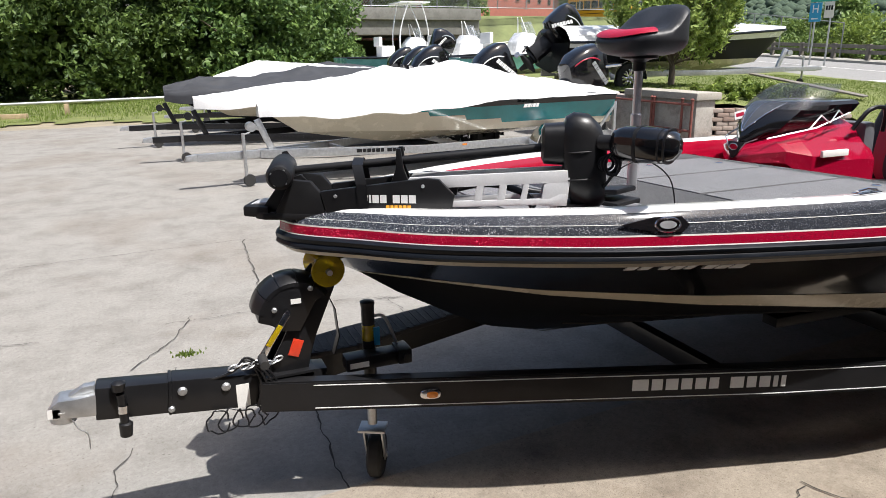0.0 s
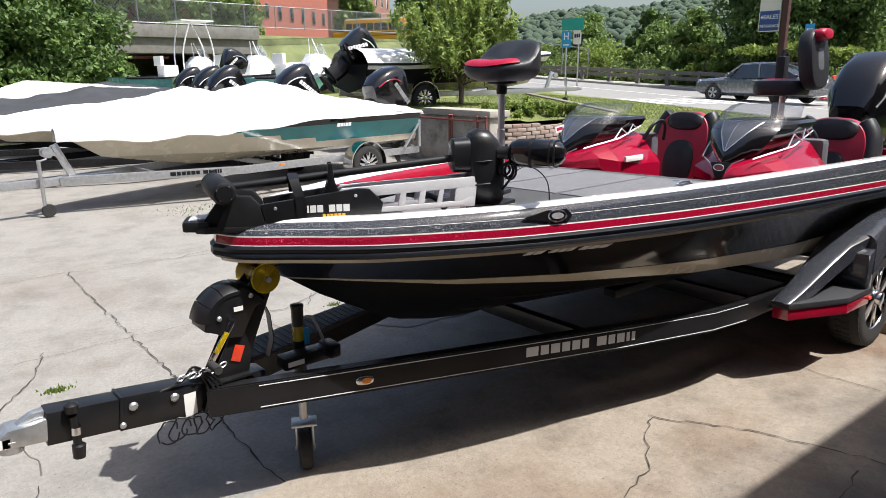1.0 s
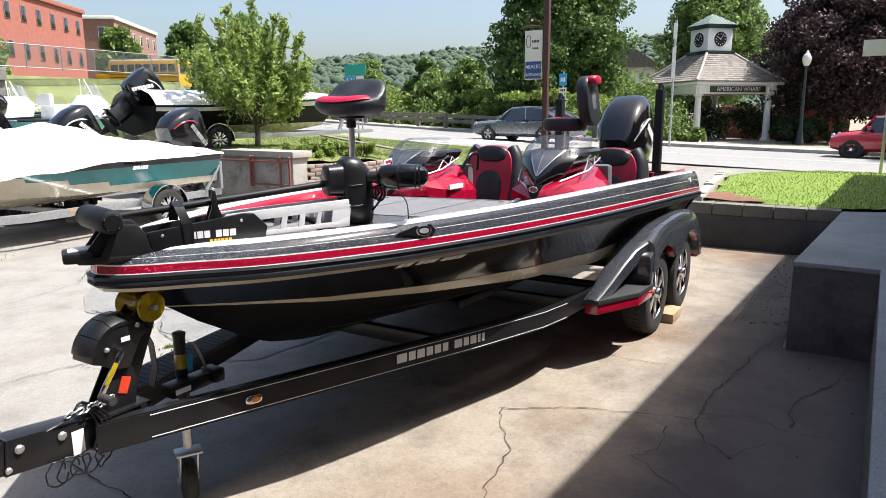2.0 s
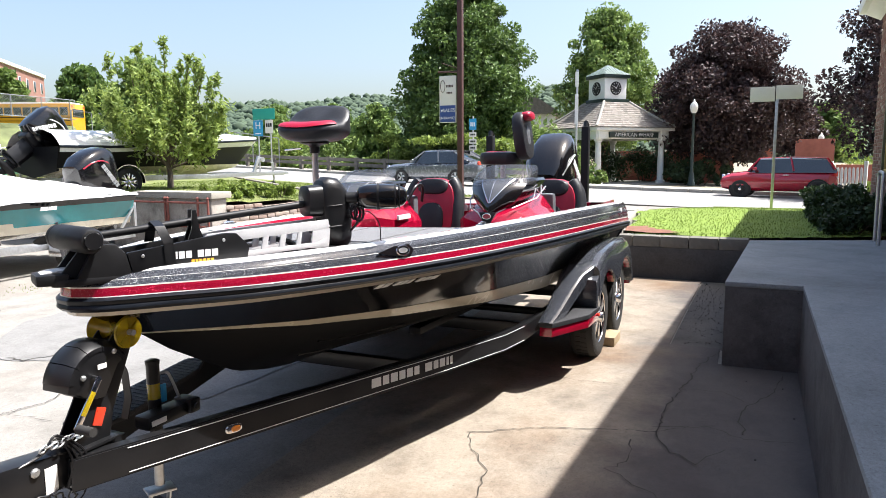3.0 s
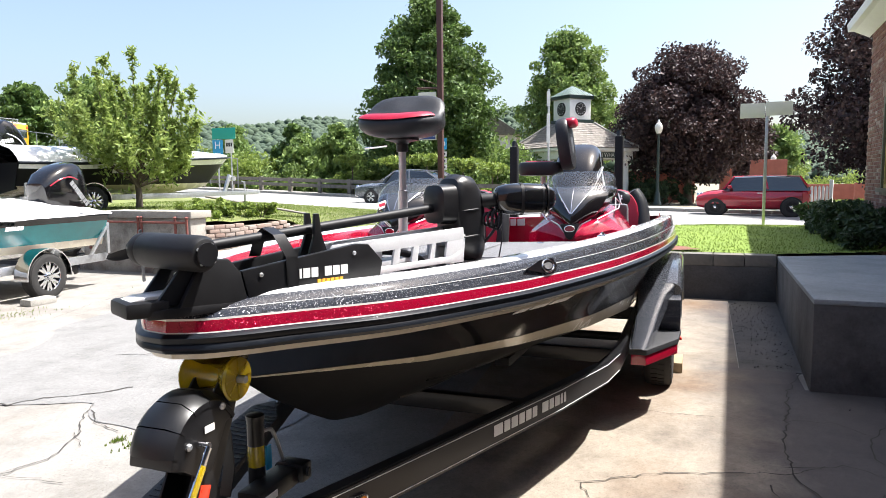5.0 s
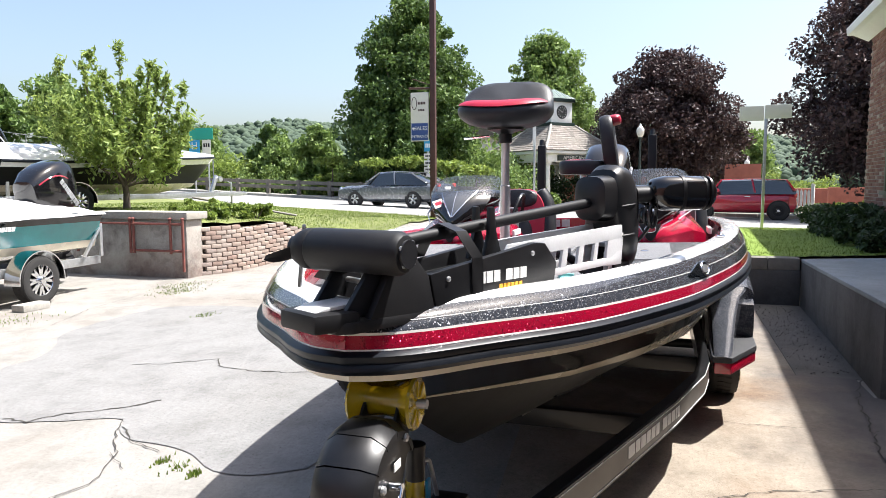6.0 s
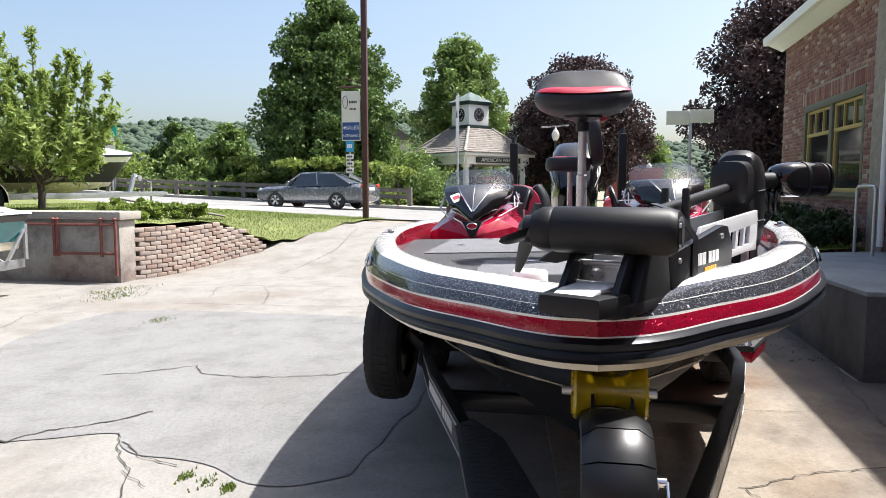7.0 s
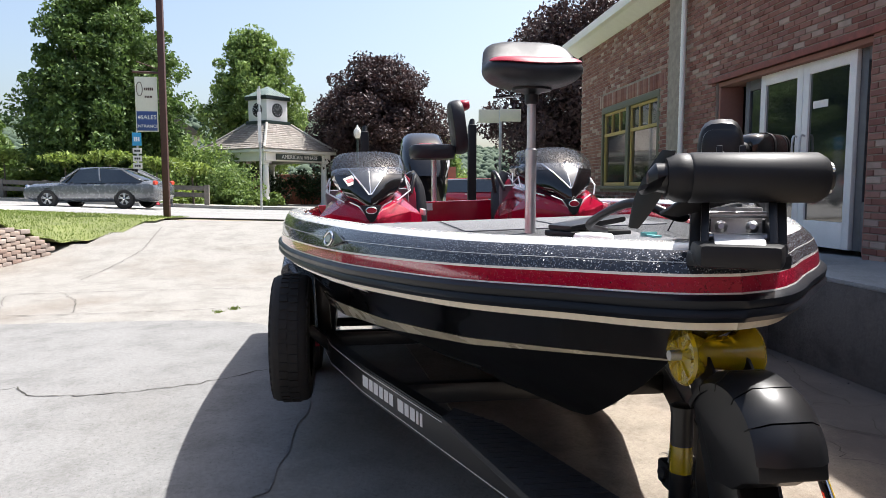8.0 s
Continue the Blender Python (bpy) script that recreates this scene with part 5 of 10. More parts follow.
def wheel_parts(parent, m, r=0.355, w=0.215, spokes=6, rim="black", face="chrome", sub=True):
    """Tyre and spoked rim as parts of parent; the axle along y, the face towards -y."""
    bm = bmesh.new()
    prof = [(r * 0.62, -w * 0.46), (r * 0.80, -w * 0.5), (r * 0.93, -w * 0.47), (r * 0.985, -w * 0.38), (r, -w * 0.2), (r, w * 0.2), (r * 0.985, w * 0.38), (r * 0.93, w * 0.47), (r * 0.80, w * 0.5), (r * 0.62, w * 0.46)]
    lathe(bm, prof, 48, m @ pose(0, 0, 0, -90), cap=False)
    for k in range(44):
        a = 2 * math.pi * k / 44
        for yy in (-0.36, -0.12, 0.12, 0.36):
            lug(bm, (-0.016, yy * w - 0.022, -0.004), (0.012, yy * w + 0.02, 0.006), m=m @ pose(0, 0, 0, 0, math.degrees(a) + 40 * yy, 0) @ pose(0, 0, r - 0.001 - 0.02 * (abs(yy) > 0.3)))
    tyre = part("tyre", bm, "rubber", parent, "black treaded tyre")
    bm = bmesh.new()
    lathe(bm, [(r * 0.64, -w * 0.44), (r * 0.66, -w * 0.36), (r * 0.58, -w * 0.25), (r * 0.55, w * 0.3), (r * 0.1, w * 0.1), (r * 0.1, -0.02)], 36, m @ pose(0, 0, 0, 90) @ Matrix.Diagonal((1, 1, -1, 1)), cap=False)
    rm = part("rim", bm, rim, parent, "dark alloy rim")
    bm = bmesh.new()
    tube(bm, [(r * 0.63 * math.cos(a), -w * 0.42, r * 0.63 * math.sin(a)) for a in [2 * math.pi * k / 36 for k in range(37)]], 0.008, 6, m=m)
    for k in range(spokes):
        sp = m @ pose(0, 0, 0, 0, 360 * k / spokes, 0)
        prism(bm, [(-0.022, 0.05), (0.022, 0.05), (0.050, r * 0.60), (0.020, r * 0.62), (0.0, r * 0.45), (-0.020, r * 0.62), (-0.050, r * 0.60)], "y", -w * 0.42, -w * 0.28, 0.004, m=sp)
    part("spokes", bm, face, rm, "bright machined spokes")
    bm = bmesh.new()
    lathe(bm, [(0.055, 0.0), (0.055, 0.045), (0.045, 0.075), (0.02, 0.08)], 20, m @ pose(0, -w * 0.22, 0, 90))
    for k in range(5):
        a = 2 * math.pi * k / 5
        tube(bm, [(0.045 * math.cos(a) * 1.6, -w * 0.25, 0.045 * math.sin(a) * 1.6), (0.045 * math.cos(a) * 1.6, -w * 0.42, 0.045 * math.sin(a) * 1.6)], 0.009, 6, m=m)
    part("hub", bm, "chrome", rm)


WHEELS = {}
def whl(parent, m, **kw):
    """A wheel at the pose m; alike wheels share their meshes."""
    key = tuple(sorted(kw.items()))
    w = new("wheel")
    w.parent = parent
    if key not in WHEELS:
        wheel_parts(w, Matrix.Identity(4), **kw)
        WHEELS[key] = w
    else:
        def clone(src, dst):
            for c in src.children:
                n = c.copy()
                scene.collection.objects.link(n)
                n.parent = dst
                clone(c, n)
        clone(WHEELS[key], w)
    w.matrix_local = m
    return w


def beam(bm, a, b, w, h, bev=0.006):
    """A box section from a to b, both on its centre line."""
    a, b = Vector(a), Vector(b)
    box(bm, (0, -w / 2, -h / 2), ((b - a).length, w / 2, h / 2), bev, axes(a, b - a))


trailer = thing("boat_trailer", "glossy black tandem-axle boat trailer carrying the bass boat", "trailer", pose(0, 0, 0))
bm = bmesh.new()
beam(bm, (-0.50, -0.01, 0.575), (0.10, -0.01, 0.565), 0.105, 0.14)
part("tongue", bm, "frame", trailer)
bm = bmesh.new()
beam(bm, (-0.76, -0.01, 0.578), (-0.505, -0.01, 0.575), 0.098, 0.128)
box(bm, (-0.510, -0.065, 0.506), (-0.498, 0.045, 0.646), 0.003)
part("swing_tongue", bm, "frame", trailer)
bm = bmesh.new()
for x, z, q in ((-0.46, 0.60, 0.018), (-0.30, 0.60, 0.018), (-0.50, 0.53, 0.013)):
    bm = bmesh.new()
    lathe(bm, [(q, 0), (q, 0.006), (q * 0.6, 0.012)], 10, pose(x, -0.063, z, 90))
    part("bolt", bm, "steel", trailer)
# coupler
bm = bmesh.new()
prism(bm, [(-0.905, 0.535), (-0.905, 0.585), (-0.88, 0.605), (-0.82, 0.608), (-0.74, 0.622), (-0.74, 0.532)], "y", -0.058, 0.038, 0.006)
lathe(bm, [(0.045, -0.05), (0.05, 0.0), (0.03, 0.03)], 14, pose(-0.87, -0.01, 0.56))
prism(bm, [(-0.86, 0.60), (-0.80, 0.64), (-0.76, 0.645), (-0.76, 0.62)], "y", -0.03, 0.01, 0.004)
cpl = part("coupler", bm, "steel", trailer, "galvanised steel ball coupler")
bm = bmesh.new()
box(bm, (-0.915, -0.058, 0.54), (-0.875, -0.056, 0.575))
part("label", bm, "paper", cpl)
bm = bmesh.new()
tube(bm, [(-0.72, -0.075, 0.62), (-0.705, -0.075, 0.48)], 0.016, 10)
lathe(bm, [(0.022, 0), (0.025, 0.05), (0.018, 0.055)], 12, pose(-0.705, -0.075, 0.45))
lathe(bm, [(0.022, 0), (0.026, 0.03), (0.012, 0.04)], 12, pose(-0.725, -0.075, 0.635))
lock = part("hitch_lock", bm, "black", cpl, "black hitch pin lock")
lock.location.x = 0.045
bm = bmesh.new()
lathe(bm, [(0.019, 0), (0.019, 0.03)], 12, pose(-0.6675, -0.075, 0.545), cap=False)
part("sleeve", bm, "chrome", cpl, "chrome sleeve of the lock")
bm = bmesh.new()
tube(bm, smooth_path([(-0.84, -0.05, 0.53), (-0.82, -0.055, 0.49), (-0.79, -0.05, 0.46), (-0.785, -0.05, 0.40)], 4), 0.003, 6)
part("safety_clip", bm, "steel", cpl)

# the tongue rises a little towards the coupler
for o in trailer.children:
    o.matrix_local = pose(0, 0, 0.567, 0, 5, 0) @ pose(0.045, 0, -0.567)

# A-frame side beams, with a bend where they turn parallel
for s in (1, -1):
    bm = bmesh.new()
    pts = [Vector((-0.12, s * 0.052 - 0.01, 0.557)), Vector((1.9, s * 0.725, 0.52)), Vector((2.5, s * 0.885, 0.505)), Vector((2.8, s * 0.925, 0.50)), Vector((3.2, s * 0.935, 0.495)), Vector((5.7, s * 0.935, 0.49))]
    rings = []
    for i, p in enumerate(pts):
        d = (pts[min(i + 1, 5)] - pts[max(i - 1, 0)]).normalized()
        sd = Vector((-d.y, d.x, 0)).normalized() * 0.03
        hh = (0.065, 0.068, 0.065, 0.06, 0.058, 0.058)[i]
        rings.append([p + sd + Vector((0, 0, hh)), p - sd + Vector((0, 0, hh)), p - sd - Vector((0, 0, hh)), p + sd - Vector((0, 0, hh))])
    loft(bm, rings)
    bmesh.ops.bevel(bm, geom=[e for e in bm.edges if e.calc_length() > 0.2], offset=0.006, segments=2, affect="EDGES")
    rail = part("side_beam", bm, "frame", trailer, "glossy black side beam with silver pinstripes")
    bm = bmesh.new()
    for hz in (0.05, -0.05):
        q = []
        for i, p in enumerate(pts[:4]):
            d = (pts[i + 1] - pts[max(i - 1, 0)]).normalized()
            sd = Vector((-d.y, d.x, 0)).normalized() * 0.0312 * s
            q.append(p + sd + Vector((0, 0, hz)))
        q[0] = q[0].lerp(q[1], 0.10)
        for a, b in zip(q, q[1:]):
            box(bm, (0, -0.0012, -0.0016), ((b - a).length, 0.0012, 0.0016), m=axes(a, b - a))
    part("pinstripe", bm, "letters", rail)
    d = (pts[1] - pts[0]).normalized()
    out = Vector((d.y, -d.x, 0)) * (1 if s < 0 else -1)
    c = pts[0].lerp(pts[1], 0.855) + out * 0.0315 + Vector((0, 0, 0.006))
    bm = bmesh.new()
    mm = axes(c, d * (1 if s < 0 else -1), (0, 0, 1))
    word_bars("lettering", [0.068, 0.046, 0.052, 0.046, 0.046, 0.040, -0.022, 0.058, 0.040, 0.046, 0.020, 0.020], 0.05, 0.014, mm, 0.001, 0.0, "letters", rail, "silver maker's lettering as plain bars")
    c = pts[0].lerp(pts[1], 0.318) + out * 0.034
    bm = bmesh.new()
    slab_form(bm, 0.085, 0.042, 0.022, axes(c, d * (1 if s < 0 else -1)), 3.0)
    lamp = part("marker_lamp", bm, "chrome", rail)
    bm = bmesh.new()
    slab_form(bm, 0.05, 0.030, 0.03, axes(c + d * 0.008 + out * 0.002, d * (1 if s < 0 else -1)), 2.6)
    part("lens", bm, "amber", lamp, "amber marker lens")
    # cross members and bunks
for x, z, hw in ((1.75, 0.50, 0.66), (3.05, 0.47, 0.93), (4.7, 0.46, 0.93), (5.55, 0.47, 0.93)):
    bm = bmesh.new()
    beam(bm, (x, -hw, z), (x, hw, z), 0.06, 0.09)
    part("cross_member", bm, "frame", trailer)
for s in (1, -1):
    bm = bmesh.new()
    beam(bm, (2.3, s * 0.33, 0.575), (5.4, s * 0.42, 0.555), 0.09, 0.05)
    beam(bm, (3.05, s * 0.35, 0.48), (3.05, s * 0.35, 0.57), 0.05, 0.05)
    beam(bm, (4.7, s * 0.40, 0.47), (4.7, s * 0.40, 0.56), 0.05, 0.05)
    part("bunk", bm, "matte", trailer, "dark carpeted bunk under the hull")
    bm = bmesh.new()
    beam(bm, (1.02, s * 0.40, 0.56), (1.02, s * 0.40, 0.735), 0.016, 0.016, 0.003)
    part("guide_post", bm, "frame", trailer)
# bow walk plates: ribbed steps on both sides of the tongue
for s in (1,):
    bm = bmesh.new()
    prism(bm, [(0.05, s * 0.10), (0.12, s * 0.28), (0.32, s * 0.34), (1.05, s * 0.50), (1.15, s * 0.44), (0.95, s * 0.30), (0.3, s * 0.10)], "z", 0.60, 0.625, 0.008)
    step = part("step_plate", bm, "nonskid", trailer, "ribbed black step plate beside the winch")
    bm = bmesh.new()
    for k in range(26):
        x = 0.10 + k * 0.038
        y1 = float(np.interp(x, [0.1, 0.32, 1.05], [0.26, 0.33, 0.49])) - 0.01
        y0 = float(np.interp(x, [0.1, 0.3, 0.95, 1.1], [0.11, 0.11, 0.31, 0.42]))
        if y1 > y0:
            box(bm, (x, y0, 0.624), (x + 0.014, y1, 0.6275))
    part("ribs", bm, "nonskid", step)

# winch stand: two slanted plates, cover, roller
bm = bmesh.new()
for yy in (-0.055, 0.035):
    prism(bm, [(-0.10, 0.63), (0.075, 0.63), (0.10, 0.74), (0.215, 1.00), (0.20, 1.05), (0.13, 1.05), (0.06, 0.98), (-0.005, 0.80)], "y", yy - 0.004, yy + 0.004, 0.002)
box(bm, (-0.10, -0.09, 0.628), (0.10, 0.07, 0.640), 0.003)
prism(bm, [(0.02, 0.64), (0.075, 0.64), (0.19, 0.99), (0.14, 0.99)], "y", -0.05, 0.03, 0.004)
stand = part("winch_stand", bm, "frame", trailer, "slanted black winch stand")
bm = bmesh.new()
box(bm, (-0.022, -0.002, -0.036), (0.022, 0.002, 0.036), 0.001, pose(0.03, -0.063, 0.735, 0, 22, 0))
part("reflector", bm, "redlens", stand, "red reflector")
bm = bmesh.new()
prof = []
for k in range(15):
    a = math.radians(28 + 142 * k / 14)
    prof.append((0.035 + 0.165 * math.cos(a), 0.875 + 0.165 * math.sin(a)))
core = [(0.035 + (x - 0.035) * 0.86, 0.875 + (z - 0.875) * 0.86) for x, z in prof] + [(-0.11, 0.87), (-0.06, 0.85), (-0.02, 0.82), (0.05, 0.81), (0.12, 0.93)]
prism(bm, core, "y", -0.082, 0.062, 0.006)
cov = part("winch_cover", bm, "black", trailer, "moulded black winch cover with segmented top")
for k in range(5):
    bm = bmesh.new()
    rings = []
    for j in range(7):
        a = math.radians(28 + 28.5 * k + 27.2 * j / 6)
        rings.append([(0.035 + r * math.cos(a), y, 0.875 + r * math.sin(a)) for y, r in ((-0.086, 0.125), (-0.084, 0.140), (-0.052, 0.165), (0.032, 0.165), (0.064, 0.140), (0.066, 0.125))])
    loft(bm, rings)
    part("segment", bm, "black", cov)
for x, z in ((-0.045, 0.915), (0.10, 0.985)):
    bm = bmesh.new()
    lathe(bm, [(0.011, 0), (0.011, 0.006), (0.006, 0.010)], 8, pose(x, -0.083, z, 90))
    part("bolt", bm, "steel", cov)
bm = bmesh.new()
box(bm, (0.02, -0.088, 0.93), (0.06, -0.086, 0.95))
part("label", bm, "paper", cov)
# winch handle with its yellow grip label
bm = bmesh.new()
tube(bm, [(0.0, -0.085, 0.905), (0.0, -0.115, 0.905)], 0.012, 10)
beam(bm, (0.0, -0.115, 0.905), (-0.115, -0.118, 0.74), 0.006, 0.026, 0.002)
tube(bm, [(-0.112, -0.118, 0.745), (-0.112, -0.20, 0.745)], 0.014, 10)
hdl = part("winch_handle", bm, "chrome", trailer, "bright winch crank")
bm = bmesh.new()
beam(bm, (-0.03, -0.12, 0.862), (-0.085, -0.122, 0.785), 0.004, 0.02, 0.001)
part("label", bm, "yellow", hdl, "yellow warning label")
bm = bmesh.new()
tube(bm, [(-0.112, -0.125, 0.745), (-0.112, -0.205, 0.745)], 0.018, 10)
part("grip", bm, "rubber", hdl)
# yellow bow roller
bm = bmesh.new()
lathe(bm, [(0.012, -0.084), (0.064, -0.084), (0.068, -0.077), (0.056, -0.06), (0.040, -0.035), (0.036, 0.0), (0.040, 0.035), (0.056, 0.06), (0.068, 0.077), (0.064, 0.084), (0.012, 0.084)], 28, pose(0.175, -0.005, 1.045, 90))
rol = part("bow_roller", bm, "yellow", trailer, "yellow hourglass bow roller")
bm = bmesh.new()
tube(bm, [(0.175, -0.115, 1.045), (0.175, 0.105, 1.045)], 0.012, 10)
part("axle", bm, "steel", rol)
for s in (-1, 1):
    bm = bmesh.new()
    for k in range(8):
        box(bm, (0.018, -0.003, -0.003), (0.058, 0.003, 0.003), m=pose(0.175, -0.005 + s * 0.085, 1.045) @ pose(0, 0, 0, 0, 45 * k, 0))
    part("web", bm, "yellow", rol)
# strap from the winch to the bow eye
bm = bmesh.new()
loft(bm, [[(x, -0.03, z), (x, 0.01, z), (x + 0.004, 0.01, z), (x + 0.004, -0.03, z)] for x, z in ((0.16, 0.97), (0.205, 0.86), (0.215, 0.74), (0.19, 0.66))])
part("strap", bm, "black", trailer, "black winch strap")

# swivel jack with caster
bm = bmesh.new()
tube(bm, [(0.345, -0.02, 0.50), (0.345, -0.02, 0.86)], 0.028, 16)
lathe(bm, [(0.030, 0.0), (0.031, 0.015), (0.02, 0.02)], 16, pose(0.345, -0.02, 0.855))
jack = part("jack", bm, "black", trailer, "black swivel jack with stickers")
bm = bmesh.new()
lathe(bm, [(0.0288, 0.0), (0.0288, 0.07)], 16, pose(0.345, -0.02, 0.70), cap=False)
part("sticker", bm, "yellow", jack, "yellow and black warning sticker")
bm = bmesh.new()
prism(bm, [(0.36, 0.68), (0.385, 0.68), (0.385, 0.76), (0.36, 0.76)], "y", -0.052, -0.044)
part("sticker", bm, "signcyan", jack)
bm = bmesh.new()
tube(bm, smooth_path([(0.36, -0.02, 0.80), (0.40, -0.035, 0.805), (0.425, -0.04, 0.77), (0.47, -0.05, 0.64)], 5), 0.007, 8)
part("crank", bm, "steel", jack, "bright crank")
bm = bmesh.new()
tube(bm, [(0.455, -0.02, 0.648), (0.475, -0.14, 0.640)], 0.016, 12)
part("grip", bm, "rubber", jack)
bm = bmesh.new()
box(bm, (0.22, -0.115, 0.605), (0.48, -0.03, 0.665), 0.012)
box(bm, (0.44, -0.135, 0.61), (0.50, -0.03, 0.675), 0.01)
part("jack_bracket", bm, "black", trailer)
bm = bmesh.new()
box(bm, (0.235, -0.119, 0.622), (0.315, -0.116, 0.645))
part("label", bm, "paper", trailer, "white rating label")
bm = bmesh.new()
tube(bm, [(0.345, -0.02, 0.30), (0.345, -0.02, 0.50)], 0.021, 12)
box(bm, (0.30, -0.08, 0.272), (0.39, 0.04, 0.284), 0.003)
for yy in (-0.06, 0.02):
    prism(bm, [(0.32, 0.28), (0.37, 0.28), (0.42, 0.10), (0.385, 0.09)], "y", yy - 0.004, yy + 0.004, 0.001)
TURN = pose(0.345, -0.02, 0) @ pose(0, 0, 0, 0, 0, 62) @ pose(-0.345, 0.02, 0)
bm.transform(TURN)
part("caster_fork", bm, "steel", trailer, "galvanised caster fork")
bm = bmesh.new()
lathe(bm, [(0.03, -0.03), (0.09, -0.032), (0.103, -0.02), (0.105, 0.0), (0.103, 0.02), (0.09, 0.032), (0.03, 0.03)], 28, TURN @ pose(0.405, -0.02, 0.107, 90))
cw = part("caster_wheel", bm, "rubber", trailer, "black rubber caster wheel")
bm = bmesh.new()
tube(bm, [(0.405, -0.07, 0.107), (0.405, 0.03, 0.107)], 0.012, 8, m=TURN)
part("axle", bm, "steel", cw)

# wiring, safety chains and label at the tongue
bm = bmesh.new()
rnd = random.Random(5)
for k in range(5):
    x0 = -0.30 + 0.05 * k
    pts = [(x0 + 0.04 * math.cos(a) + rnd.uniform(-0.01, 0.01), -0.075 + rnd.uniform(-0.012, 0.008), 0.50 + 0.045 * math.sin(a) - 0.02 + rnd.uniform(-0.01, 0.01)) for a in [2 * math.pi * j / 9 for j in range(10)]]
    tube(bm, smooth_path(pts, 4), 0.0035, 6)
for k in range(4):
    pts = [(-0.42 + 0.03 * k, -0.05, 0.652), (-0.28 + 0.02 * k, -0.055 - 0.006 * k, 0.66 + 0.008 * k), (-0.16, -0.07, 0.70 + 0.01 * k), (-0.12 + 0.02 * k, -0.09, 0.62), (-0.14, -0.08, 0.52)]
    tube(bm, smooth_path(pts, 6), 0.005, 6)
part("wiring", bm, "black", trailer, "tangled black trailer wiring")
bm = bmesh.new()
for k in range(9):
    c = Vector((-0.22 + 0.022 * k, -0.075, 0.70 - 0.0 * k + 0.008 * math.sin(k * 1.7)))
    mm = axes(c, (1, 0.1, 0.3), (0, 1, 0) if k % 2 else (0, 0, 1))
    tube(bm, [mm @ Vector((0.018 * math.cos(a), 0, 0.010 * math.sin(a))) for a in [2 * math.pi * j / 10 for j in range(11)]], 0.0035, 6)
part("safety_chain", bm, "steel", trailer, "steel safety chain")
bm = bmesh.new()
box(bm, (-0.215, -0.066, 0.52), (-0.165, -0.064, 0.62))
part("label", bm, "paper", trailer, "white label on the tongue")
bm = bmesh.new()
lathe(bm, [(0.045, 0), (0.05, 0.01), (0.03, 0.03)], 16, pose(-0.13, -0.02, 0.645))
part("cap", bm, "frame", trailer)

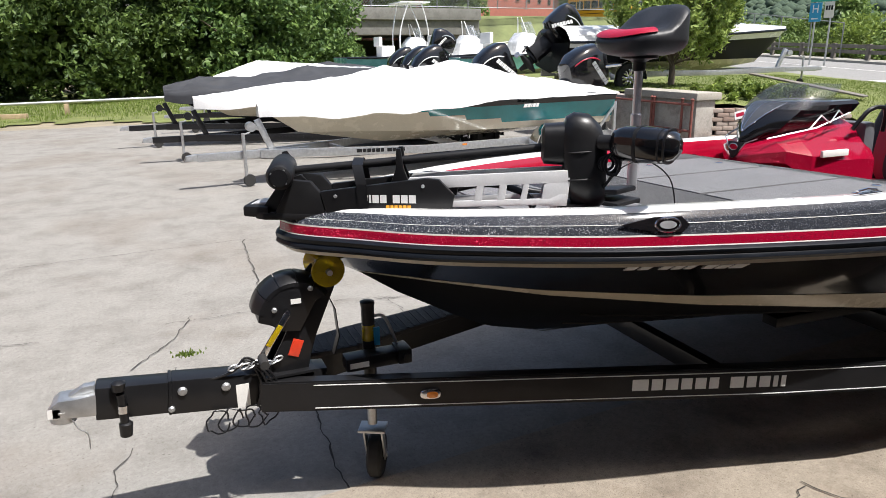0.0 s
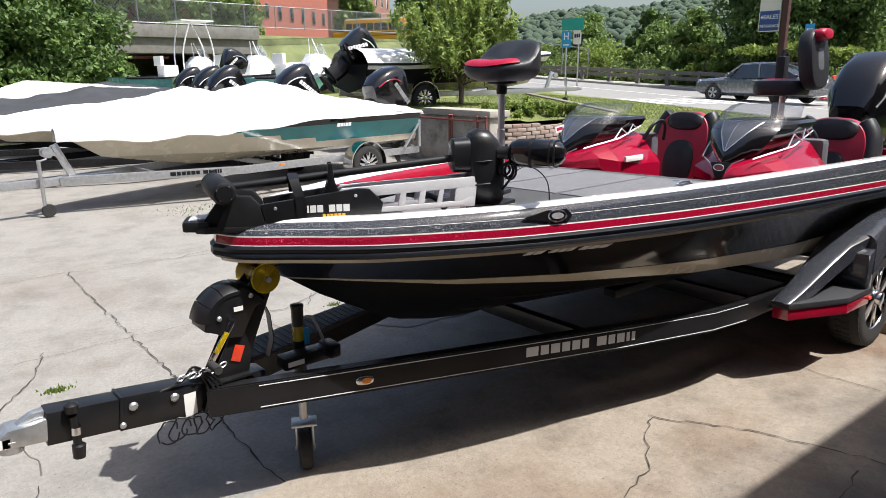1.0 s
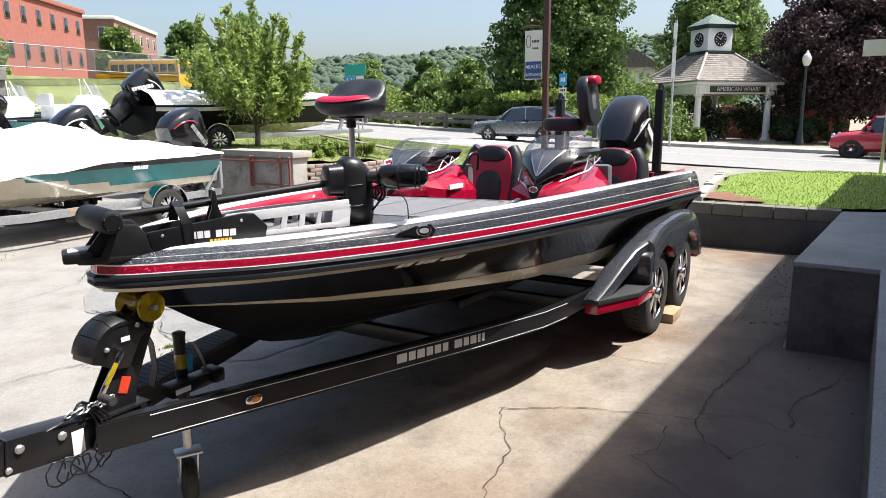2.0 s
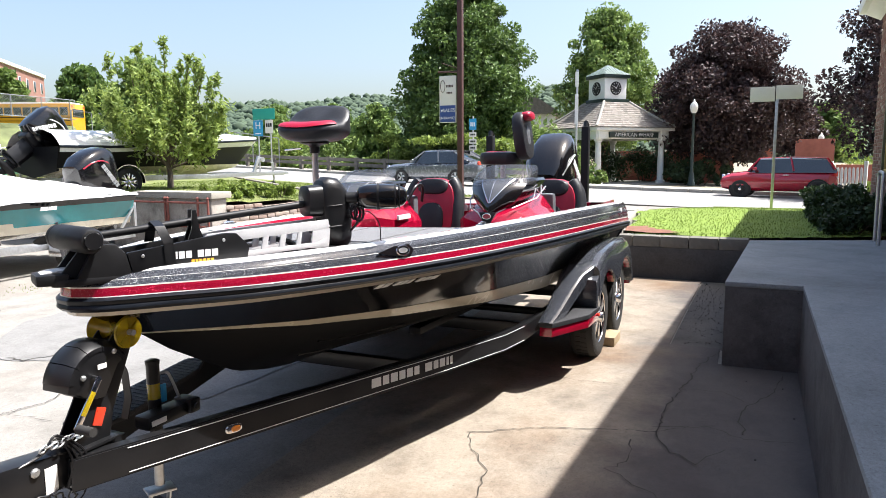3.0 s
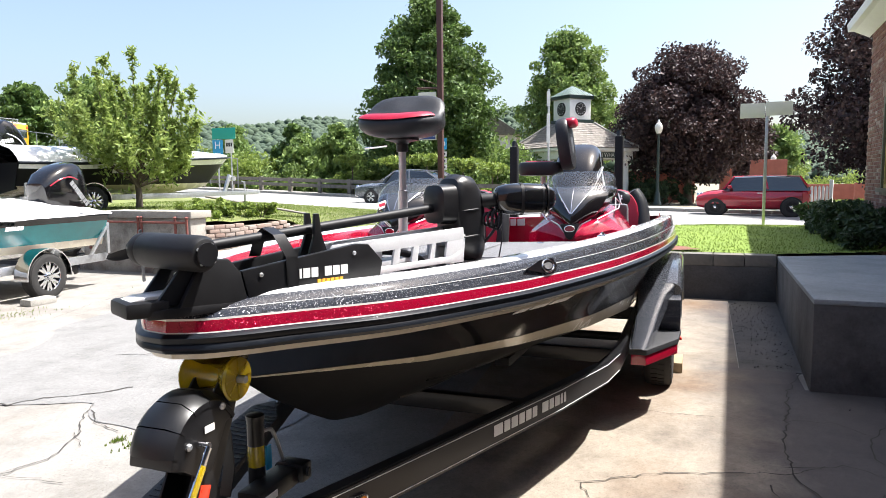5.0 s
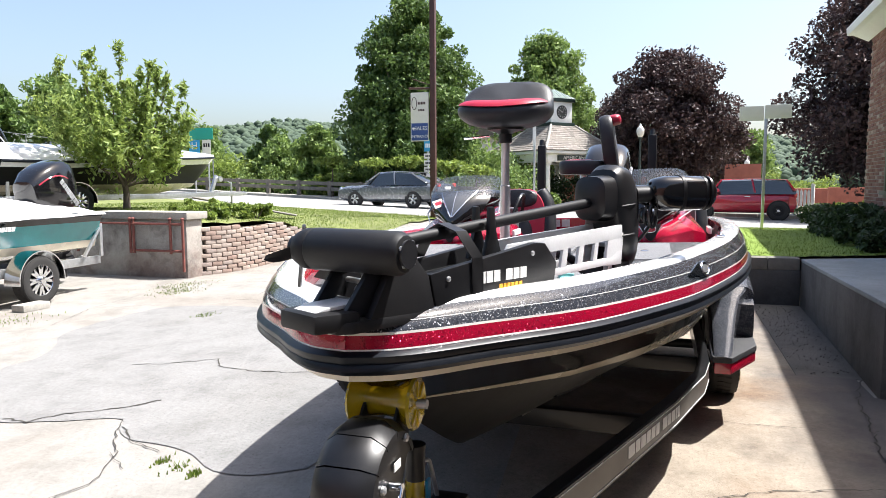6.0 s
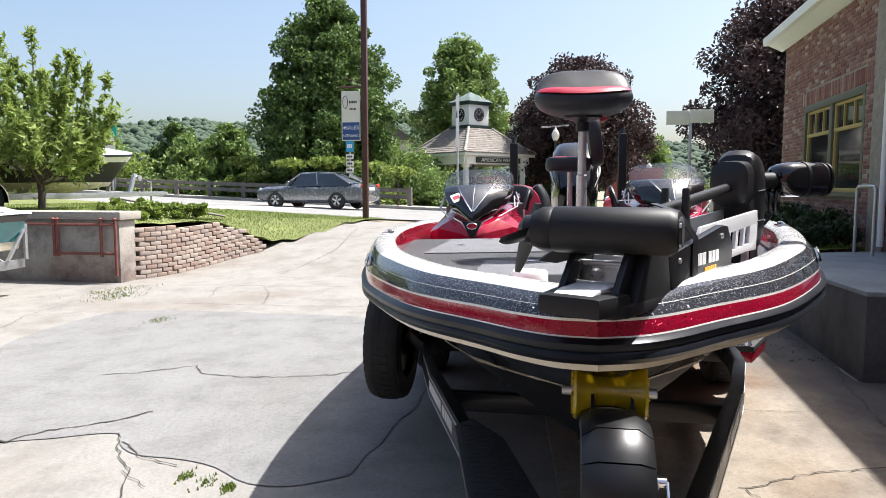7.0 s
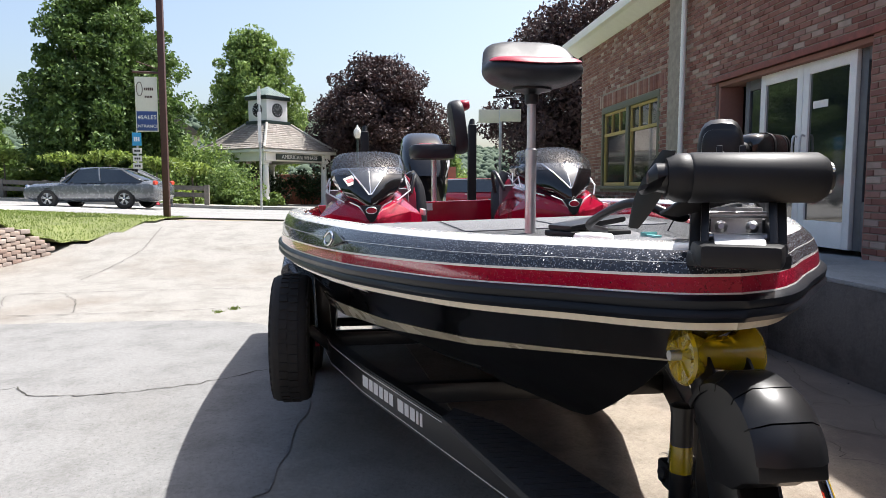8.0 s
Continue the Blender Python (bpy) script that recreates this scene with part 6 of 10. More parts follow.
# fenders: long raked front strut with a step, two wheel arches
WX = (4.14, 5.04)
for s in (1, -1):
    ya, yb = s * 0.985, s * 1.30
    lo, hi = min(ya, yb), max(ya, yb)
    def arc(cx, r, a0, a1, n=10):
        return [(cx + r * math.cos(math.radians(a0 + (a1 - a0) * k / n)), 0.36 + r * math.sin(math.radians(a0 + (a1 - a0) * k / n))) for k in range(n + 1)]
    top = smooth_path([(3.02, 0, 0.535), (3.30, 0, 0.655), (3.62, 0, 0.815), (3.86, 0, 0.915), (4.06, 0, 0.962), (4.6, 0, 0.985), (5.08, 0, 0.955), (5.34, 0, 0.84), (5.50, 0, 0.64), (5.56, 0, 0.46)], 6)
    top_at = lerp([p.x for p in top], [p.z for p in top])
    def under_at(x):
        z = 0.46 if x > 5.2 else 0.62
        for cx in WX:
            if abs(x - cx) < 0.42:
                z = max(z, 0.36 + math.sqrt(0.42 ** 2 - (x - cx) ** 2))
        return z
    def band(pairs):
        """Closed shell between an upper and a lower line, with rolled outer edges."""
        rings = []
        for (x0, z0), (x1, z1) in pairs:
            e = min(0.05, (z0 - z1) * 0.4)
            rings.append([(x0, lo + 0.004, z0 - e), (x0, lo + 0.02, z0 - 0.4 * e), (x0, lo + 0.05, z0), (x0, hi - 0.05, z0), (x0, hi - 0.02, z0 - 0.4 * e), (x0, hi - 0.004, z0 - e), (x1, hi, z1), (x1, hi - 0.03, z1), (x1, lo + 0.03, z1), (x1, lo, z1)])
        return rings
    bm = bmesh.new()
    xs_ = [3.74 + (5.555 - 3.74) * k / 44 for k in range(45)]
    loft(bm, band([((x, top_at(x)), (x, min(under_at(x), top_at(x) - 0.02))) for x in xs_]))
    fen = part("fender", bm, "flake", trailer, "black metal-flake trailer fender with a step")
    # raked strut rising from the tip of the step to the arch, with an open side over the tread
    bm = bmesh.new()
    rings = []
    for x, c, h, th in ((3.02, 1.045, 0.045, 0.035), (3.12, 1.055, 0.055, 0.060), (3.24, 1.065, 0.062, 0.085), (3.44, 1.08, 0.075, 0.10), (3.62, 1.095, 0.095, 0.11), (3.76, 1.12, 0.14, 0.13)):
        z = top_at(x)
        y0, y1 = s * (c - h), s * (c + h)
        rings.append([(x, y0, z - 0.012), (x, y0 + s * 0.015, z), (x, y1 - s * 0.02, z), (x, y1, z - 0.014), (x + 0.03, y1 + s * 0.01, z - th), (x + 0.03, y0, z - th)])
    loft(bm, rings)
    part("strut", bm, "flake", fen, "raked metal-flake strut over the step")
    bm = bmesh.new()
    prism(bm, [(3.06, 0.53), (3.74, 0.53), (3.74, 0.80), (3.50, 0.70), (3.24, 0.58)], "y", s * 0.992 - 0.006, s * 0.992 + 0.006)
    part("inner_panel", bm, "flake", fen)
    # step tread with red skirt
    bm = bmesh.new()
    prism(bm, [(3.02, s * 0.99), (3.76, s * 0.99), (3.76, s * 1.30), (3.42, s * 1.285), (3.02, s * 1.10)], "z", 0.495, 0.532, 0.006)
    part("step", bm, "nonskid", fen, "black ribbed step")
    bm = bmesh.new()
    prism(bm, [(3.03, s * 1.0), (3.745, s * 1.0), (3.745, s * 1.295), (3.425, s * 1.28), (3.03, s * 1.095)], "z", 0.425, 0.494, 0.006)
    part("skirt", bm, "red", fen, "red skirt under the step")
    bm = bmesh.new()
    prism(bm, [(3.76, 0.53), (3.675, 0.53), (3.655, 0.60), (3.665, 0.76), (3.76, 0.80)], "y", lo + 0.006, hi - 0.006, 0.012)
    part("arch_post", bm, "flake", fen)
    bm = bmesh.new()
    for cx in WX:
        pts = arc(cx, 0.416, 40, 140, 12)
        loft(bm, [[(x, hi - 0.012 if s > 0 else lo + 0.012, z), (x, hi - 0.07 if s > 0 else lo + 0.07, z), (x, hi - 0.07 if s > 0 else lo + 0.07, z - 0.012), (x, hi - 0.012 if s > 0 else lo + 0.012, z - 0.012)] for x, z in pts])
    part("arch_trim", bm, "red", fen, "red arch trim")
    bm = bmesh.new()
    box(bm, (5.50, lo + 0.03, 0.42), (5.66, hi - 0.005, 0.50), 0.02)
    part("tail_step", bm, "red", fen)
    bm = bmesh.new()
    slab_form(bm, 0.05, 0.025, 0.012, pose(3.74, yb, 0.465), 2.6)
    part("marker_lamp", bm, "redlens", fen)
    for cx in WX:
        wm = pose(cx, s * 1.135, 0.357, 0, 0, 0 if s < 0 else 180)
        whl(trailer, wm, r=0.356)
# axles
bm = bmesh.new()
for cx in WX:
    tube(bm, [(cx, -1.05, 0.357), (cx, 1.05, 0.357)], 0.035, 12)
part("axle", bm, "matte", trailer)
# spare wheel ahead of the far fender
sp = whl(trailer, pose(2.66, 1.13, 0.57, 0, 0, 180), r=0.355)
bm = bmesh.new()
beam(bm, (2.70, 0.92, 0.50), (2.68, 1.05, 0.62), 0.06, 0.06)
beam(bm, (2.95, 0.96, 0.50), (2.95, 0.99, 0.98), 0.05, 0.08)
part("spare_bracket", bm, "frame", trailer)
# timber chock between the near wheels
bm = bmesh.new()
box(bm, (-0.16, -0.07, 0.0), (0.16, 0.07, 0.085), 0.006)
solid("wheel_chock", bm, "timber", "sawn timber block chocking the trailer wheel", "wheel chock", at=(4.60, -1.24, 0.012))

# ---- bow trolling motor, stowed along the port bow ----
TM = axes((0.05, 0.028, 1.262), (0.88, -0.475, 0.0))     # x along the mount, y to its far side
tro = thing("trolling_motor", "black and silver electric trolling motor stowed on the bow", "trolling motor", TM)
bm = bmesh.new()
prism(bm, [(-0.10, -0.075), (-0.06, -0.095), (0.62, -0.085), (0.68, -0.06), (0.68, 0.06), (0.62, 0.085), (-0.06, 0.095), (-0.10, 0.075)], "z", 0.0, 0.028, 0.008)
prism(bm, [(-0.15, -0.07), (-0.04, -0.09), (-0.04, 0.09), (-0.15, 0.07)], "z", 0.006, 0.05, 0.012)
part("base_plate", bm, "matte", tro)
for s in (1, -1):
    bm = bmesh.new()
    prism(bm, [(0.19, 0.006), (0.655, 0.028), (0.672, 0.10), (0.615, 0.160), (0.565, 0.164), (0.165, 0.112)], "y", s * 0.082 - 0.012, s * 0.082 + 0.012, 0.007)
    panel = part("side_housing", bm, "black", tro, "black moulded side panel")
    for x, z in ((0.225, 0.095), (0.555, 0.135)):
        bm = bmesh.new()
        lathe(bm, [(0.007, 0), (0.007, 0.003), (0.004, 0.005)], 10, pose(x, s * 0.094, z, 90 if s < 0 else -90))
        part("screw", bm, "steel", panel)
    bm = bmesh.new()
    prism(bm, [(-0.02, 0.02), (0.185, 0.02), (0.165, 0.108), (0.13, 0.15), (0.055, 0.155)], "y", s * 0.078 - 0.014, s * 0.078 + 0.014, 0.008)
    part("front_cheek", bm, "matte", tro, "matte black front cheek")
bm = bmesh.new()
prism(bm, [(0.16, 0.02), (0.60, 0.03), (0.585, 0.12), (0.18, 0.085)], "y", -0.068, 0.068, 0.006)
part("tray", bm, "matte", tro)
word_bars("lettering", [0.027, 0.008, 0.024, 0.024, -0.014, 0.026, 0.024, 0.026], 0.030, 0.005, pose(0.41, -0.0945, 0.086), 0.0012, 0.0, "letters", tro, "white maker's mark as plain bars")
bm = bmesh.new()
bars(bm, [0.013, 0.011, 0.012, 0.013, 0.012, 0.013], 0.019, 0.004, pose(0.462, -0.0945, 0.053), 0.0012)
part("lettering", bm, "orange_decal", tro, "orange model mark as plain bars")
# bow rest that carries the motor
for s in (1, -1):
    bm = bmesh.new()
    prism(bm, [(-0.08, 0.03), (0.02, 0.03), (0.08, 0.12), (0.05, 0.15), (0.0, 0.135)], "y", s * 0.062 - 0.008, s * 0.062 + 0.008, 0.004)
    part("motor_rest", bm, "black", tro)
bm = bmesh.new()
prism(bm, [(0.045, 0.03), (0.06, 0.03), (0.085, 0.112), (0.07, 0.115)], "y", -0.05, 0.05, 0.003)
rest = part("rest_plate", bm, "silver", tro, "bright metal rest plate")
for y in (-0.03, 0.03):
    bm = bmesh.new()
    lathe(bm, [(0.013, 0), (0.013, 0.012), (0.006, 0.018)], 12, pose(0.052, y, 0.072, 0, -78, 0))
    part("bolt", bm, "steel", rest)
for x, z, r in ((0.0, 0.055, 0.009), (0.03, 0.10, 0.007)):
    bm = bmesh.new()
    tube(bm, [(x, -0.055, z), (x, 0.055, z)], r, 10)
    part("cross_pin", bm, "steel", tro)
bm = bmesh.new()
prism(bm, [(-0.13, 0.05), (-0.02, 0.05), (-0.01, 0.062), (-0.10, 0.058)], "y", -0.045, 0.045, 0.003)
part("scuff_plate", bm, "silver", tro)
# silver link arms with windows
for s in (1, -1):
    bm = bmesh.new()
    yc_ = s * 0.052
    top, bot = lambda x: 0.150 + (x - 0.55) * 0.055, lambda x: 0.055 + (x - 0.55) * 0.01
    xs_ = [0.50, 0.60, 0.755, 0.775, 0.845, 0.865, 0.935, 0.955, 1.02, 1.06]
    prism(bm, [(0.46, 0.105), (0.50, 0.160), (1.08, 0.190), (1.085, 0.146), (0.50, 0.116)], "y", yc_ - 0.006, yc_ + 0.006, 0.002)
    prism(bm, [(0.52, 0.045), (1.03, 0.062), (1.085, 0.10), (1.06, 0.105), (1.02, 0.085), (0.55, 0.068)], "y", yc_ - 0.006, yc_ + 0.006, 0.002)
    for a, b2, lean in ((0.47, 0.60, 0.03), (0.735, 0.765, 0.018), (0.82, 0.85, 0.018), (0.905, 0.93, 0.018), (0.985, 1.08, 0.012)):
        prism(bm, [(a, 0.058), (b2, 0.058), (b2 + lean, 0.165), (a + lean, 0.14)], "y", yc_ - 0.0055, yc_ + 0.0055, 0.002)
    part("link_arm", bm, "silver", tro, "silver link arm with cut-out windows")
bm = bmesh.new()
tube(bm, [(0.62, -0.05, 0.10), (0.62, 0.05, 0.10)], 0.012, 8)
part("pivot", bm, "steel", tro)
bm = bmesh.new()
tube(bm, [(1.04, -0.05, 0.13), (1.04, 0.05, 0.13)], 0.014, 8)
part("pivot", bm, "steel", tro)
bm = bmesh.new()
box(bm, (1.02, -0.045, -0.02), (1.045, -0.025, 0.10), 0.003)
part("support_leg", bm, "steel", tro)
# shaft
bm = bmesh.new()
tube(bm, [(0.03, 0.0, 0.175), (1.12, 0.02, 0.275)], 0.0165, 14)
part("shaft", bm, "matte", tro, "black composite shaft")
# lower unit lying across the bow
MO = TM.inverted() @ Vector((0.052, 0.055, 1.437))
way = (TM.to_3x3().inverted() @ Vector((0.24, 0.97, 0.0))).normalized()
mm = axes(MO, way)
bm = bmesh.new()
tube(bm, [(-0.19, 0, 0), (-0.185, 0, 0), (-0.17, 0, 0), (0.07, 0, 0), (0.075, 0, 0), (0.08, 0, 0), (0.10, 0, 0), (0.12, 0, 0)], [0.028, 0.041, 0.050, 0.051, 0.048, 0.050, 0.049, 0.040], 28, m=mm)
low_u = part("lower_unit", bm, "matte", tro, "black motor housing")
for a in (0.5, 2.2, 3.9, 5.3):
    bm = bmesh.new()
    lathe(bm, [(0.0055, 0), (0.0055, 0.004)], 8, mm @ pose(-0.189, 0.03 * math.cos(a), 0.03 * math.sin(a), 0, -90, 0))
    part("screw", bm, "steel", low_u)
bm = bmesh.new()
tube(bm, [(-0.195, 0, 0), (-0.183, 0, 0)], 0.032, 20, m=mm)
part("end_cap", bm, "black", low_u)
bm = bmesh.new()
prism(bm, [(-0.05, 0.045), (0.07, 0.045), (0.12, 0.085), (0.08, 0.09)], "y", -0.006, 0.006, 0.002, m=mm @ pose(0, 0, 0, 150, 0, 0))
part("skeg", bm, "matte", low_u)
for turn, root, reach in ((172, -0.055, 0.165), (-80, 0.0, 0.06)):
    bm = bmesh.new()
    mk = mm @ pose(0.128, 0, 0, turn, 0, 0)
    rings = []
    for i in range(9):
        t = i / 8
        c = Vector((-0.015 + 0.06 * t, 0.01 + 0.02 * t, root + reach * t))
        wd = 0.024 * math.sin(math.pi * (0.12 + 0.80 * t)) + 0.006
        d = Vector((0.75, 0.66, 0)).normalized()
        rings.append([c + d * wd, c + Vector((0.004, -0.003, 0)), c - d * wd, c - Vector((0.004, -0.003, 0))])
    loft(bm, rings, m=mk)
    part("propeller_blade", bm, "black", low_u, "curved black propeller blade")
bm = bmesh.new()
tube(bm, [(0.115, 0, 0), (0.140, 0, 0), (0.155, 0, 0)], [0.032, 0.03, 0.012], 16, m=mm)
part("propeller_hub", bm, "black", low_u)
# strap and forks
bm = bmesh.new()
loft(bm, [[(x - 0.02, y, z), (x + 0.02, y, z), (x + 0.02, y, z + 0.003), (x - 0.02, y, z + 0.003)] for x, y, z in ((0.33, -0.098, 0.02), (0.325, -0.098, 0.14), (0.305, -0.06, 0.205), (0.30, 0.0, 0.224), (0.30, 0.05, 0.20), (0.30, 0.095, 0.13))])
part("strap", bm, "black", tro, "black hold-down strap")
for yy in (-0.026, 0.03):
    bm = bmesh.new()
    prism(bm, [(0.42, 0.12), (0.50, 0.12), (0.475, 0.19), (0.465, 0.265), (0.448, 0.265), (0.445, 0.19)], "y", yy - 0.008, yy + 0.008, 0.004)
    part("shaft_fork", bm, "black", tro)
# steering housing and head
HR = pose(1.12, 0.015, 0.29) @ pose(0, 0, 0, 0, 0, -35) @ pose(-1.12, -0.015, -0.29)
bm = bmesh.new()
def sq(x, hw, z0, z1, n=24, p=0.6, yc=0.015):
    return [(x, yc + hw * math.copysign(abs(math.cos(2 * math.pi * k / n)) ** p, math.cos(2 * math.pi * k / n)), (z0 + z1) / 2 + (z1 - z0) / 2 * math.copysign(abs(math.sin(2 * math.pi * k / n)) ** p, math.sin(2 * math.pi * k / n))) for k in range(n)]
loft(bm, [sq(0.985, 0.045, 0.225, 0.33), sq(0.995, 0.060, 0.205, 0.35), sq(1.065, 0.063, 0.20, 0.355), sq(1.072, 0.070, 0.12, 0.375), sq(1.10, 0.078, 0.06, 0.392), sq(1.155, 0.078, 0.035, 0.385), sq(1.195, 0.068, 0.035, 0.345), sq(1.22, 0.05, 0.06, 0.28)])
sth = part("steering_housing", bm, "black", tro, "chunky black steering housing")
bm = bmesh.new()
loft(bm, [[(x, y, z) for x, z in ((1.06, z0), (1.06 + w_, z0), (1.06 + w_ + 0.02, z0 - 0.05), (1.05, z0 - 0.05))] for y, z0, w_ in ((-0.045, 0.06, 0.09), (0.075, 0.06, 0.09))])
part("housing_skirt", bm, "matte", sth)
for zz in (0.15, 0.25):
    bm = bmesh.new()
    tube(bm, [(1.06 + 0.13 * k / 6, 0.015 - 0.080 * math.sin(math.pi * (0.25 + 0.5 * k / 6)) , zz + 0.01 * k / 6) for k in range(7)], 0.004, 6)
    part("seam", bm, "matte", sth)
bm = bmesh.new()
tube(bm, [(1.12, 0.015, 0.285), (1.205, 0.015, 0.288), (1.21, 0.015, 0.288), (1.27, 0.015, 0.29), (1.275, 0.015, 0.29), (1.29, 0.015, 0.29)], [0.020, 0.020, 0.028, 0.028, 0.036, 0.036], 16, m=HR)
part("collar", bm, "matte", tro)
bm = bmesh.new()
loft(bm, [sq(1.262, 0.034, 0.255, 0.325, p=0.8), sq(1.275, 0.050, 0.240, 0.342, p=0.75), sq(1.31, 0.060, 0.232, 0.352, p=0.7), sq(1.38, 0.062, 0.230, 0.355, p=0.7), sq(1.45, 0.060, 0.234, 0.352, p=0.75), sq(1.49, 0.046, 0.25, 0.338, p=0.85), sq(1.505, 0.022, 0.272, 0.316)], m=HR)
hd = part("head", bm, "gel_black", tro, "black control head")
bm = bmesh.new()
loft(bm, [sq(1.36, 0.0635, 0.2285, 0.3565, p=0.7), sq(1.372, 0.0635, 0.2285, 0.3565, p=0.7)], m=HR)
part("band", bm, "matte", hd)
for x in (1.425, 1.445, 1.465):
    bm = bmesh.new()
    loft(bm, [sq(x, 0.0605 - 0.1 * max(0, x - 1.45), 0.233, 0.353, p=0.75), sq(x + 0.007, 0.0605 - 0.1 * max(0, x - 1.45), 0.233, 0.353, p=0.75)], m=HR)
    part("rib", bm, "black", hd)
bm = bmesh.new()
for k in range(3):
    pts = [(1.215 + 0.026 * math.cos(a) + 0.010 * k, -0.055 - 0.014 * k, 0.215 + (0.024 + 0.008 * k) * math.sin(a)) for a in [2 * math.pi * j / 12 for j in range(13)]]
    tube(bm, pts, 0.006, 6)
tube(bm, smooth_path([(1.21, -0.02, 0.27), (1.25, -0.05, 0.25), (1.25, -0.07, 0.20), (1.22, -0.05, 0.14), (1.19, 0.0, 0.09)], 5), 0.006, 6)
part("cable_coil", bm, "black", tro, "coiled black cable")
bm = bmesh.new()
tube(bm, smooth_path([(1.24, 0.02, 0.16), (1.36, 0.06, 0.21), (1.48, 0.12, 0.13), (1.53, 0.20, -0.03)], 6), 0.003, 6)
part("pull_cord", bm, "matte", tro)
# foot pedal and cable on the deck
ft = thing("foot_pedal", "black trolling motor foot pedal on the fore deck", "foot pedal", pose(1.40, -0.14, 1.222, 0, 0, -70))
bm = bmesh.new()
box(bm, (-0.15, -0.09, 0.0), (0.15, 0.09, 0.025), 0.01)
part("base", bm, "matte", ft)
bm = bmesh.new()
box(bm, (-0.14, -0.075, 0.03), (0.14, 0.075, 0.055), 0.012, pose(0, 0, 0.01, 0, -7, 0))
part("treadle", bm, "black", ft)
bm = bmesh.new()
tube(bm, smooth_path([(1.27, -0.16, 1.25), (1.05, -0.02, 1.29), (0.74, -0.04, 1.37), (0.62, -0.14, 1.33), (0.78, -0.24, 1.37), (0.88, -0.36, 1.35), (0.90, -0.42, 1.30)], 7), 0.014, 10)
solid("pedal_cable", bm, "black", "thick black pedal cable looping over the deck", "cable")
# round white cap on the bow panel
bm = bmesh.new()
lathe(bm, [(0.048, 0.0), (0.050, 0.004), (0.050, 0.048), (0.046, 0.054), (0.01, 0.055)], 28)
solid("plastic_puck", bm, "white", "round white plastic cap on the bow panel", "cap", at=(0.42, 0.195, 1.247))
bm = bmesh.new()
box(bm, (-0.05, -0.016, 0), (0.05, 0.016, 0.012), 0.004)
box(bm, (0.02, -0.03, 0.0), (0.04, 0.03, 0.02), 0.004)
solid("teal_clip", bm, "aqua", "small teal plastic clip on the deck", "clip", at=(1.2, -0.32, 1.228))

# ---- neighbouring boats ----
def simple_hull(bm_side, L, B, bow_z, stern_z, keel_bow, keel, lo, hi, rake=0.5, out=0.0, n=22, fine=2.0, last=None):
    """A strip of hull between the fractions lo and hi of its side; bow at x = 0, stern at x = L."""
    rows = []
    for i in range(n + 1):
        u = (i / n) ** 1.35
        hb = B / 2 * (1 - (1 - u) ** fine) ** 0.72
        sheer = bow_z + (stern_z - bow_z) * min(1, u * 1.25)
        chz = keel_bow + (keel + 0.16 - keel_bow) * min(1, u * 2.0) ** 0.8
        top = Vector((u * L, hb + out, sheer))
        xch = rake + u * (L - rake)
        ch = Vector((xch, max(0, hb * (0.25 + 0.60 * min(1, u * 1.8))) + out * (u > 0.02), chz))
        kl = Vector((xch, 0.0, max(keel, chz - 0.24 * min(1, u * 3))))
        col = []
        for k in range(5):
            f = lo + (hi - lo) * k / 4
            col.append(ch.lerp(top, f) if f >= 0 else ch.lerp(kl, -f))
        rows.append(col)
    return two_sided(bm_side, [[r[k] for r in rows[:last]] for k in range(5)])


def hull_set(ob, L, B, bow_z, stern_z, kb, k, bands, rake=0.5, fine=2.0):
    """bands: (name, from, to, material, label) from keel (-1) over chine (0) to sheer (1)."""
    for nm, lo, hi, mt, lb in bands:
        part(nm, simple_hull(bmesh.new(), L, B, bow_z, stern_z, kb, k, lo, hi, rake, 0.004 if "stripe" in nm else 0.0, fine=fine), mt, ob, lb)
    bm = bmesh.new()
    hb = B / 2
    prism(bm, [(-hb * 0.98, stern_z), (hb * 0.98, stern_z), (hb * 0.84, k + 0.16), (0, k), (-hb * 0.84, k + 0.16)], "x", L - 0.03, L + 0.02)
    part("transom", bm, bands[-1][3] if len(bands) < 3 else bands[-2][3], ob)
    bm = bmesh.new()
    rows = []
    for i in range(23):
        u = (i / 22) ** 1.35
        h = B / 2 * (1 - (1 - u) ** fine) ** 0.72
        rows.append((u * L, h, bow_z + (stern_z - bow_z) * min(1, u * 1.25)))
    for s in (1, -1):
        tube(bm, [(x, y * s, z) for x, y, z in rows], 0.03, 8)
    part("rub_rail", bm, "rubrail", ob)


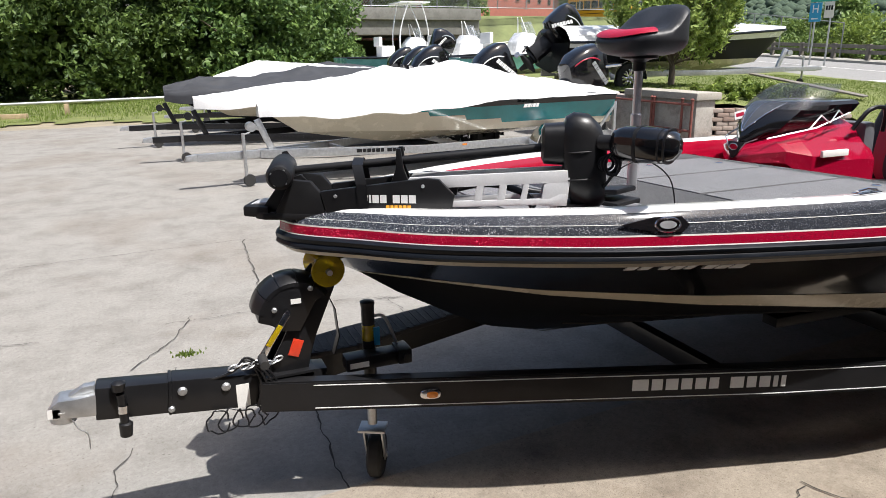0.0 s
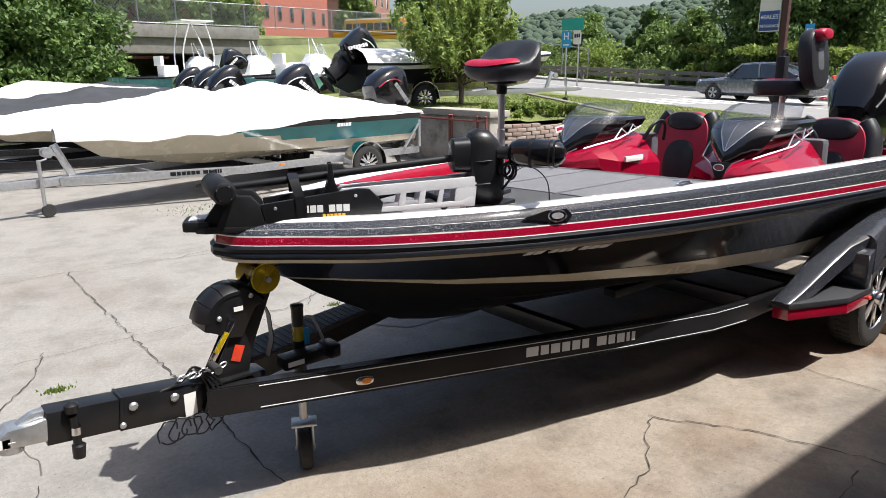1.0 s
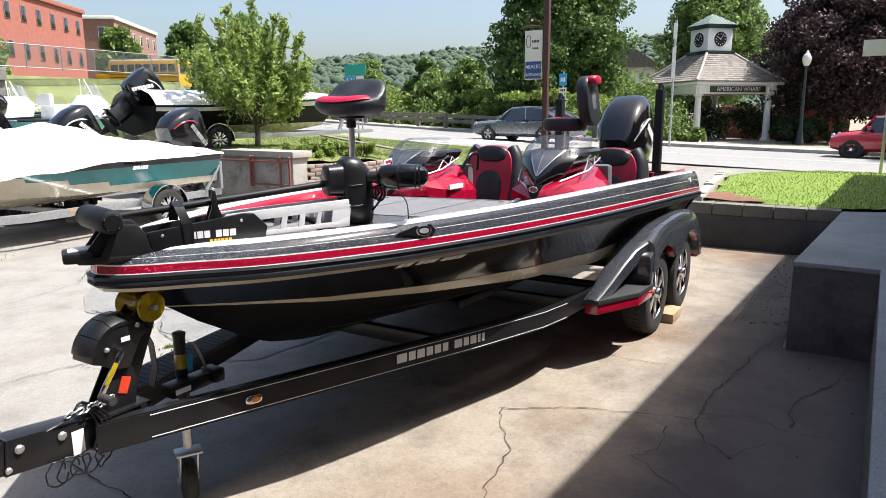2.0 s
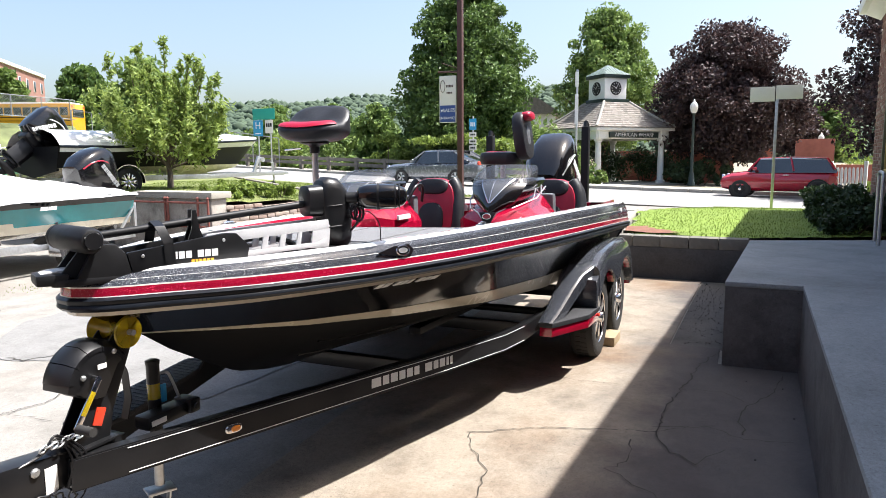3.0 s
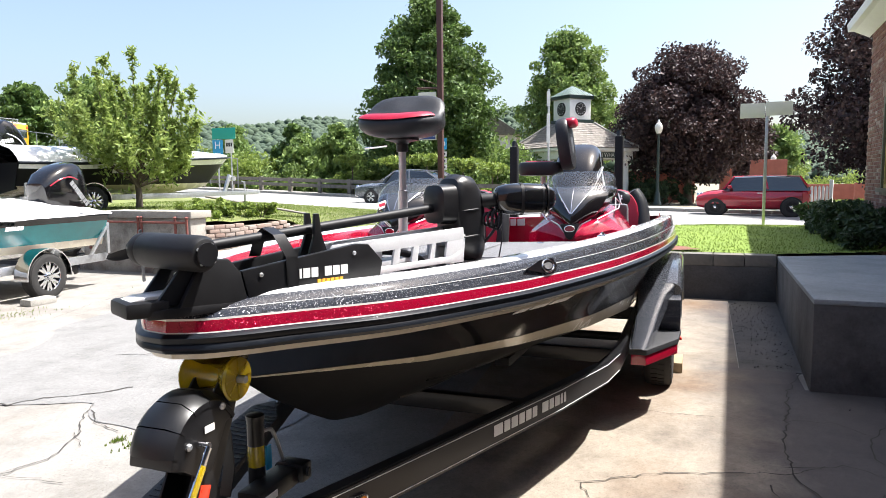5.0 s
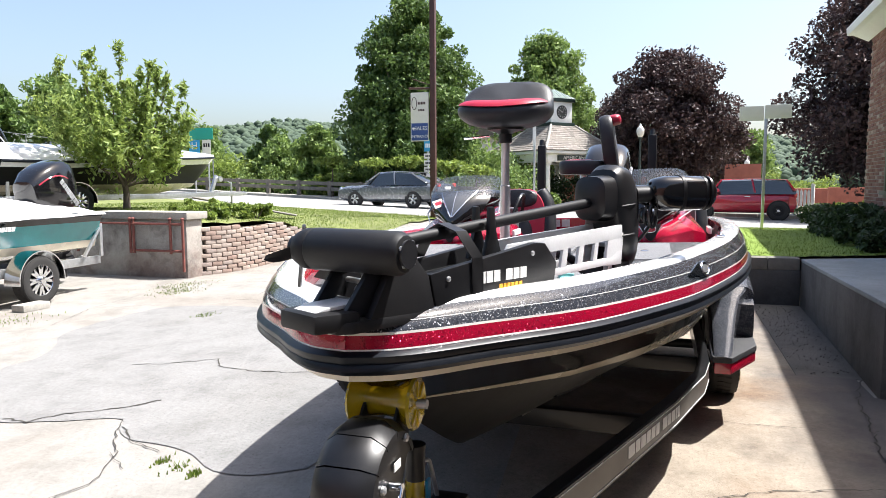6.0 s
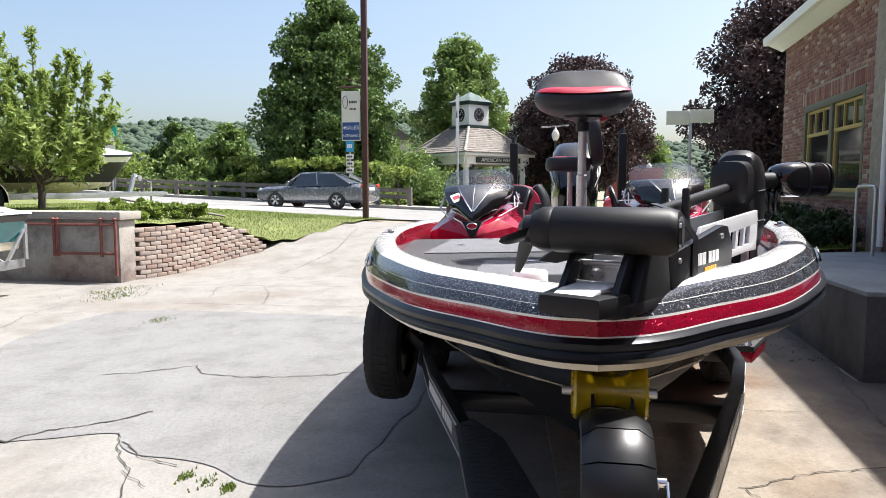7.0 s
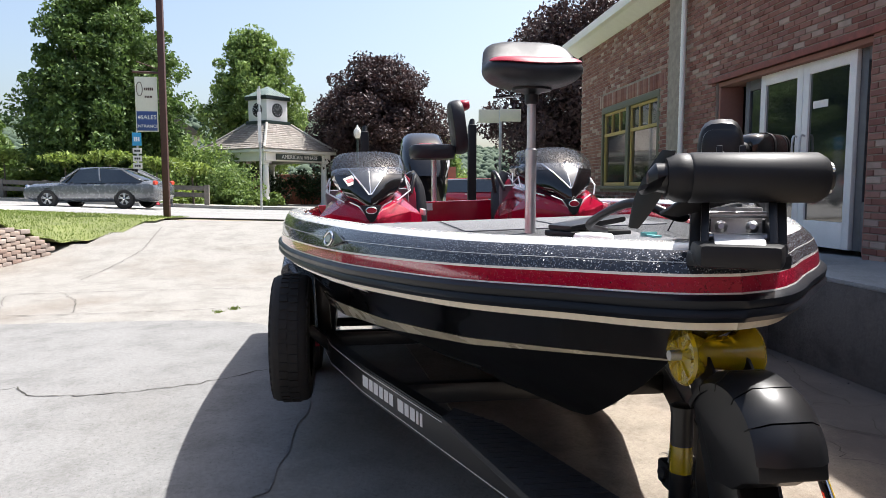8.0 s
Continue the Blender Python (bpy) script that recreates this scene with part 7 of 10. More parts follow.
def cover(ob, L, B, bow_z, stern_z, ridge, mat, label, fine=2.0, drop=0.16, seed=1):
    """Cloth drawn over a ridge, sagging between the props and hanging below the sheer."""
    bm = bmesh.new()
    rows = []
    n, m = 60, 22
    for i in range(n + 1):
        u = (i / n) ** 1.2
        hb = B / 2 * (1 - (1 - u) ** fine) ** 0.72 + 0.065
        sh = bow_z + (stern_z - bow_z) * min(1, u * 1.25)
        r = float(np.interp(u, [p[0] for p in ridge], [p[1] for p in ridge]))
        col = []
        dr = drop * float(np.interp(u, [0, 0.3, 0.45, 0.6, 1], [0.9, 1.2, 0.8, 0.3, 0.2])) * (0.85 + 0.5 * noise.noise((u * 9, seed, 0)))
        for j in range(m + 1):
            v = -1 + 2 * j / m
            a = abs(v)
            if a > 0.86:
                y, z = hb * math.copysign(1, v), sh + 0.02 - dr * (a - 0.86) / 0.14
            else:
                w = a / 0.86
                y = hb * w * math.copysign(1, v)
                z = sh + 0.02 + (r - sh) * (1 - w ** 1.5) * (1 - 0.20 * math.sin(math.pi * w))
            k = 0.035 * noise.noise((u * 13, v * 5, seed)) + 0.02 * noise.noise((u * 40, v * 9, seed)) + 0.012 * abs(noise.noise((u * 70 + v * 14, v * 6, seed + 3)))
            col.append((u * L - (0.04 if i == 0 else 0), y, z + k * (1 if a < 0.84 else 0.4)))
        rows.append(col)
    loft(bm, rows, False, False)
    part("cover", bm, mat, ob, label, angle=80)


def simple_trailer(name, label, m, L, frame, wheels, ymax=0.98, tongue=0.9, z=0.46, jack_x=0.3, chrome_fender=True):
    """A trailer whose boat's bow stands at x = 0; the tongue runs to -tongue."""
    t = thing(name, label, "trailer", m, "trailers under the parked boats")
    bm = bmesh.new()
    beam(bm, (-tongue, 0, z), (0.7, 0, z), 0.09, 0.11)
    part("tongue", bm, frame, t)
    for s in (1, -1):
        bm = bmesh.new()
        beam(bm, (-0.05, s * 0.04, z), (2.3, s * ymax * 0.9, z - 0.01), 0.06, 0.12)
        beam(bm, (2.28, s * ymax * 0.9, z - 0.01), (L, s * ymax * 0.9, z - 0.01), 0.06, 0.12)
        part("side_beam", bm, frame, t)
    for x in (1.2, 3.0, L - 0.4):
        bm = bmesh.new()
        hw = min(ymax * 0.9, 0.04 + x * 0.36)
        beam(bm, (x, -hw, z - 0.02), (x, hw, z - 0.02), 0.06, 0.08)
        part("cross_member", bm, frame, t)
    bm = bmesh.new()
    prism(bm, [(-tongue - 0.18, z - 0.03), (-tongue - 0.15, z + 0.04), (-tongue, z + 0.06), (-tongue, z - 0.04)], "y", -0.045, 0.045, 0.008)
    part("coupler", bm, "steel", t)
    bm = bmesh.new()
    beam(bm, (0.15, 0, z), (-0.06, 0, z + 0.50), 0.07, 0.09)
    tube(bm, [(-0.16, -0.07, z + 0.40), (-0.16, 0.07, z + 0.40)], 0.07, 14)
    beam(bm, (-0.16, 0, z + 0.40), (-0.03, 0, z + 0.36), 0.06, 0.05)
    part("winch_stand", bm, frame, t)
    bm = bmesh.new()
    tube(bm, [(jack_x - tongue, -0.10, 0.13), (jack_x - tongue, -0.10, z + 0.32)], 0.025, 12)
    tube(bm, [(jack_x - tongue, -0.10, z + 0.30), (jack_x - tongue + 0.10, -0.12, z + 0.33)], 0.012, 8)
    jk = part("jack", bm, "steel", t, "galvanised jack")
    bm = bmesh.new()
    lathe(bm, [(0.03, -0.03), (0.085, -0.03), (0.092, 0.0), (0.085, 0.03), (0.03, 0.03)], 20, pose(jack_x - tongue + 0.04, -0.10, 0.093, 90))
    part("caster_wheel", bm, "rubber", jk)
    for cx in wheels:
        for s in (1, -1):
            whl(t, pose(cx, s * (ymax + 0.10), 0.33, 0, 0, 0 if s < 0 else 180), r=0.33, w=0.19, spokes=8)
    for s in (1, -1):
        bm = bmesh.new()
        rings = []
        for k in range(17):
            a = math.radians(-4 + 188 * k / 16)
            cx = wheels[0] + (wheels[-1] - wheels[0]) * (1 if a < math.pi / 2 else 0)
            x, zz = cx + 0.40 * math.cos(a), 0.33 + 0.40 * math.sin(a)
            y0, y1 = s * (ymax - 0.02), s * (ymax + 0.21)
            rings.append([(x, y0, zz), (x, y1, zz), (cx + 0.385 * math.cos(a), y1, 0.33 + 0.385 * math.sin(a)), (cx + 0.385 * math.cos(a), y0, 0.33 + 0.385 * math.sin(a))])
        loft(bm, rings)
        part("fender", bm, "chrome" if chrome_fender else frame, t)
        bm = bmesh.new()
        box(bm, (L - 0.1, s * ymax - 0.02, z + 0.05), (L - 0.04, s * ymax + 0.02, z + 0.55), 0.01)
        beam(bm, (L - 0.45, s * ymax, z + 0.06), (L - 0.07, s * ymax, z + 0.5), 0.04, 0.04)
        part("guide_bracket", bm, "steel", t)
    bm = bmesh.new()
    box(bm, (2.9, -ymax * 0.9 - 0.035, z + 0.0), (2.98, -ymax * 0.9 - 0.03, z + 0.03))
    part("marker_lamp", bm, "amber", t)
    bm = bmesh.new()
    d = Vector((2.35, -0.842, 0))
    word_bars("lettering", [0.08, 0.055, 0.06, 0.055, 0.06, 0.05, -0.03, 0.07, 0.05, 0.055, 0.025, 0.025], 0.055, 0.01, axes(Vector((-0.05, -0.04, z)).lerp(Vector((2.3, -ymax * 0.9, z)), 0.7) + Vector((-0.012, -0.031, 0)), (2.35, -ymax * 0.9 + 0.04, 0)), 0.002, 0.0, "matte", t, "dark maker's lettering as plain bars")
    return t


# teal boat under a white cover, nearest of the row
A = pose(1.03, 7.85, 0, 0, 0, 6)
gb = thing("covered_boat", "teal and cream fishing boat under a white shrink cover", "boat", A, "parked boats")
hull_set(gb, 5.9, 2.1, 1.10, 1.16, 0.74, 0.50, [("hull_bottom", -1, 0.0, "cream", "cream bottom"), ("cream_bow", 0.0, 0.22, "cream", "cream lower topsides"), ("hull_side", 0.22, 0.8, "teal", "teal gelcoat topsides"), ("dark_stripe", 0.78, 1.0, "gel_black", "dark band under the rail")], 0.55)
for lo, hi, last in ((0.20, 0.36, 16), (0.36, 0.52, 14), (0.52, 0.68, 12), (0.68, 0.82, 10), (0.82, 1.0, 9)):
    part("cream_forefoot", simple_hull(bmesh.new(), 5.9, 2.1, 1.10, 1.16, 0.74, 0.50, lo, hi, 0.55, 0.006, last=last), "cream", gb)
cover(gb, 5.9, 2.1, 1.10, 1.16, [(0, 1.18), (0.15, 1.30), (0.3, 1.40), (0.42, 1.60), (0.55, 1.74), (0.62, 1.66), (0.8, 1.42), (1, 1.28)], "cover_white", "white shrink-wrap cover with creases", drop=0.17, seed=2)
bm = bmesh.new()
bars(bm, [0.06, 0.05, 0.02, 0.05, 0.05], 0.055, 0.015, pose(4.1, -1.045, 1.03, 0, 0, 1), 0.006, 0.02)
part("lettering", bm, "letters", gb, "pale model mark as plain bars")
simple_trailer("boat_trailer", "galvanised trailer under the teal boat", A, 6.0, "steel", (4.52,), 0.98, 0.95, 0.46, 0.65)
outboard("outboard_motor", "black outboard with grey graphics on the teal boat", A @ pose(5.95, 0, 0.98), "gel_black", "steel", -14, True, 1.12, "red")
bm = bmesh.new()
box(bm, (-0.2, -0.1, 0), (0.2, 0.1, 0.09), 0.01)
solid("concrete_block", bm, "kerb", "grey concrete block chocking a trailer wheel", "block", at=(5.30, 6.98, 0.0))

# the next boats of the row
ROWB = [
    (pose(0.30, 10.80, 0), 6.0, 2.15, "cover_white", "cream", "cream boat under a white shrink cover", [(0, 1.12), (0.2, 1.30), (0.45, 1.42), (0.6, 1.62), (0.8, 1.4), (1, 1.3)], "frame", 3),
    (pose(-0.15, 13.30, 0), 6.0, 2.2, "cover_black", "gel_black", "black boat under a black canvas cover", [(0, 1.25), (0.12, 1.42), (0.3, 1.40), (0.5, 1.60), (0.8, 1.5), (1, 1.3)], "frame", 5),
    (pose(0.75, 16.0, 0), 5.8, 2.2, "cover_white", "white_gel", "white boat under a white shrink cover", [(0, 1.25), (0.1, 1.45), (0.25, 1.72), (0.5, 1.6), (1, 1.35)], "frame", 7),
    (pose(1.2, 18.6, 0), 5.8, 2.2, "cover_black", "gel_black", "dark boat under a black canvas cover", [(0, 1.2), (0.15, 1.35), (0.4, 1.55), (0.6, 1.62), (1, 1.35)], "steel", 9),
]
for m, L, B, cv, hl, lb, ridge, fr, sd in ROWB:
    b = thing("covered_boat", lb, "boat", m, "parked boats")
    hull_set(b, L, B, 1.10, 1.14, 0.8, 0.52, [("hull_bottom", -1, 0.0, "hull_low", ""), ("hull_side", 0.0, 1.0, hl, "")], 0.55)
    cover(b, L, B, 1.10, 1.14, ridge, cv, "creased cover", drop=0.22, seed=sd)
    simple_trailer("boat_trailer", "dark trailer under a covered boat" if fr == "frame" else "galvanised trailer under a covered boat", m, L, fr, (4.4, 5.1), 1.0, 0.8, 0.42, 0.5, chrome_fender=False)
    outboard("outboard_motor", "black outboard on a covered boat", m @ pose(L + 0.05, 0, 1.02), "gel_black", "letters", -26, False, 1.12, "letters")

# black runabout on its trailer, up on the terrace
E = pose(14.4, 10.72, 0.92, 0, 0, 170)
el = thing("runabout", "black and white runabout with a bow deck on the terrace", "boat", E, "parked boats")
hull_set(el, 6.2, 2.3, 1.38, 1.12, 0.62, 0.45, [("hull_bottom", -1, 0.12, "cream", "cream bottom"), ("hull_side", 0.12, 0.80, "gel_dull", "black topsides"), ("gunwale_stripe", 0.78, 1.0, "white_gel", "white gunwale band")], 0.8)
bm = bmesh.new()
rows = []
for i in range(15):
    u = (i / 14) ** 1.3
    hb = 1.15 * (1 - (1 - u) ** 2) ** 0.72
    z = 1.38 - 0.26 * min(1, u * 1.25)
    rows.append([(u * 6.2, hb * v, z + (0.06 + 0.30 * min(1, u * 2.2)) * (1 - v ** 4) + 0.02) for v in (-1, -0.9, -0.75, -0.4, 0, 0.4, 0.75, 0.9, 1)])
loft(bm, rows, False, False)
part("deck", bm, "white_gel", el, "white moulded deck")
bm = bmesh.new()
prism(bm, [(3.4, 1.4), (3.9, 1.62), (4.2, 1.62), (4.3, 1.4)], "y", -0.75, 0.75, 0.05)
part("windshield", bm, "smoke", el)
bm = bmesh.new()
bars(bm, [0.09, 0.05, 0.09, 0.12, 0.09, 0.1, 0.06], 0.10, 0.02, pose(3.9, 1.13, 0.98, 0, 0, 180), 0.006, 0.02)
part("lettering", bm, "letters", el, "silver model mark as plain bars")
simple_trailer("boat_trailer", "galvanised trailer under the runabout", E, 6.1, "steel", (4.75,), 1.0, 1.0, 0.42)
outboard("outboard_motor", "large black outboard tilted up on the runabout", E @ pose(6.15, 0.0, 1.02), "gel_black", "letters", -50, True, 1.1)

# made-up dark strip in place of the raised ground's dark edge, near the runabout's trailer
bm = bmesh.new()
beam(bm, (13.15, 10.45, 1.27), (14.25, 8.2, 0.80), 0.42, 0.035)
solid("ramp_plank", bm, "rail_wood", "long dark strip standing in for the terrace's dark edge", "plank")

# aqua and pale green skiffs with consoles
def skiff(m, L, hull_mat, label, ttop=False, rails=True):
    k = thing("skiff", label, "boat", m, "parked skiffs")
    hull_set(k, L, 1.9, 0.95, 0.72, 0.55, 0.2, [("hull_bottom", -1, 0.0, "white_gel", ""), ("hull_side", 0.0, 0.92, hull_mat, ""), ("gunwale_stripe", 0.9, 1.0, "white_gel", "white gunwale")], 0.4)
    bm = bmesh.new()
    rows = []
    for i in range(13):
        u = (i / 12) ** 1.3
        hb = 0.95 * (1 - (1 - u) ** 2) ** 0.72
        rows.append([(u * L, hb * v, 0.70 + 0.15 * (1 - u)) for v in (-0.96, 0, 0.96)])
    loft(bm, rows, False, False)
    part("deck", bm, "white_gel", k)
    bm = bmesh.new()
    prism(bm, [(L * 0.50, 0.6), (L * 0.48, 1.2), (L * 0.52, 1.38), (L * 0.58, 1.42), (L * 0.62, 1.15), (L * 0.64, 0.6)], "y", -0.32, 0.32, 0.04)
    part("console", bm, "white_gel", k, "white centre console")
    bm = bmesh.new()
    prism(bm, [(L * 0.50, 1.35), (L * 0.535, 1.72), (L * 0.55, 1.72), (L * 0.53, 1.35)], "y", -0.26, 0.26, 0.01)
    part("windscreen", bm, "clear", k)
    bm = bmesh.new()
    box(bm, (L * 0.69, -0.35, 0.6), (L * 0.77, 0.35, 1.12), 0.05)
    box(bm, (L * 0.765, -0.34, 1.10), (L * 0.785, 0.34, 1.42), 0.03)
    part("helm_seat", bm, "white", k)
    if rails:
        bm = bmesh.new()
        for s in (1, -1):
            tube(bm, smooth_path([(L * 0.05, s * 0.3, 1.0), (L * 0.12, s * 0.5, 1.2), (L * 0.35, s * 0.82, 1.12), (L * 0.45, s * 0.9, 0.85)], 5), 0.016, 8)
            tube(bm, [(L * 0.56, s * 0.28, 1.4), (L * 0.58, s * 0.1, 1.85)], 0.016, 8)
        part("rail", bm, "white", k)
    if ttop:
        bm = bmesh.new()
        for s in (1, -1):
            tube(bm, smooth_path([(L * 0.5, s * 0.4, 0.7), (L * 0.49, s * 0.42, 1.6), (L * 0.54, s * 0.6, 2.55)], 5), 0.025, 8)
            tube(bm, smooth_path([(L * 0.66, s * 0.4, 0.7), (L * 0.66, s * 0.42, 1.6), (L * 0.62, s * 0.6, 2.55)], 5), 0.025, 8)
        box(bm, (L * 0.49, -0.66, 2.55), (L * 0.67, 0.66, 2.59), 0.015)
        part("t_top", bm, "white", k, "white T-top")
    for x in (L * 0.25, L * 0.75):
        bm = bmesh.new()
        box(bm, (x - 0.15, -0.7, -0.02), (x + 0.15, 0.7, 0.26), 0.02)
        part("cradle", bm, "timber", k)
    return k


skiff(pose(13.3, 16.6, 1.0, 0, 0, 180), 5.6, "aqua", "aqua skiff with a white centre console")
skiff(pose(12.6, 19.2, 1.0, 0, 0, 180), 5.6, "palegreen", "pale green skiff with white rails", False)
skiff(pose(12.0, 21.8, 1.0, 0, 0, 180), 6.2, "aqua", "aqua skiff under a white T-top", True)
skiff(pose(15.5, 24.4, 1.0, 0, 0, 180), 6.0, "white_gel", "white skiff with a centre console", False)
outboard("outboard_motor", "black outboard on the aqua skiff", pose(7.55, 16.6, 1.72, 0, 0, 180), "gel_black", "letters", -20, False, 0.9)

# old boards lying at the edge of the gravel
bm = bmesh.new()
box(bm, (-9.6, 23.0, 0.0), (-4.2, 23.2, 0.16), 0.02)
solid("timber_beam", bm, "timber", "weathered timber beam lying at the yard's edge", "timber")
bm = bmesh.new()
tube(bm, [(-9.8, 24.2, 0.35), (0.6, 24.75, 0.44)], 0.05, 10)
solid("mast_pole", bm, "steel", "long bare metal pole lying on trestles", "pole")
bm = bmesh.new()
for x in (-8.6, -3.2):
    box(bm, (x - 0.06, 24.15, -0.02), (x + 0.06, 24.65, 0.35), 0.01)
solid("trestle", bm, "timber", "low timber trestles under the pole", "trestle")

# ---- plants ----
def leaf_mesh(name, pts, size, mat, seed=0, long=1.5, droop=0.0, extra=None):
    """One small folded leaf at each point, turned at random; all in one mesh."""
    rng = np.random.default_rng(seed)
    pts = np.asarray(pts, float)
    n = len(pts)
    u = rng.normal(size=(n, 3))
    u[:, 2] -= droop
    u /= np.linalg.norm(u, axis=1)[:, None]
    w = rng.normal(size=(n, 3))
    w[:, 2] += 0.8
    v = np.cross(w, u)
    v /= np.linalg.norm(v, axis=1)[:, None] + 1e-9
    nn = np.cross(u, v)
    s = size * rng.uniform(0.6, 1.35, size=(n, 1))
    tip, tail = pts + u * s * long / 2, pts - u * s * long / 2
    le, ri = pts + v * s * 0.42 + nn * s * 0.12, pts - v * s * 0.42 + nn * s * 0.12
    verts = np.stack([tail, ri, tip, le], 1).reshape(-1, 3)
    idx = np.arange(n)[:, None] * 4
    faces = np.concatenate([idx + np.array([[0, 1, 2]]), idx + np.array([[0, 2, 3]])], 1).reshape(-1, 3)
    me = bpy.data.meshes.new(name)
    me.from_pydata(verts.tolist(), [], faces.tolist())
    me.materials.append(M[mat])
    return me


def clumps(rng, centres, radii, per, flat=0.8):
    """Points thick at the rims of soft clumps."""
    out = []
    for c, r in zip(centres, radii):
        d = rng.normal(size=(per, 3))
        d /= np.linalg.norm(d, axis=1)[:, None]
        rr = r * rng.uniform(0.35, 1.0, size=(per, 1)) ** 0.6
        p = np.asarray(c) + d * rr * np.array([1, 1, flat])
        out.append(p)
    return np.concatenate(out)


def crown_centres(rng, n, rad, mid, form, shell=0.55):
    """Clump centres in a crown; form(h) is the share of the full width at height h of 0 to 1."""
    out = []
    while len(out) < n:
        h = rng.uniform(0, 1)
        a = rng.uniform(0, 2 * math.pi)
        q = math.sqrt(rng.uniform(shell ** 2, 1)) if rng.uniform() < 0.8 else rng.uniform(0, shell)
        k = form(h) * q * rng.uniform(0.85, 1.08)
        if form(h) > 0.05:
            out.append((math.cos(a) * k * rad[0], math.sin(a) * k * rad[1], mid + (h - 0.5) * 2 * rad[2]))
    return out


def tree(name, label, at, height, spread, trunk_h, leaf, seed, n_clump=110, per=70, leaf_size=0.2, form=None, trunk_r=0.18, limbs=9, clump_r=0.16, group="", long=1.5, droop=0.2, core=True):
    """Trunk, limbs and a crown of leaf clumps with gaps."""
    rng = np.random.default_rng(seed)
    rnd = random.Random(seed)
    form = form or (lambda h: math.sin(math.pi * (0.12 + 0.80 * h)) ** 0.7)
    t = thing(name, label, "tree", pose(*at), group)
    bm = bmesh.new()
    top = trunk_h + (height - trunk_h) * 0.6
    path = [(rnd.uniform(-0.04, 0.04) * k, rnd.uniform(-0.04, 0.04) * k, -0.15 + (top + 0.15) * k / 6) for k in range(7)]
    tube(bm, path, [trunk_r * (1.35 if k == 0 else 1) * (1 - 0.13 * k) for k in range(7)], 12)
    part("trunk", bm, "bark", t)
    rad = (spread / 2, spread / 2, (height - trunk_h) / 2)
    mid = trunk_h + rad[2]
    cen = crown_centres(rng, n_clump, rad, mid, form)
    for i in range(limbs):
        bm = bmesh.new()
        c = Vector(cen[i * len(cen) // limbs])
        h = trunk_h * 0.75 + (c.z - trunk_h * 0.75) * rnd.uniform(0.1, 0.45)
        a = Vector((0, 0, max(trunk_h * 0.6, h)))
        midp = a.lerp(c, 0.5) + Vector((0, 0, 0.12 * spread * 0.3))
        tube(bm, smooth_path([a, midp, c], 4), [trunk_r * 0.5 * (1 - k / 10) for k in range(9)], 7)
        part("limb", bm, "bark", t)
    r0 = spread * clump_r
    radii = [r0 * rnd.uniform(0.6, 1.25) for _ in cen]
    pts = clumps(rng, cen, radii, per)
    crown = new("crown", leaf_mesh("crown", pts, leaf_size, leaf, seed, long, droop))
    crown.parent = t
    if core:
        rng2 = np.random.default_rng(seed + 1)
        pts2 = clumps(rng2, [tuple(Vector(c) * 0.72 + Vector((0, 0, mid * 0.28))) for c in cen], [r * 1.0 for r in radii], per // 3)
        inner = new("inner_crown", leaf_mesh("inner_crown", pts2, leaf_size * 1.5, leaf, seed + 1, long, droop))
        inner.parent = t
    return t


def bush(name, label, at, size, leaf, seed, n=24, per=90, leaf_size=0.06, kind="", category="shrub", group=""):
    """A low shrub: leaf clumps heaped over the ground, on a few stems."""
    rng = np.random.default_rng(seed)
    t = thing(name, label, category, pose(*at), group, kind)
    cen = [(rng.uniform(-1, 1) * size[0] / 2 * 0.85, rng.uniform(-1, 1) * size[1] / 2 * 0.85, rng.uniform(0.15, 0.85) * size[2]) for _ in range(n)]
    cen = [c for c in cen if (c[0] / size[0] * 2) ** 2 + (c[1] / size[1] * 2) ** 2 < 1.1 - 0.5 * (c[2] / size[2]) ** 2] or cen
    r = [min(size) * 0.28 * rng.uniform(0.7, 1.3) for _ in cen]
    p = clumps(rng, cen, r, per)
    p[:, 2] = np.maximum(p[:, 2], 0.02)
    f = new("foliage", leaf_mesh("foliage", p, leaf_size, leaf, seed))
    f.parent = t
    bm = bmesh.new()
    for k in range(5):
        c = cen[k % len(cen)]
        tube(bm, [(c[0] * 0.2, c[1] * 0.2, -0.05), (c[0] * 0.7, c[1] * 0.7, c[2])], [0.02 * size[2] + 0.008, 0.006], 6)
    part("stems", bm, "bark", t)
    return t


# ---- old pier with rails, garden wall ----
pier = thing("old_pier", "weathered concrete pier with a stone cap and rusty rails", "pier", pose(0, 0, 0), kind="structure")
bm = bmesh.new()
box(bm, (8.36, 6.96, -0.05), (8.78, 9.62, 1.0), 0.03)
for v in bm.verts:
    v.co += Vector((noise.noise(v.co * 3), noise.noise(v.co * 3 + Vector((5, 0, 0))), 0)) * 0.015
part("body", bm, "pier", pier, "stained old concrete body")
bm = bmesh.new()
box(bm, (8.30, 6.90, 1.002), (8.86, 8.95, 1.13), 0.02)
part("cap", bm, "cap", pier, "flat tan cap stone")
bm = bmesh.new()
tube(bm, [(8.27, 6.97, 0.93), (8.27, 9.4, 0.93)], 0.022, 8)
tube(bm, [(8.27, 6.97, 0.47), (8.27, 8.05, 0.47)], 0.022, 8)
part("rail", bm, "rust", pier, "rusty red pipe rails")
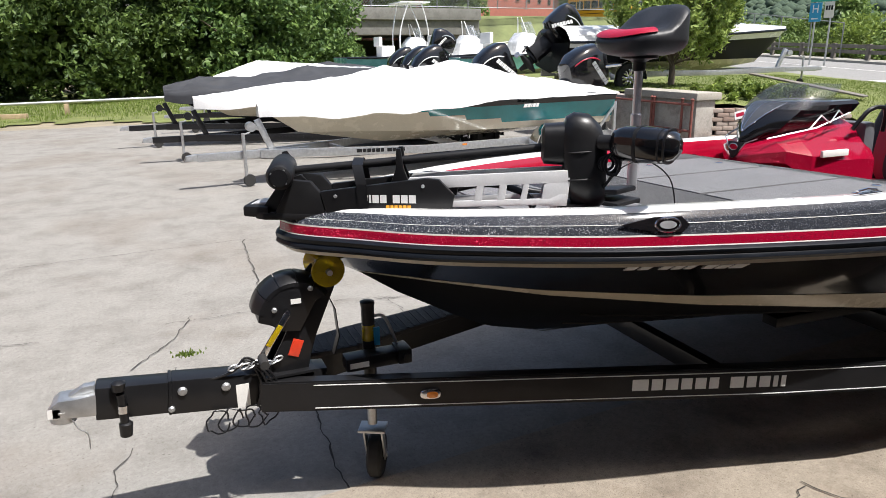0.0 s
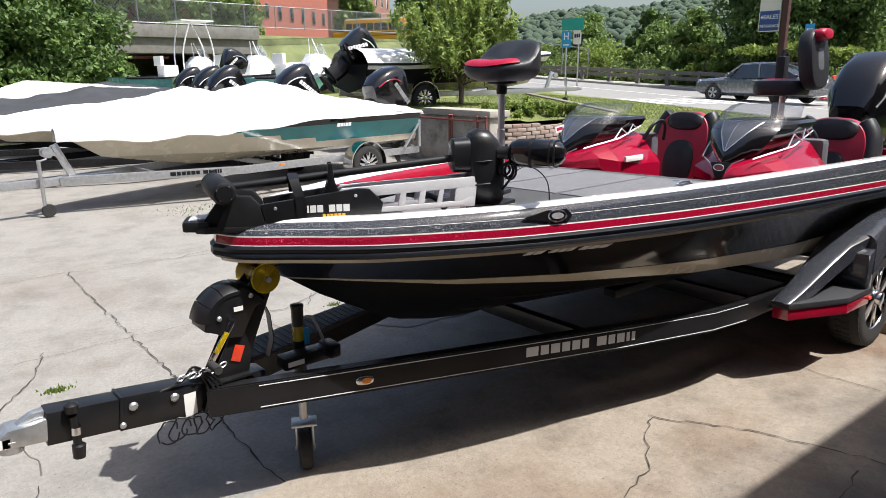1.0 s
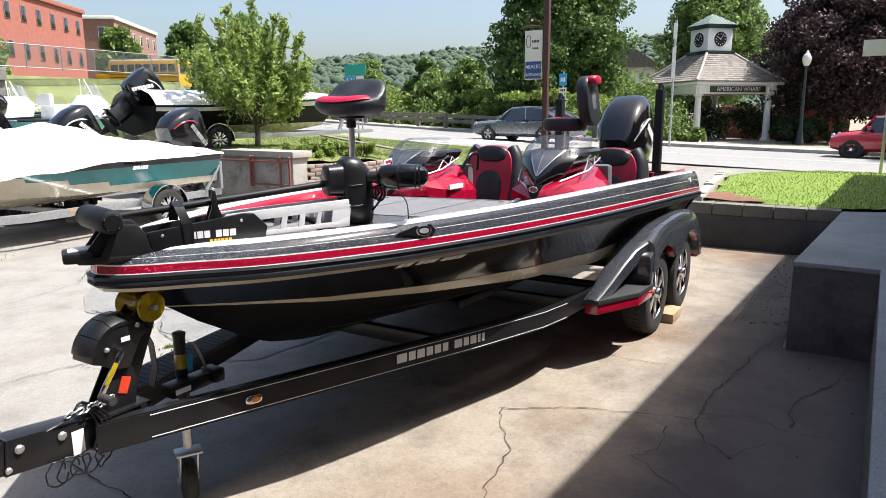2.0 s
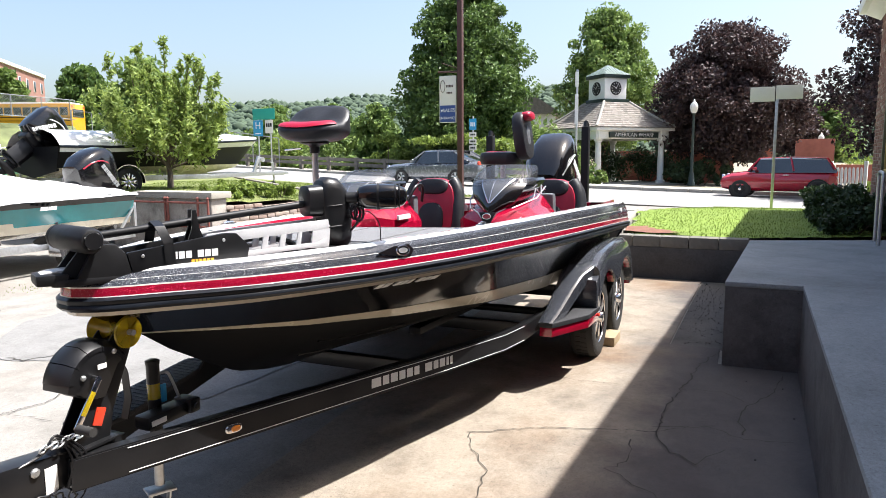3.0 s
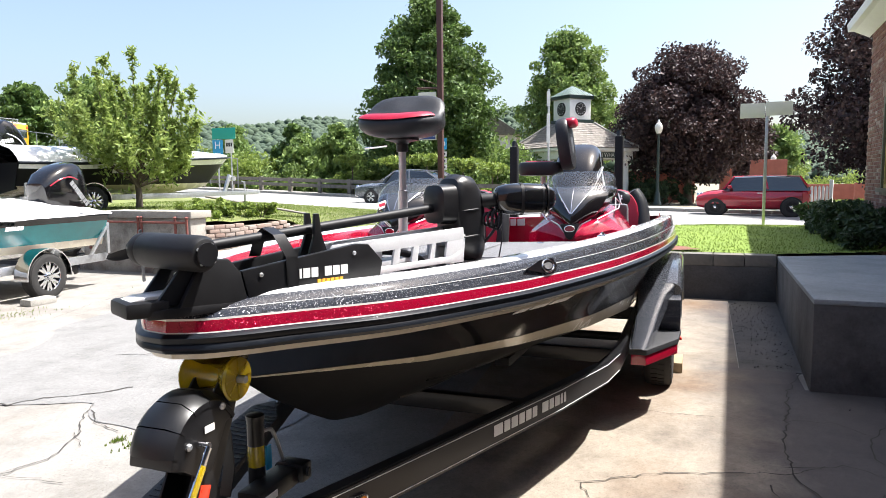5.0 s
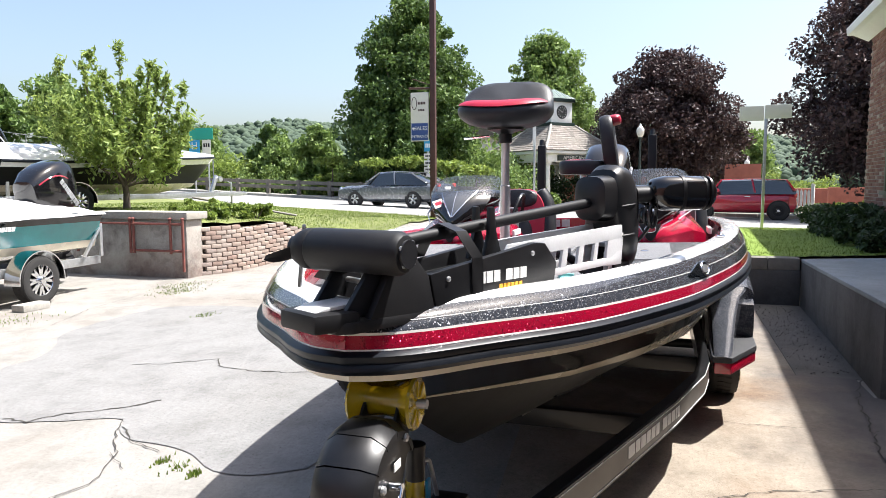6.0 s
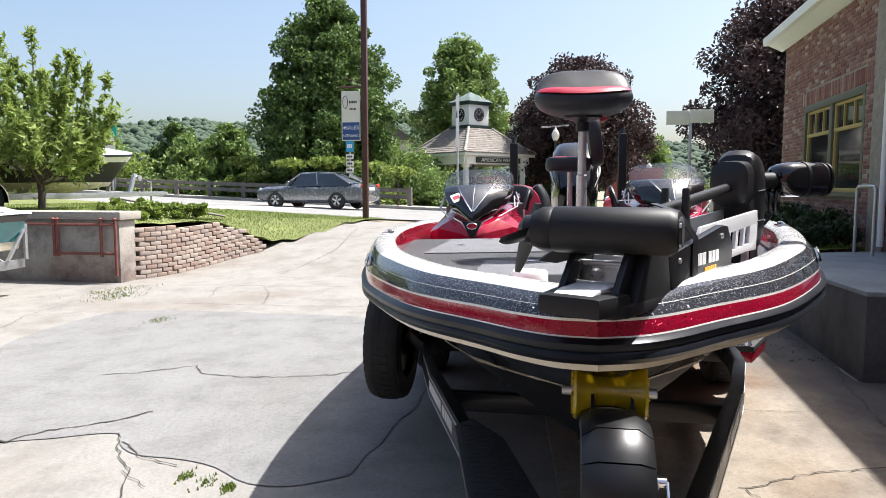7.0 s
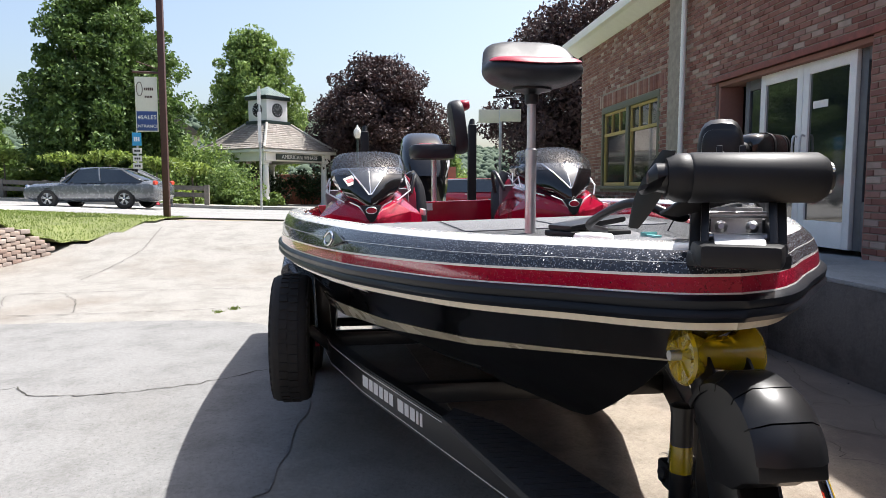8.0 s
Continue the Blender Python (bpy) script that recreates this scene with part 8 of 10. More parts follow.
for y, z0 in ((6.97, 0.12), (7.22, 0.42), (7.98, 0.42), (8.05, 0.42), (9.2, 0.42)):
    bm = bmesh.new()
    tube(bm, [(8.27, y, z0), (8.27, y, 1.0)], 0.024, 8)
    lathe(bm, [(0.03, 0), (0.036, 0.02), (0.01, 0.04)], 8, pose(8.27, y, 1.0))
    part("rail_post", bm, "rust", pier)

# stepped garden wall of split blocks along the bend
bw = thing("garden_wall", "low curved wall of tan split-face blocks", "wall", pose(0, 0, 0), kind="structure")
bm = bmesh.new()
rows = []
for p, q in zip(WALL_LINE, WALL_LINE[1:] + [WALL_LINE[-1] + (WALL_LINE[-1] - WALL_LINE[-2])]):
    d = (q - p).normalized()
    s = Vector((-d.y, d.x, 0))
    h = wall_top(p.x) - 0.06
    rows.append([tuple(p + s * 0.08) + (), tuple(p + s * 0.22), (*(p + s * 0.22).to_tuple()[:2], h), (*(p + s * 0.08).to_tuple()[:2], h)])
loft(bm, rows)
part("core", bm, "mortar", bw)
bm = bmesh.new()
box(bm, (-0.098, -0.06, -0.036), (0.098, 0.06, 0.036), 0.012)
wall_block = finish(bm, "brick", "wallbrick")
dist, cum = 0.0, [0.0]
for p, q in zip(WALL_LINE, WALL_LINE[1:]):
    cum.append(cum[-1] + (q - p).length)
rnd = random.Random(3)
def on_wall(t):
    x = float(np.interp(t, cum, [p.x for p in WALL_LINE]))
    y = float(np.interp(t, cum, [p.y for p in WALL_LINE]))
    return x, y
for row in range(12):
    t = 0.1 + (0.1 if row % 2 else 0.0)
    while t < cum[-1] - 0.08:
        x, y = on_wall(t)
        x2, y2 = on_wall(t + 0.05)
        hmax = wall_top(x)
        g = ground_z(x, y)
        z = g + 0.03 + row * 0.078
        if z + 0.03 < hmax:
            shared("brick", wall_block, bw, pose(x + rnd.uniform(-0.006, 0.006), y + 0.02 + rnd.uniform(-0.008, 0.008), z, 0, 0, math.degrees(math.atan2(y2 - y, x2 - x)) + rnd.uniform(-2, 2)))
        t += 0.205

for i, (x, y, w) in enumerate(((9.25, 7.5, 1.0), (9.9, 7.25, 1.0), (10.5, 7.05, 0.9), (10.1, 7.9, 1.0))):
    bush("shrub", "low green shrub behind the garden wall", (x, y, terrace_z(x, y) - 0.02), (w, 0.8, 0.3), "leaf_sumac", 40 + i, 16, 90, 0.06, group="shrubs on the terrace")

# young fruit tree on the terrace: thin stem, upswept twigs, long leaves
rng = np.random.default_rng(12)
ft = thing("young_tree", "young leafy fruit tree with long bright leaves", "tree", pose(10.2, 9.85, 1.0))
bm = bmesh.new()
tube(bm, [(0, 0, -0.1), (0.02, 0, 0.4), (-0.02, 0.02, 0.8), (0.0, 0.0, 1.2)], [0.085, 0.065, 0.055, 0.04], 10)
part("trunk", bm, "bark", ft)
pts = []
rnd = random.Random(12)
def spray(path, lo, twigs, leaves, reach):
    """Short twigs strung with leaves along a shoot."""
    for i, p in enumerate(path[lo:]):
        ahead = (path[min(lo + i + 1, len(path) - 1)] - path[max(lo + i - 1, 0)]).normalized()
        for _ in range(twigs):
            d = (ahead * 0.8 + Vector((rnd.gauss(0, 0.75), rnd.gauss(0, 0.75), rnd.gauss(0.1, 0.6)))).normalized()
            l = reach * rnd.uniform(0.4, 1.15)
            for k in range(leaves):
                pts.append(p + d * l * (k + 0.5) / leaves + Vector((rnd.gauss(0, 0.02), rnd.gauss(0, 0.02), rnd.gauss(0, 0.02))))
for i in range(54):
    a = i * 2.4 + rnd.uniform(-0.35, 0.35)
    low = i < 20
    reach = rnd.uniform(0.9, 1.5) if low else rnd.uniform(0.15, 1.35)
    h0 = rnd.uniform(0.5, 0.95)
    tip = rnd.uniform(1.0, 1.9) if low else rnd.uniform(1.8, 3.0) - 0.35 * reach
    if math.sin(a) > 0.55 and not low:
        tip += 0.28
    p0 = Vector((0, 0, h0))
    p2 = Vector((math.cos(a) * reach, math.sin(a) * reach, max(tip, h0 + 0.2)))
    p1 = p0.lerp(p2, 0.5) + Vector((math.cos(a), math.sin(a), 0)) * 0.14 * reach
    path = smooth_path([p0, p1, p2, p2 + Vector((math.cos(a) * 0.05, math.sin(a) * 0.05, rnd.uniform(0.12, 0.42)))], 5)
    if i % 2 == 0:
        bm = bmesh.new()
        tube(bm, path, [0.024 * (1 - k / 18) for k in range(len(path))], 6)
        part("limb", bm, "bark", ft)
    spray(path, 4, 5 if low else 3, 7, 0.34 if low else 0.17)
for _ in range(1300):
    d = Vector((rnd.gauss(0, 1), rnd.gauss(0, 1), rnd.gauss(0, 0.5)))
    pts.append(Vector((0, 0, 1.3)) + d.normalized() * rnd.uniform(0.25, 1.0) * 1.1)
crown = new("crown", leaf_mesh("crown", [tuple(p) for p in pts], 0.054, "leaf_light", 5, 2.5, 0.25))
crown.parent = ft

# ---- brick shop beside the dock ----
def wall_y(x):
    return -3.87 - 0.052 * x


ANG = math.degrees(math.atan(-0.052))
SHOP = pose(0, wall_y(0), 0, 0, 0, ANG)         # x along the wall, y out of it
shop = thing("brick_shop", "old red brick shop with a timber window and white doors", "building", SHOP)
X0, X1, ZT = -16.0, 14.66, 4.62
WIN = (9.95, 13.08, 1.36, 3.06)
DOOR = (4.82, 7.95, 0.0, 2.86)
bm = bmesh.new()
box(bm, (DOOR[1], -0.40, -0.1), (WIN[0], -0.03, ZT))
box(bm, (WIN[1], -0.40, -0.1), (X1 - 0.02, -0.03, ZT))
box(bm, (WIN[0], -0.40, -0.1), (WIN[1], -0.03, WIN[2]))
box(bm, (WIN[0], -0.40, WIN[3]), (WIN[1], -0.03, ZT))
box(bm, (X0, -0.40, -0.1), (DOOR[0], -0.03, ZT))
box(bm, (DOOR[0], -0.40, DOOR[3]), (DOOR[1], -0.03, ZT))
box(bm, (X1 - 0.4, -9.0, -0.1), (X1 - 0.02, -0.41, ZT))
box(bm, (X0, -9.4, -0.1), (X1, -9.0, ZT))
box(bm, (X0, -9.0, -0.1), (X0 + 0.4, -0.41, ZT))
part("wall", bm, "mortar", shop, "mortar-jointed brick wall")
bm = bmesh.new()
prism(bm, [(-9.9, ZT + 0.02), (0.36, ZT + 0.02), (0.36, ZT + 0.12), (-4.7, ZT + 2.3), (-9.9, ZT + 0.12)], "x", X0 - 0.3, X1 + 0.3, 0.01)
part("roof", bm, "shingle", shop, "low shingled roof")
bm = bmesh.new()
prism(bm, [(-0.02, ZT - 0.16), (0.26, ZT - 0.02), (0.37, ZT - 0.02), (0.39, ZT + 0.13), (0.30, ZT + 0.13), (0.28, ZT + 0.02), (-0.02, ZT + 0.0)], "x", X0 - 0.3, X1 + 0.32, 0.006)
part("eave_trim", bm, "white", shop, "white painted eave and gutter")
bm = bmesh.new()
tube(bm, [(8.86, 0.07, 0.7), (8.86, 0.07, ZT - 0.1)], 0.042, 12)
part("downpipe", bm, "white", shop, "white downpipe")
bm = bmesh.new()
box(bm, (8.98, -0.02, 0.0), (9.55, 0.012, ZT - 0.16), 0.003)
part("stucco_strip", bm, "mortar", shop, "worn stucco strip")
# window: olive trim, two ochre sashes with small panes on top
wn_ = new("window")
wn_.parent = shop
bm = bmesh.new()
a, b2, c, d = WIN
for lo, hi in (((a, -0.16, c), (a + 0.10, -0.02, d)), ((b2 - 0.10, -0.16, c), (b2, -0.02, d)), ((a, -0.16, d - 0.12), (b2, -0.015, d)), ((a, -0.20, c), (b2, 0.05, c + 0.07)), (((a + b2) / 2 - 0.08, -0.16, c), ((a + b2) / 2 + 0.08, -0.02, d))):
    box(bm, lo, hi, 0.008)
part("trim", bm, "greenframe", wn_, "dark olive window trim")
for x0, x1 in ((a + 0.10, (a + b2) / 2 - 0.08), ((a + b2) / 2 + 0.08, b2 - 0.10)):
    bm = bmesh.new()
    z0, z1 = c + 0.07, d - 0.12
    zm = z0 + (z1 - z0) * 0.70
    for lo, hi in (((x0, -0.12, z0), (x0 + 0.06, -0.06, z1)), ((x1 - 0.06, -0.12, z0), (x1, -0.06, z1)), ((x0, -0.12, z0), (x1, -0.06, z0 + 0.07)), ((x0, -0.12, z1 - 0.05), (x1, -0.06, z1)), ((x0, -0.12, zm - 0.03), (x1, -0.055, zm + 0.03))):
        box(bm, lo, hi, 0.004)
    for k in (1, 2):
        xx = x0 + (x1 - x0) * k / 3
        box(bm, (xx - 0.018, -0.11, zm), (xx + 0.018, -0.06, z1), 0.003)
    part("sash", bm, "yellowframe", wn_, "ochre painted sash")
    bm = bmesh.new()
    box(bm, (x0 + 0.02, -0.10, z0 + 0.02), (x1 - 0.02, -0.09, z1 - 0.02))
    part("pane", bm, "glass", wn_)
# doors in a recess: dark side lights, two white leaves
dr = new("door")
dr.parent = shop
for lo, hi in (((DOOR[0] + 0.02, -0.40, 0.74), (DOOR[0] + 0.06, -0.06, DOOR[3] - 0.064)), ((DOOR[1] - 0.06, -0.40, 0.74), (DOOR[1] - 0.02, -0.06, DOOR[3] - 0.064)), ((DOOR[0], -0.40, DOOR[3] - 0.06), (DOOR[1], -0.06, DOOR[3] - 0.002))):
    bm = bmesh.new()
    box(bm, lo, hi, 0.003)
    part("reveal", bm, "farbrick2", dr)
def leaf(x0, x1, y, mat="white", low=0.28):
    bm = bmesh.new()
    z0, z1 = 0.76, 2.80
    st = 0.11
    for lo, hi in (((x0, y - 0.05, z0), (x0 + st, y, z1)), ((x1 - st, y - 0.05, z0), (x1, y, z1)), ((x0 + st, y - 0.05, z1 - 0.13), (x1 - st, y, z1)), ((x0 + st, y - 0.05, z0), (x1 - st, y, z0 + low))):
        box(bm, lo, hi, 0.004)
    lf = part("door_leaf", bm, mat, dr, "white framed glass door leaf")
    bm = bmesh.new()
    box(bm, (x0 + st - 0.01, y - 0.03, z0 + low - 0.01), (x1 - st + 0.01, y - 0.022, z1 - 0.12))
    part("pane", bm, "glass", lf)
    return lf


l1 = leaf(6.10, 6.98, -0.14)
l2 = leaf(5.20, 6.09, -0.14)
for lf, x in ((l1, 6.17), (l2, 6.02)):
    bm = bmesh.new()
    tube(bm, smooth_path([(x, -0.14, 1.65), (x, -0.09, 1.67), (x, -0.09, 1.97), (x, -0.14, 1.99)], 4), 0.012, 8)
    part("handle", bm, "steel", lf)
bm = bmesh.new()
box(bm, (5.66, -0.162, 2.28), (5.92, -0.158, 2.36))
part("notice", bm, "paper", l2)
leaf(6.99, 7.46, -0.20, "greyvinyl")
leaf(4.88, 5.19, -0.18, "greyvinyl", 0.5)
# Black backing sheet: the interior's dimness is put into its colour
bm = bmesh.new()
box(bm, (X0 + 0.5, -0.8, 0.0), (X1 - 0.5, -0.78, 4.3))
part("inner_wall", bm, "matte", shop, "black sheet standing in for the dim interior")
# brick soldier course over the window and the doors, and a lintel
bm = bmesh.new()
box(bm, (-0.034, -0.06, -0.125), (0.034, 0.012, 0.125), 0.006)
sold = finish(bm, "brick", "brick")
x = WIN[0] - 0.2
while x < WIN[1] + 0.2:
    shared("brick", sold, shop, pose(x, -0.03, WIN[3] + 0.14))
    x += 0.078
bm = bmesh.new()
box(bm, (DOOR[0] - 0.3, -0.20, DOOR[3]), (DOOR[1] + 0.2, 0.004, DOOR[3] + 0.075), 0.004)
part("lintel", bm, "rust", shop, "rusty steel lintel")
# bricks: those nearest the doors singly, the rest joined
bm = bmesh.new()
box(bm, (-0.103, -0.05, -0.0285), (0.103, 0.010, 0.0285), 0.005)
brick_me = finish(bm, "brick", "brick")
rnd = random.Random(8)
def open_at(x0, x1, z):
    for a, b2, c, d in (WIN, DOOR):
        e = 0.27 if (a, b2, c, d) == WIN else 0.085
        if x1 > a and x0 < b2 and c - 0.03 < z < d + e:
            return (a, b2)
    return None


lots, singles = [], 0
row, z = 0, 0.04
while z < ZT - 0.18:
    x = X1 - 0.01 - (0.107 if row % 2 else 0.0)
    while x > 0.5:
        xa, xb = x - 0.206, x
        hit = open_at(xa, xb, z)
        strip = 8.97 < xa + 0.1 < 9.56
        if not hit and not strip:
            out = rnd.uniform(-0.004, 0.004)
            near = 7.95 < xa and xb < 9.0 and z > 2.55 and singles < 240
            if near:
                shared("brick", brick_me, shop, pose((xa + xb) / 2, -0.03 + out, z, 0, rnd.uniform(-0.6, 0.6), rnd.uniform(-0.5, 0.5)))
                singles += 1
            else:
                lots.append((xa, xb, z, out))
        elif hit:
            a, b2 = hit
            if xa < a < xb and a - xa > 0.05:
                lots.append((xa, a - 0.004, z, 0.0))
            if xa < b2 < xb and xb - b2 > 0.05:
                lots.append((b2 + 0.004, xb, z, 0.0))
        x -= 0.216
    z += 0.0685
    row += 1
V, F = [], []
for xa, xb, z, out in lots:
    k = len(V)
    e = 0.004
    for yy, g in ((-0.04, 0.0), (-0.025 + out, 0.0), (-0.019 + out, e)):
        V += [(xa + g, yy, z - 0.0285 + g), (xb - g, yy, z - 0.0285 + g), (xb - g, yy, z + 0.0285 - g), (xa + g, yy, z + 0.0285 - g)]
    F += [(k + 8, k + 9, k + 10, k + 11)]
    for a in (0, 4):
        F += [(k + a + i, k + a + (i + 1) % 4, k + a + 4 + (i + 1) % 4, k + a + 4 + i) for i in range(4)]
me = bpy.data.meshes.new("bricks")
me.from_pydata(V, [], F)
me.materials.append(M["brickmany"])
many = new("bricks", me)
many.parent = shop
tagged(many, "red and brown bricks with pale mortar joints", kind="stuff")
# dark shrubs at the foot of the wall, handrail on the dock
for i, (x, y, w, h) in enumerate(((9.9, -3.75, 1.1, 0.55), (10.9, -3.8, 1.3, 0.62), (12.0, -3.85, 1.3, 0.6), (13.2, -3.9, 1.3, 0.6), (14.3, -3.9, 1.2, 0.55))):
    bush("shrub", "dark clipped shrub at the foot of the brick wall", (x, y, 0.6), (w, 1.0, h), "leaf_dark", 70 + i, 26, 90, 0.06, group="shrubs by the shop")
bm = bmesh.new()
tube(bm, smooth_path([(8.15, -3.88, 0.6), (8.15, -3.88, 1.42), (8.18, -3.885, 1.50), (8.26, -3.89, 1.53), (8.75, -3.93, 1.53), (8.83, -3.94, 1.50), (8.86, -3.94, 1.42), (8.86, -3.94, 0.6)], 5), 0.022, 10)
solid("handrail", bm, "steel", "galvanised pipe handrail at the dock's end", "handrail")
# grass blades on the lawns
def blades(name, label, spots, height, seed):
    rng = np.random.default_rng(seed)
    p = np.asarray(spots, float)
    n = len(p)
    a = rng.uniform(0, 2 * math.pi, n)
    h = height * rng.uniform(0.5, 1.4, n)
    w = 0.006 + 0.004 * rng.uniform(size=n)
    lean = rng.normal(size=(n, 2)) * 0.35 * h[:, None]
    dx, dy = np.cos(a) * w, np.sin(a) * w
    v0 = p + np.stack([dx, dy, -0.01 * np.ones(n)], 1)
    v1 = p - np.stack([dx, dy, 0.01 * np.ones(n)], 1)
    v2 = p + np.concatenate([lean, h[:, None]], 1)
    me = bpy.data.meshes.new(name)
    me.from_pydata(np.stack([v0, v1, v2], 1).reshape(-1, 3).tolist(), [], np.arange(n * 3).reshape(-1, 3).tolist())
    me.materials.append(M["blade"])
    return tagged(new(name, me), label, "grass", kind="stuff")


rng = np.random.default_rng(9)
spots = []
while len(spots) < 16000:
    x, y = 8.6 + 7.2 * rng.uniform() ** 1.15, rng.uniform(-6.5, 0.2)
    if in_lawn_r(x, y):
        spots.append((x, y, lawn_r_z(x, y)))
blades("lawn_grass", "short sunlit green grass above the low wall", spots, 0.022, 1)
spots = []
while len(spots) < 42000:
    x, y = rng.uniform(8.7, 20), rng.uniform(5, 16)
    if in_terrace(x, y):
        spots.append((x, y, terrace_z(x, y)))
blades("terrace_grass", "short green grass on the terrace", spots, 0.036, 2)
# weeds in the joints of the yard
spots = []
for cx, cy, r, n in ((1.77, 2.04, 0.035, 60), (1.67, 1.76, 0.03, 80), (1.72, 1.9, 0.05, 40), (5.6, 4.6, 0.10, 160), (7.1, 6.2, 0.22, 260), (6.9, 2.15, 0.06, 90), (6.7, 2.3, 0.05, 60), (-0.38, 1.79, 0.04, 110), (7.6, 6.5, 0.3, 240), (4.6, 6.6, 0.3, 150), (2.4, 6.9, 0.3, 160)):
    for _ in range(n):
        spots.append((cx + rng.normal() * r, cy + rng.normal() * r * 0.6, 0.005))
blades("weeds", "small tufts of weeds in the cracks of the yard", spots, 0.016, 3)
spots = []
while len(spots) < 26000:
    x, y = rng.uniform(-22, 8), rng.uniform(19.8, 31)
    if noise.noise((x * 0.5, y * 0.9, 3)) > -0.25 + (24 - y) * 0.12:
        spots.append((x, y, 0.012))
blades("rough_grass", "rough green grass at the end of the yard", spots, 0.16, 4)
# unseen wall behind the viewer, added to cut sky fill and darken reflections
bm = bmesh.new()
box(bm, (-14.0, -14.0, -0.1), (-13.4, 34.0, 6.8))
solid("wall_west", bm, "farbrick2", "unseen brown brick wall added to block sky light", "wall", kind="structure")
# mulch corner and edging stones of the lawn
bm = sheet(bmesh.new(), span(8.62, 9.6, 8), span(-1.6, -0.55, 8), lambda x, y: 0.65 + 0.015 * math.sin(x * 9) * math.sin(y * 7), lambda x, y: y > -1.55 + (x - 8.6) * 0.7)
solid("mulch_bed", bm, "mulch", "red bark mulch in the corner of the lawn", "mulch", kind="stuff")
rnd = random.Random(21)
for i in range(13):
    x = 8.7 + i * 0.34
    bm = bmesh.new()
    box(bm, (-0.15, -0.08, -0.08), (0.15, 0.08, 0.10), 0.03)
    solid("edging_stone", bm, "kerb", "rough edging stone along the lawn", "stone", "edging stones", at=(x, -0.62 + 0.10 * (x - 8.6) - 1.6 * ease((x - 12.6) / 3.2), 0.60 + rnd.uniform(-0.02, 0.02)))

# blank double sign seen from behind
sg = thing("street_sign", "plain cream back of a double street sign on a steel post", "sign", pose(15.35, -2.86, 0.55))
bm = bmesh.new()
box(bm, (-0.03, -0.03, -0.1), (0.03, 0.03, 2.72), 0.006)
part("post", bm, "steel", sg)
bm = bmesh.new()
box(bm, (-0.055, 0.05, 2.40), (-0.045, 0.55, 2.72), 0.002)
box(bm, (-0.055, -0.50, 2.44), (-0.045, 0.03, 2.74), 0.002)
part("panel", bm, "signwhite", sg, "cream sign panels")

# ---- street furniture ----
ps = thing("shop_sign", "tall brown pole with a hanging cream and blue sales sign", "sign", pose(17.05, 5.42, 0.52))
bm = bmesh.new()
box(bm, (-0.075, -0.075, -0.1), (0.075, 0.075, 6.9), 0.01)
part("pole", bm, "brown", ps, "brown steel pole")
bm = bmesh.new()
tube(bm, [(0, 0, 3.72), (0.03, 0.72, 3.74)], 0.03, 8)
tube(bm, [(0, 0.06, 3.80), (0.02, 0.55, 3.98), (0.03, 0.62, 4.0)], 0.012, 6)
part("arm", bm, "brown", ps)
bm = bmesh.new()
box(bm, (-0.02, 0.13, 2.27), (0.02, 0.66, 3.62), 0.006)
board = part("board", bm, "signwhite", ps, "cream board")
bm = bmesh.new()
box(bm, (-0.026, 0.15, 2.29), (0.026, 0.64, 2.77), 0.004)
part("blue_board", bm, "signblue", board, "blue lower board")
FACE = Matrix.Rotation(radians(-90), 4, "Z") @ Matrix.Rotation(radians(90), 4, "X")
words("SALES", 0.15, "white", "lettering", ps, pose(-0.030, 0.355, 2.62) @ FACE, 0.002, "white word on blue")
words("ENTRANCE", 0.105, "white", "lettering", ps, pose(-0.030, 0.395, 2.40) @ FACE, 0.002, "white word on blue")
bm = bmesh.new()
prism(bm, [(0.62, 2.62), (0.57, 2.67), (0.57, 2.635), (0.535, 2.635), (0.535, 2.605), (0.57, 2.605), (0.57, 2.57)], "x", -0.03, -0.026)
part("arrow", bm, "white", board)
bm = bmesh.new()
tube(bm, [(-0.024, 0.55 + 0.07 * math.cos(a), 3.32 + 0.17 * math.sin(a)) for a in [2 * math.pi * k / 20 for k in range(21)]], 0.008, 6)
bars(bm, [0.035, 0.035, 0.035, 0.03, 0.03], 0.07, 0.012, pose(-0.024, 0.33, 3.32, 0, 0, 90), 0.002)
bars(bm, [0.05, 0.03, 0.03, 0.03], 0.05, 0.012, pose(-0.024, 0.34, 3.13, 0, 0, 90), 0.002)
part("emblem", bm, "brown", board, "brown emblem and lettering as plain shapes")

sp2 = thing("route_sign", "narrow post with small stacked route signs", "sign", pose(27.2, 9.0, 0.3))
bm = bmesh.new()
tube(bm, [(0, 0, -0.1), (0, 0, 3.3)], 0.035, 8)
part("post", bm, "steel", sp2)
for z, h, mt in ((2.95, 0.5, "signcyan"), (2.5, 0.22, "signwhite"), (2.2, 0.22, "signwhite"), (1.92, 0.22, "signwhite")):
    bm = bmesh.new()
    box(bm, (-0.06, -0.17, z - h / 2), (-0.045, 0.17, z + h / 2), 0.004)
    pl = part("plate", bm, mt, sp2)
    bm = bmesh.new()
    bars(bm, [0.06, 0.05, 0.06], h * 0.35, 0.02, pose(-0.063, 0, z, 0, 0, 90), 0.002)
    part("mark", bm, "matte" if mt == "signwhite" else "white", pl)

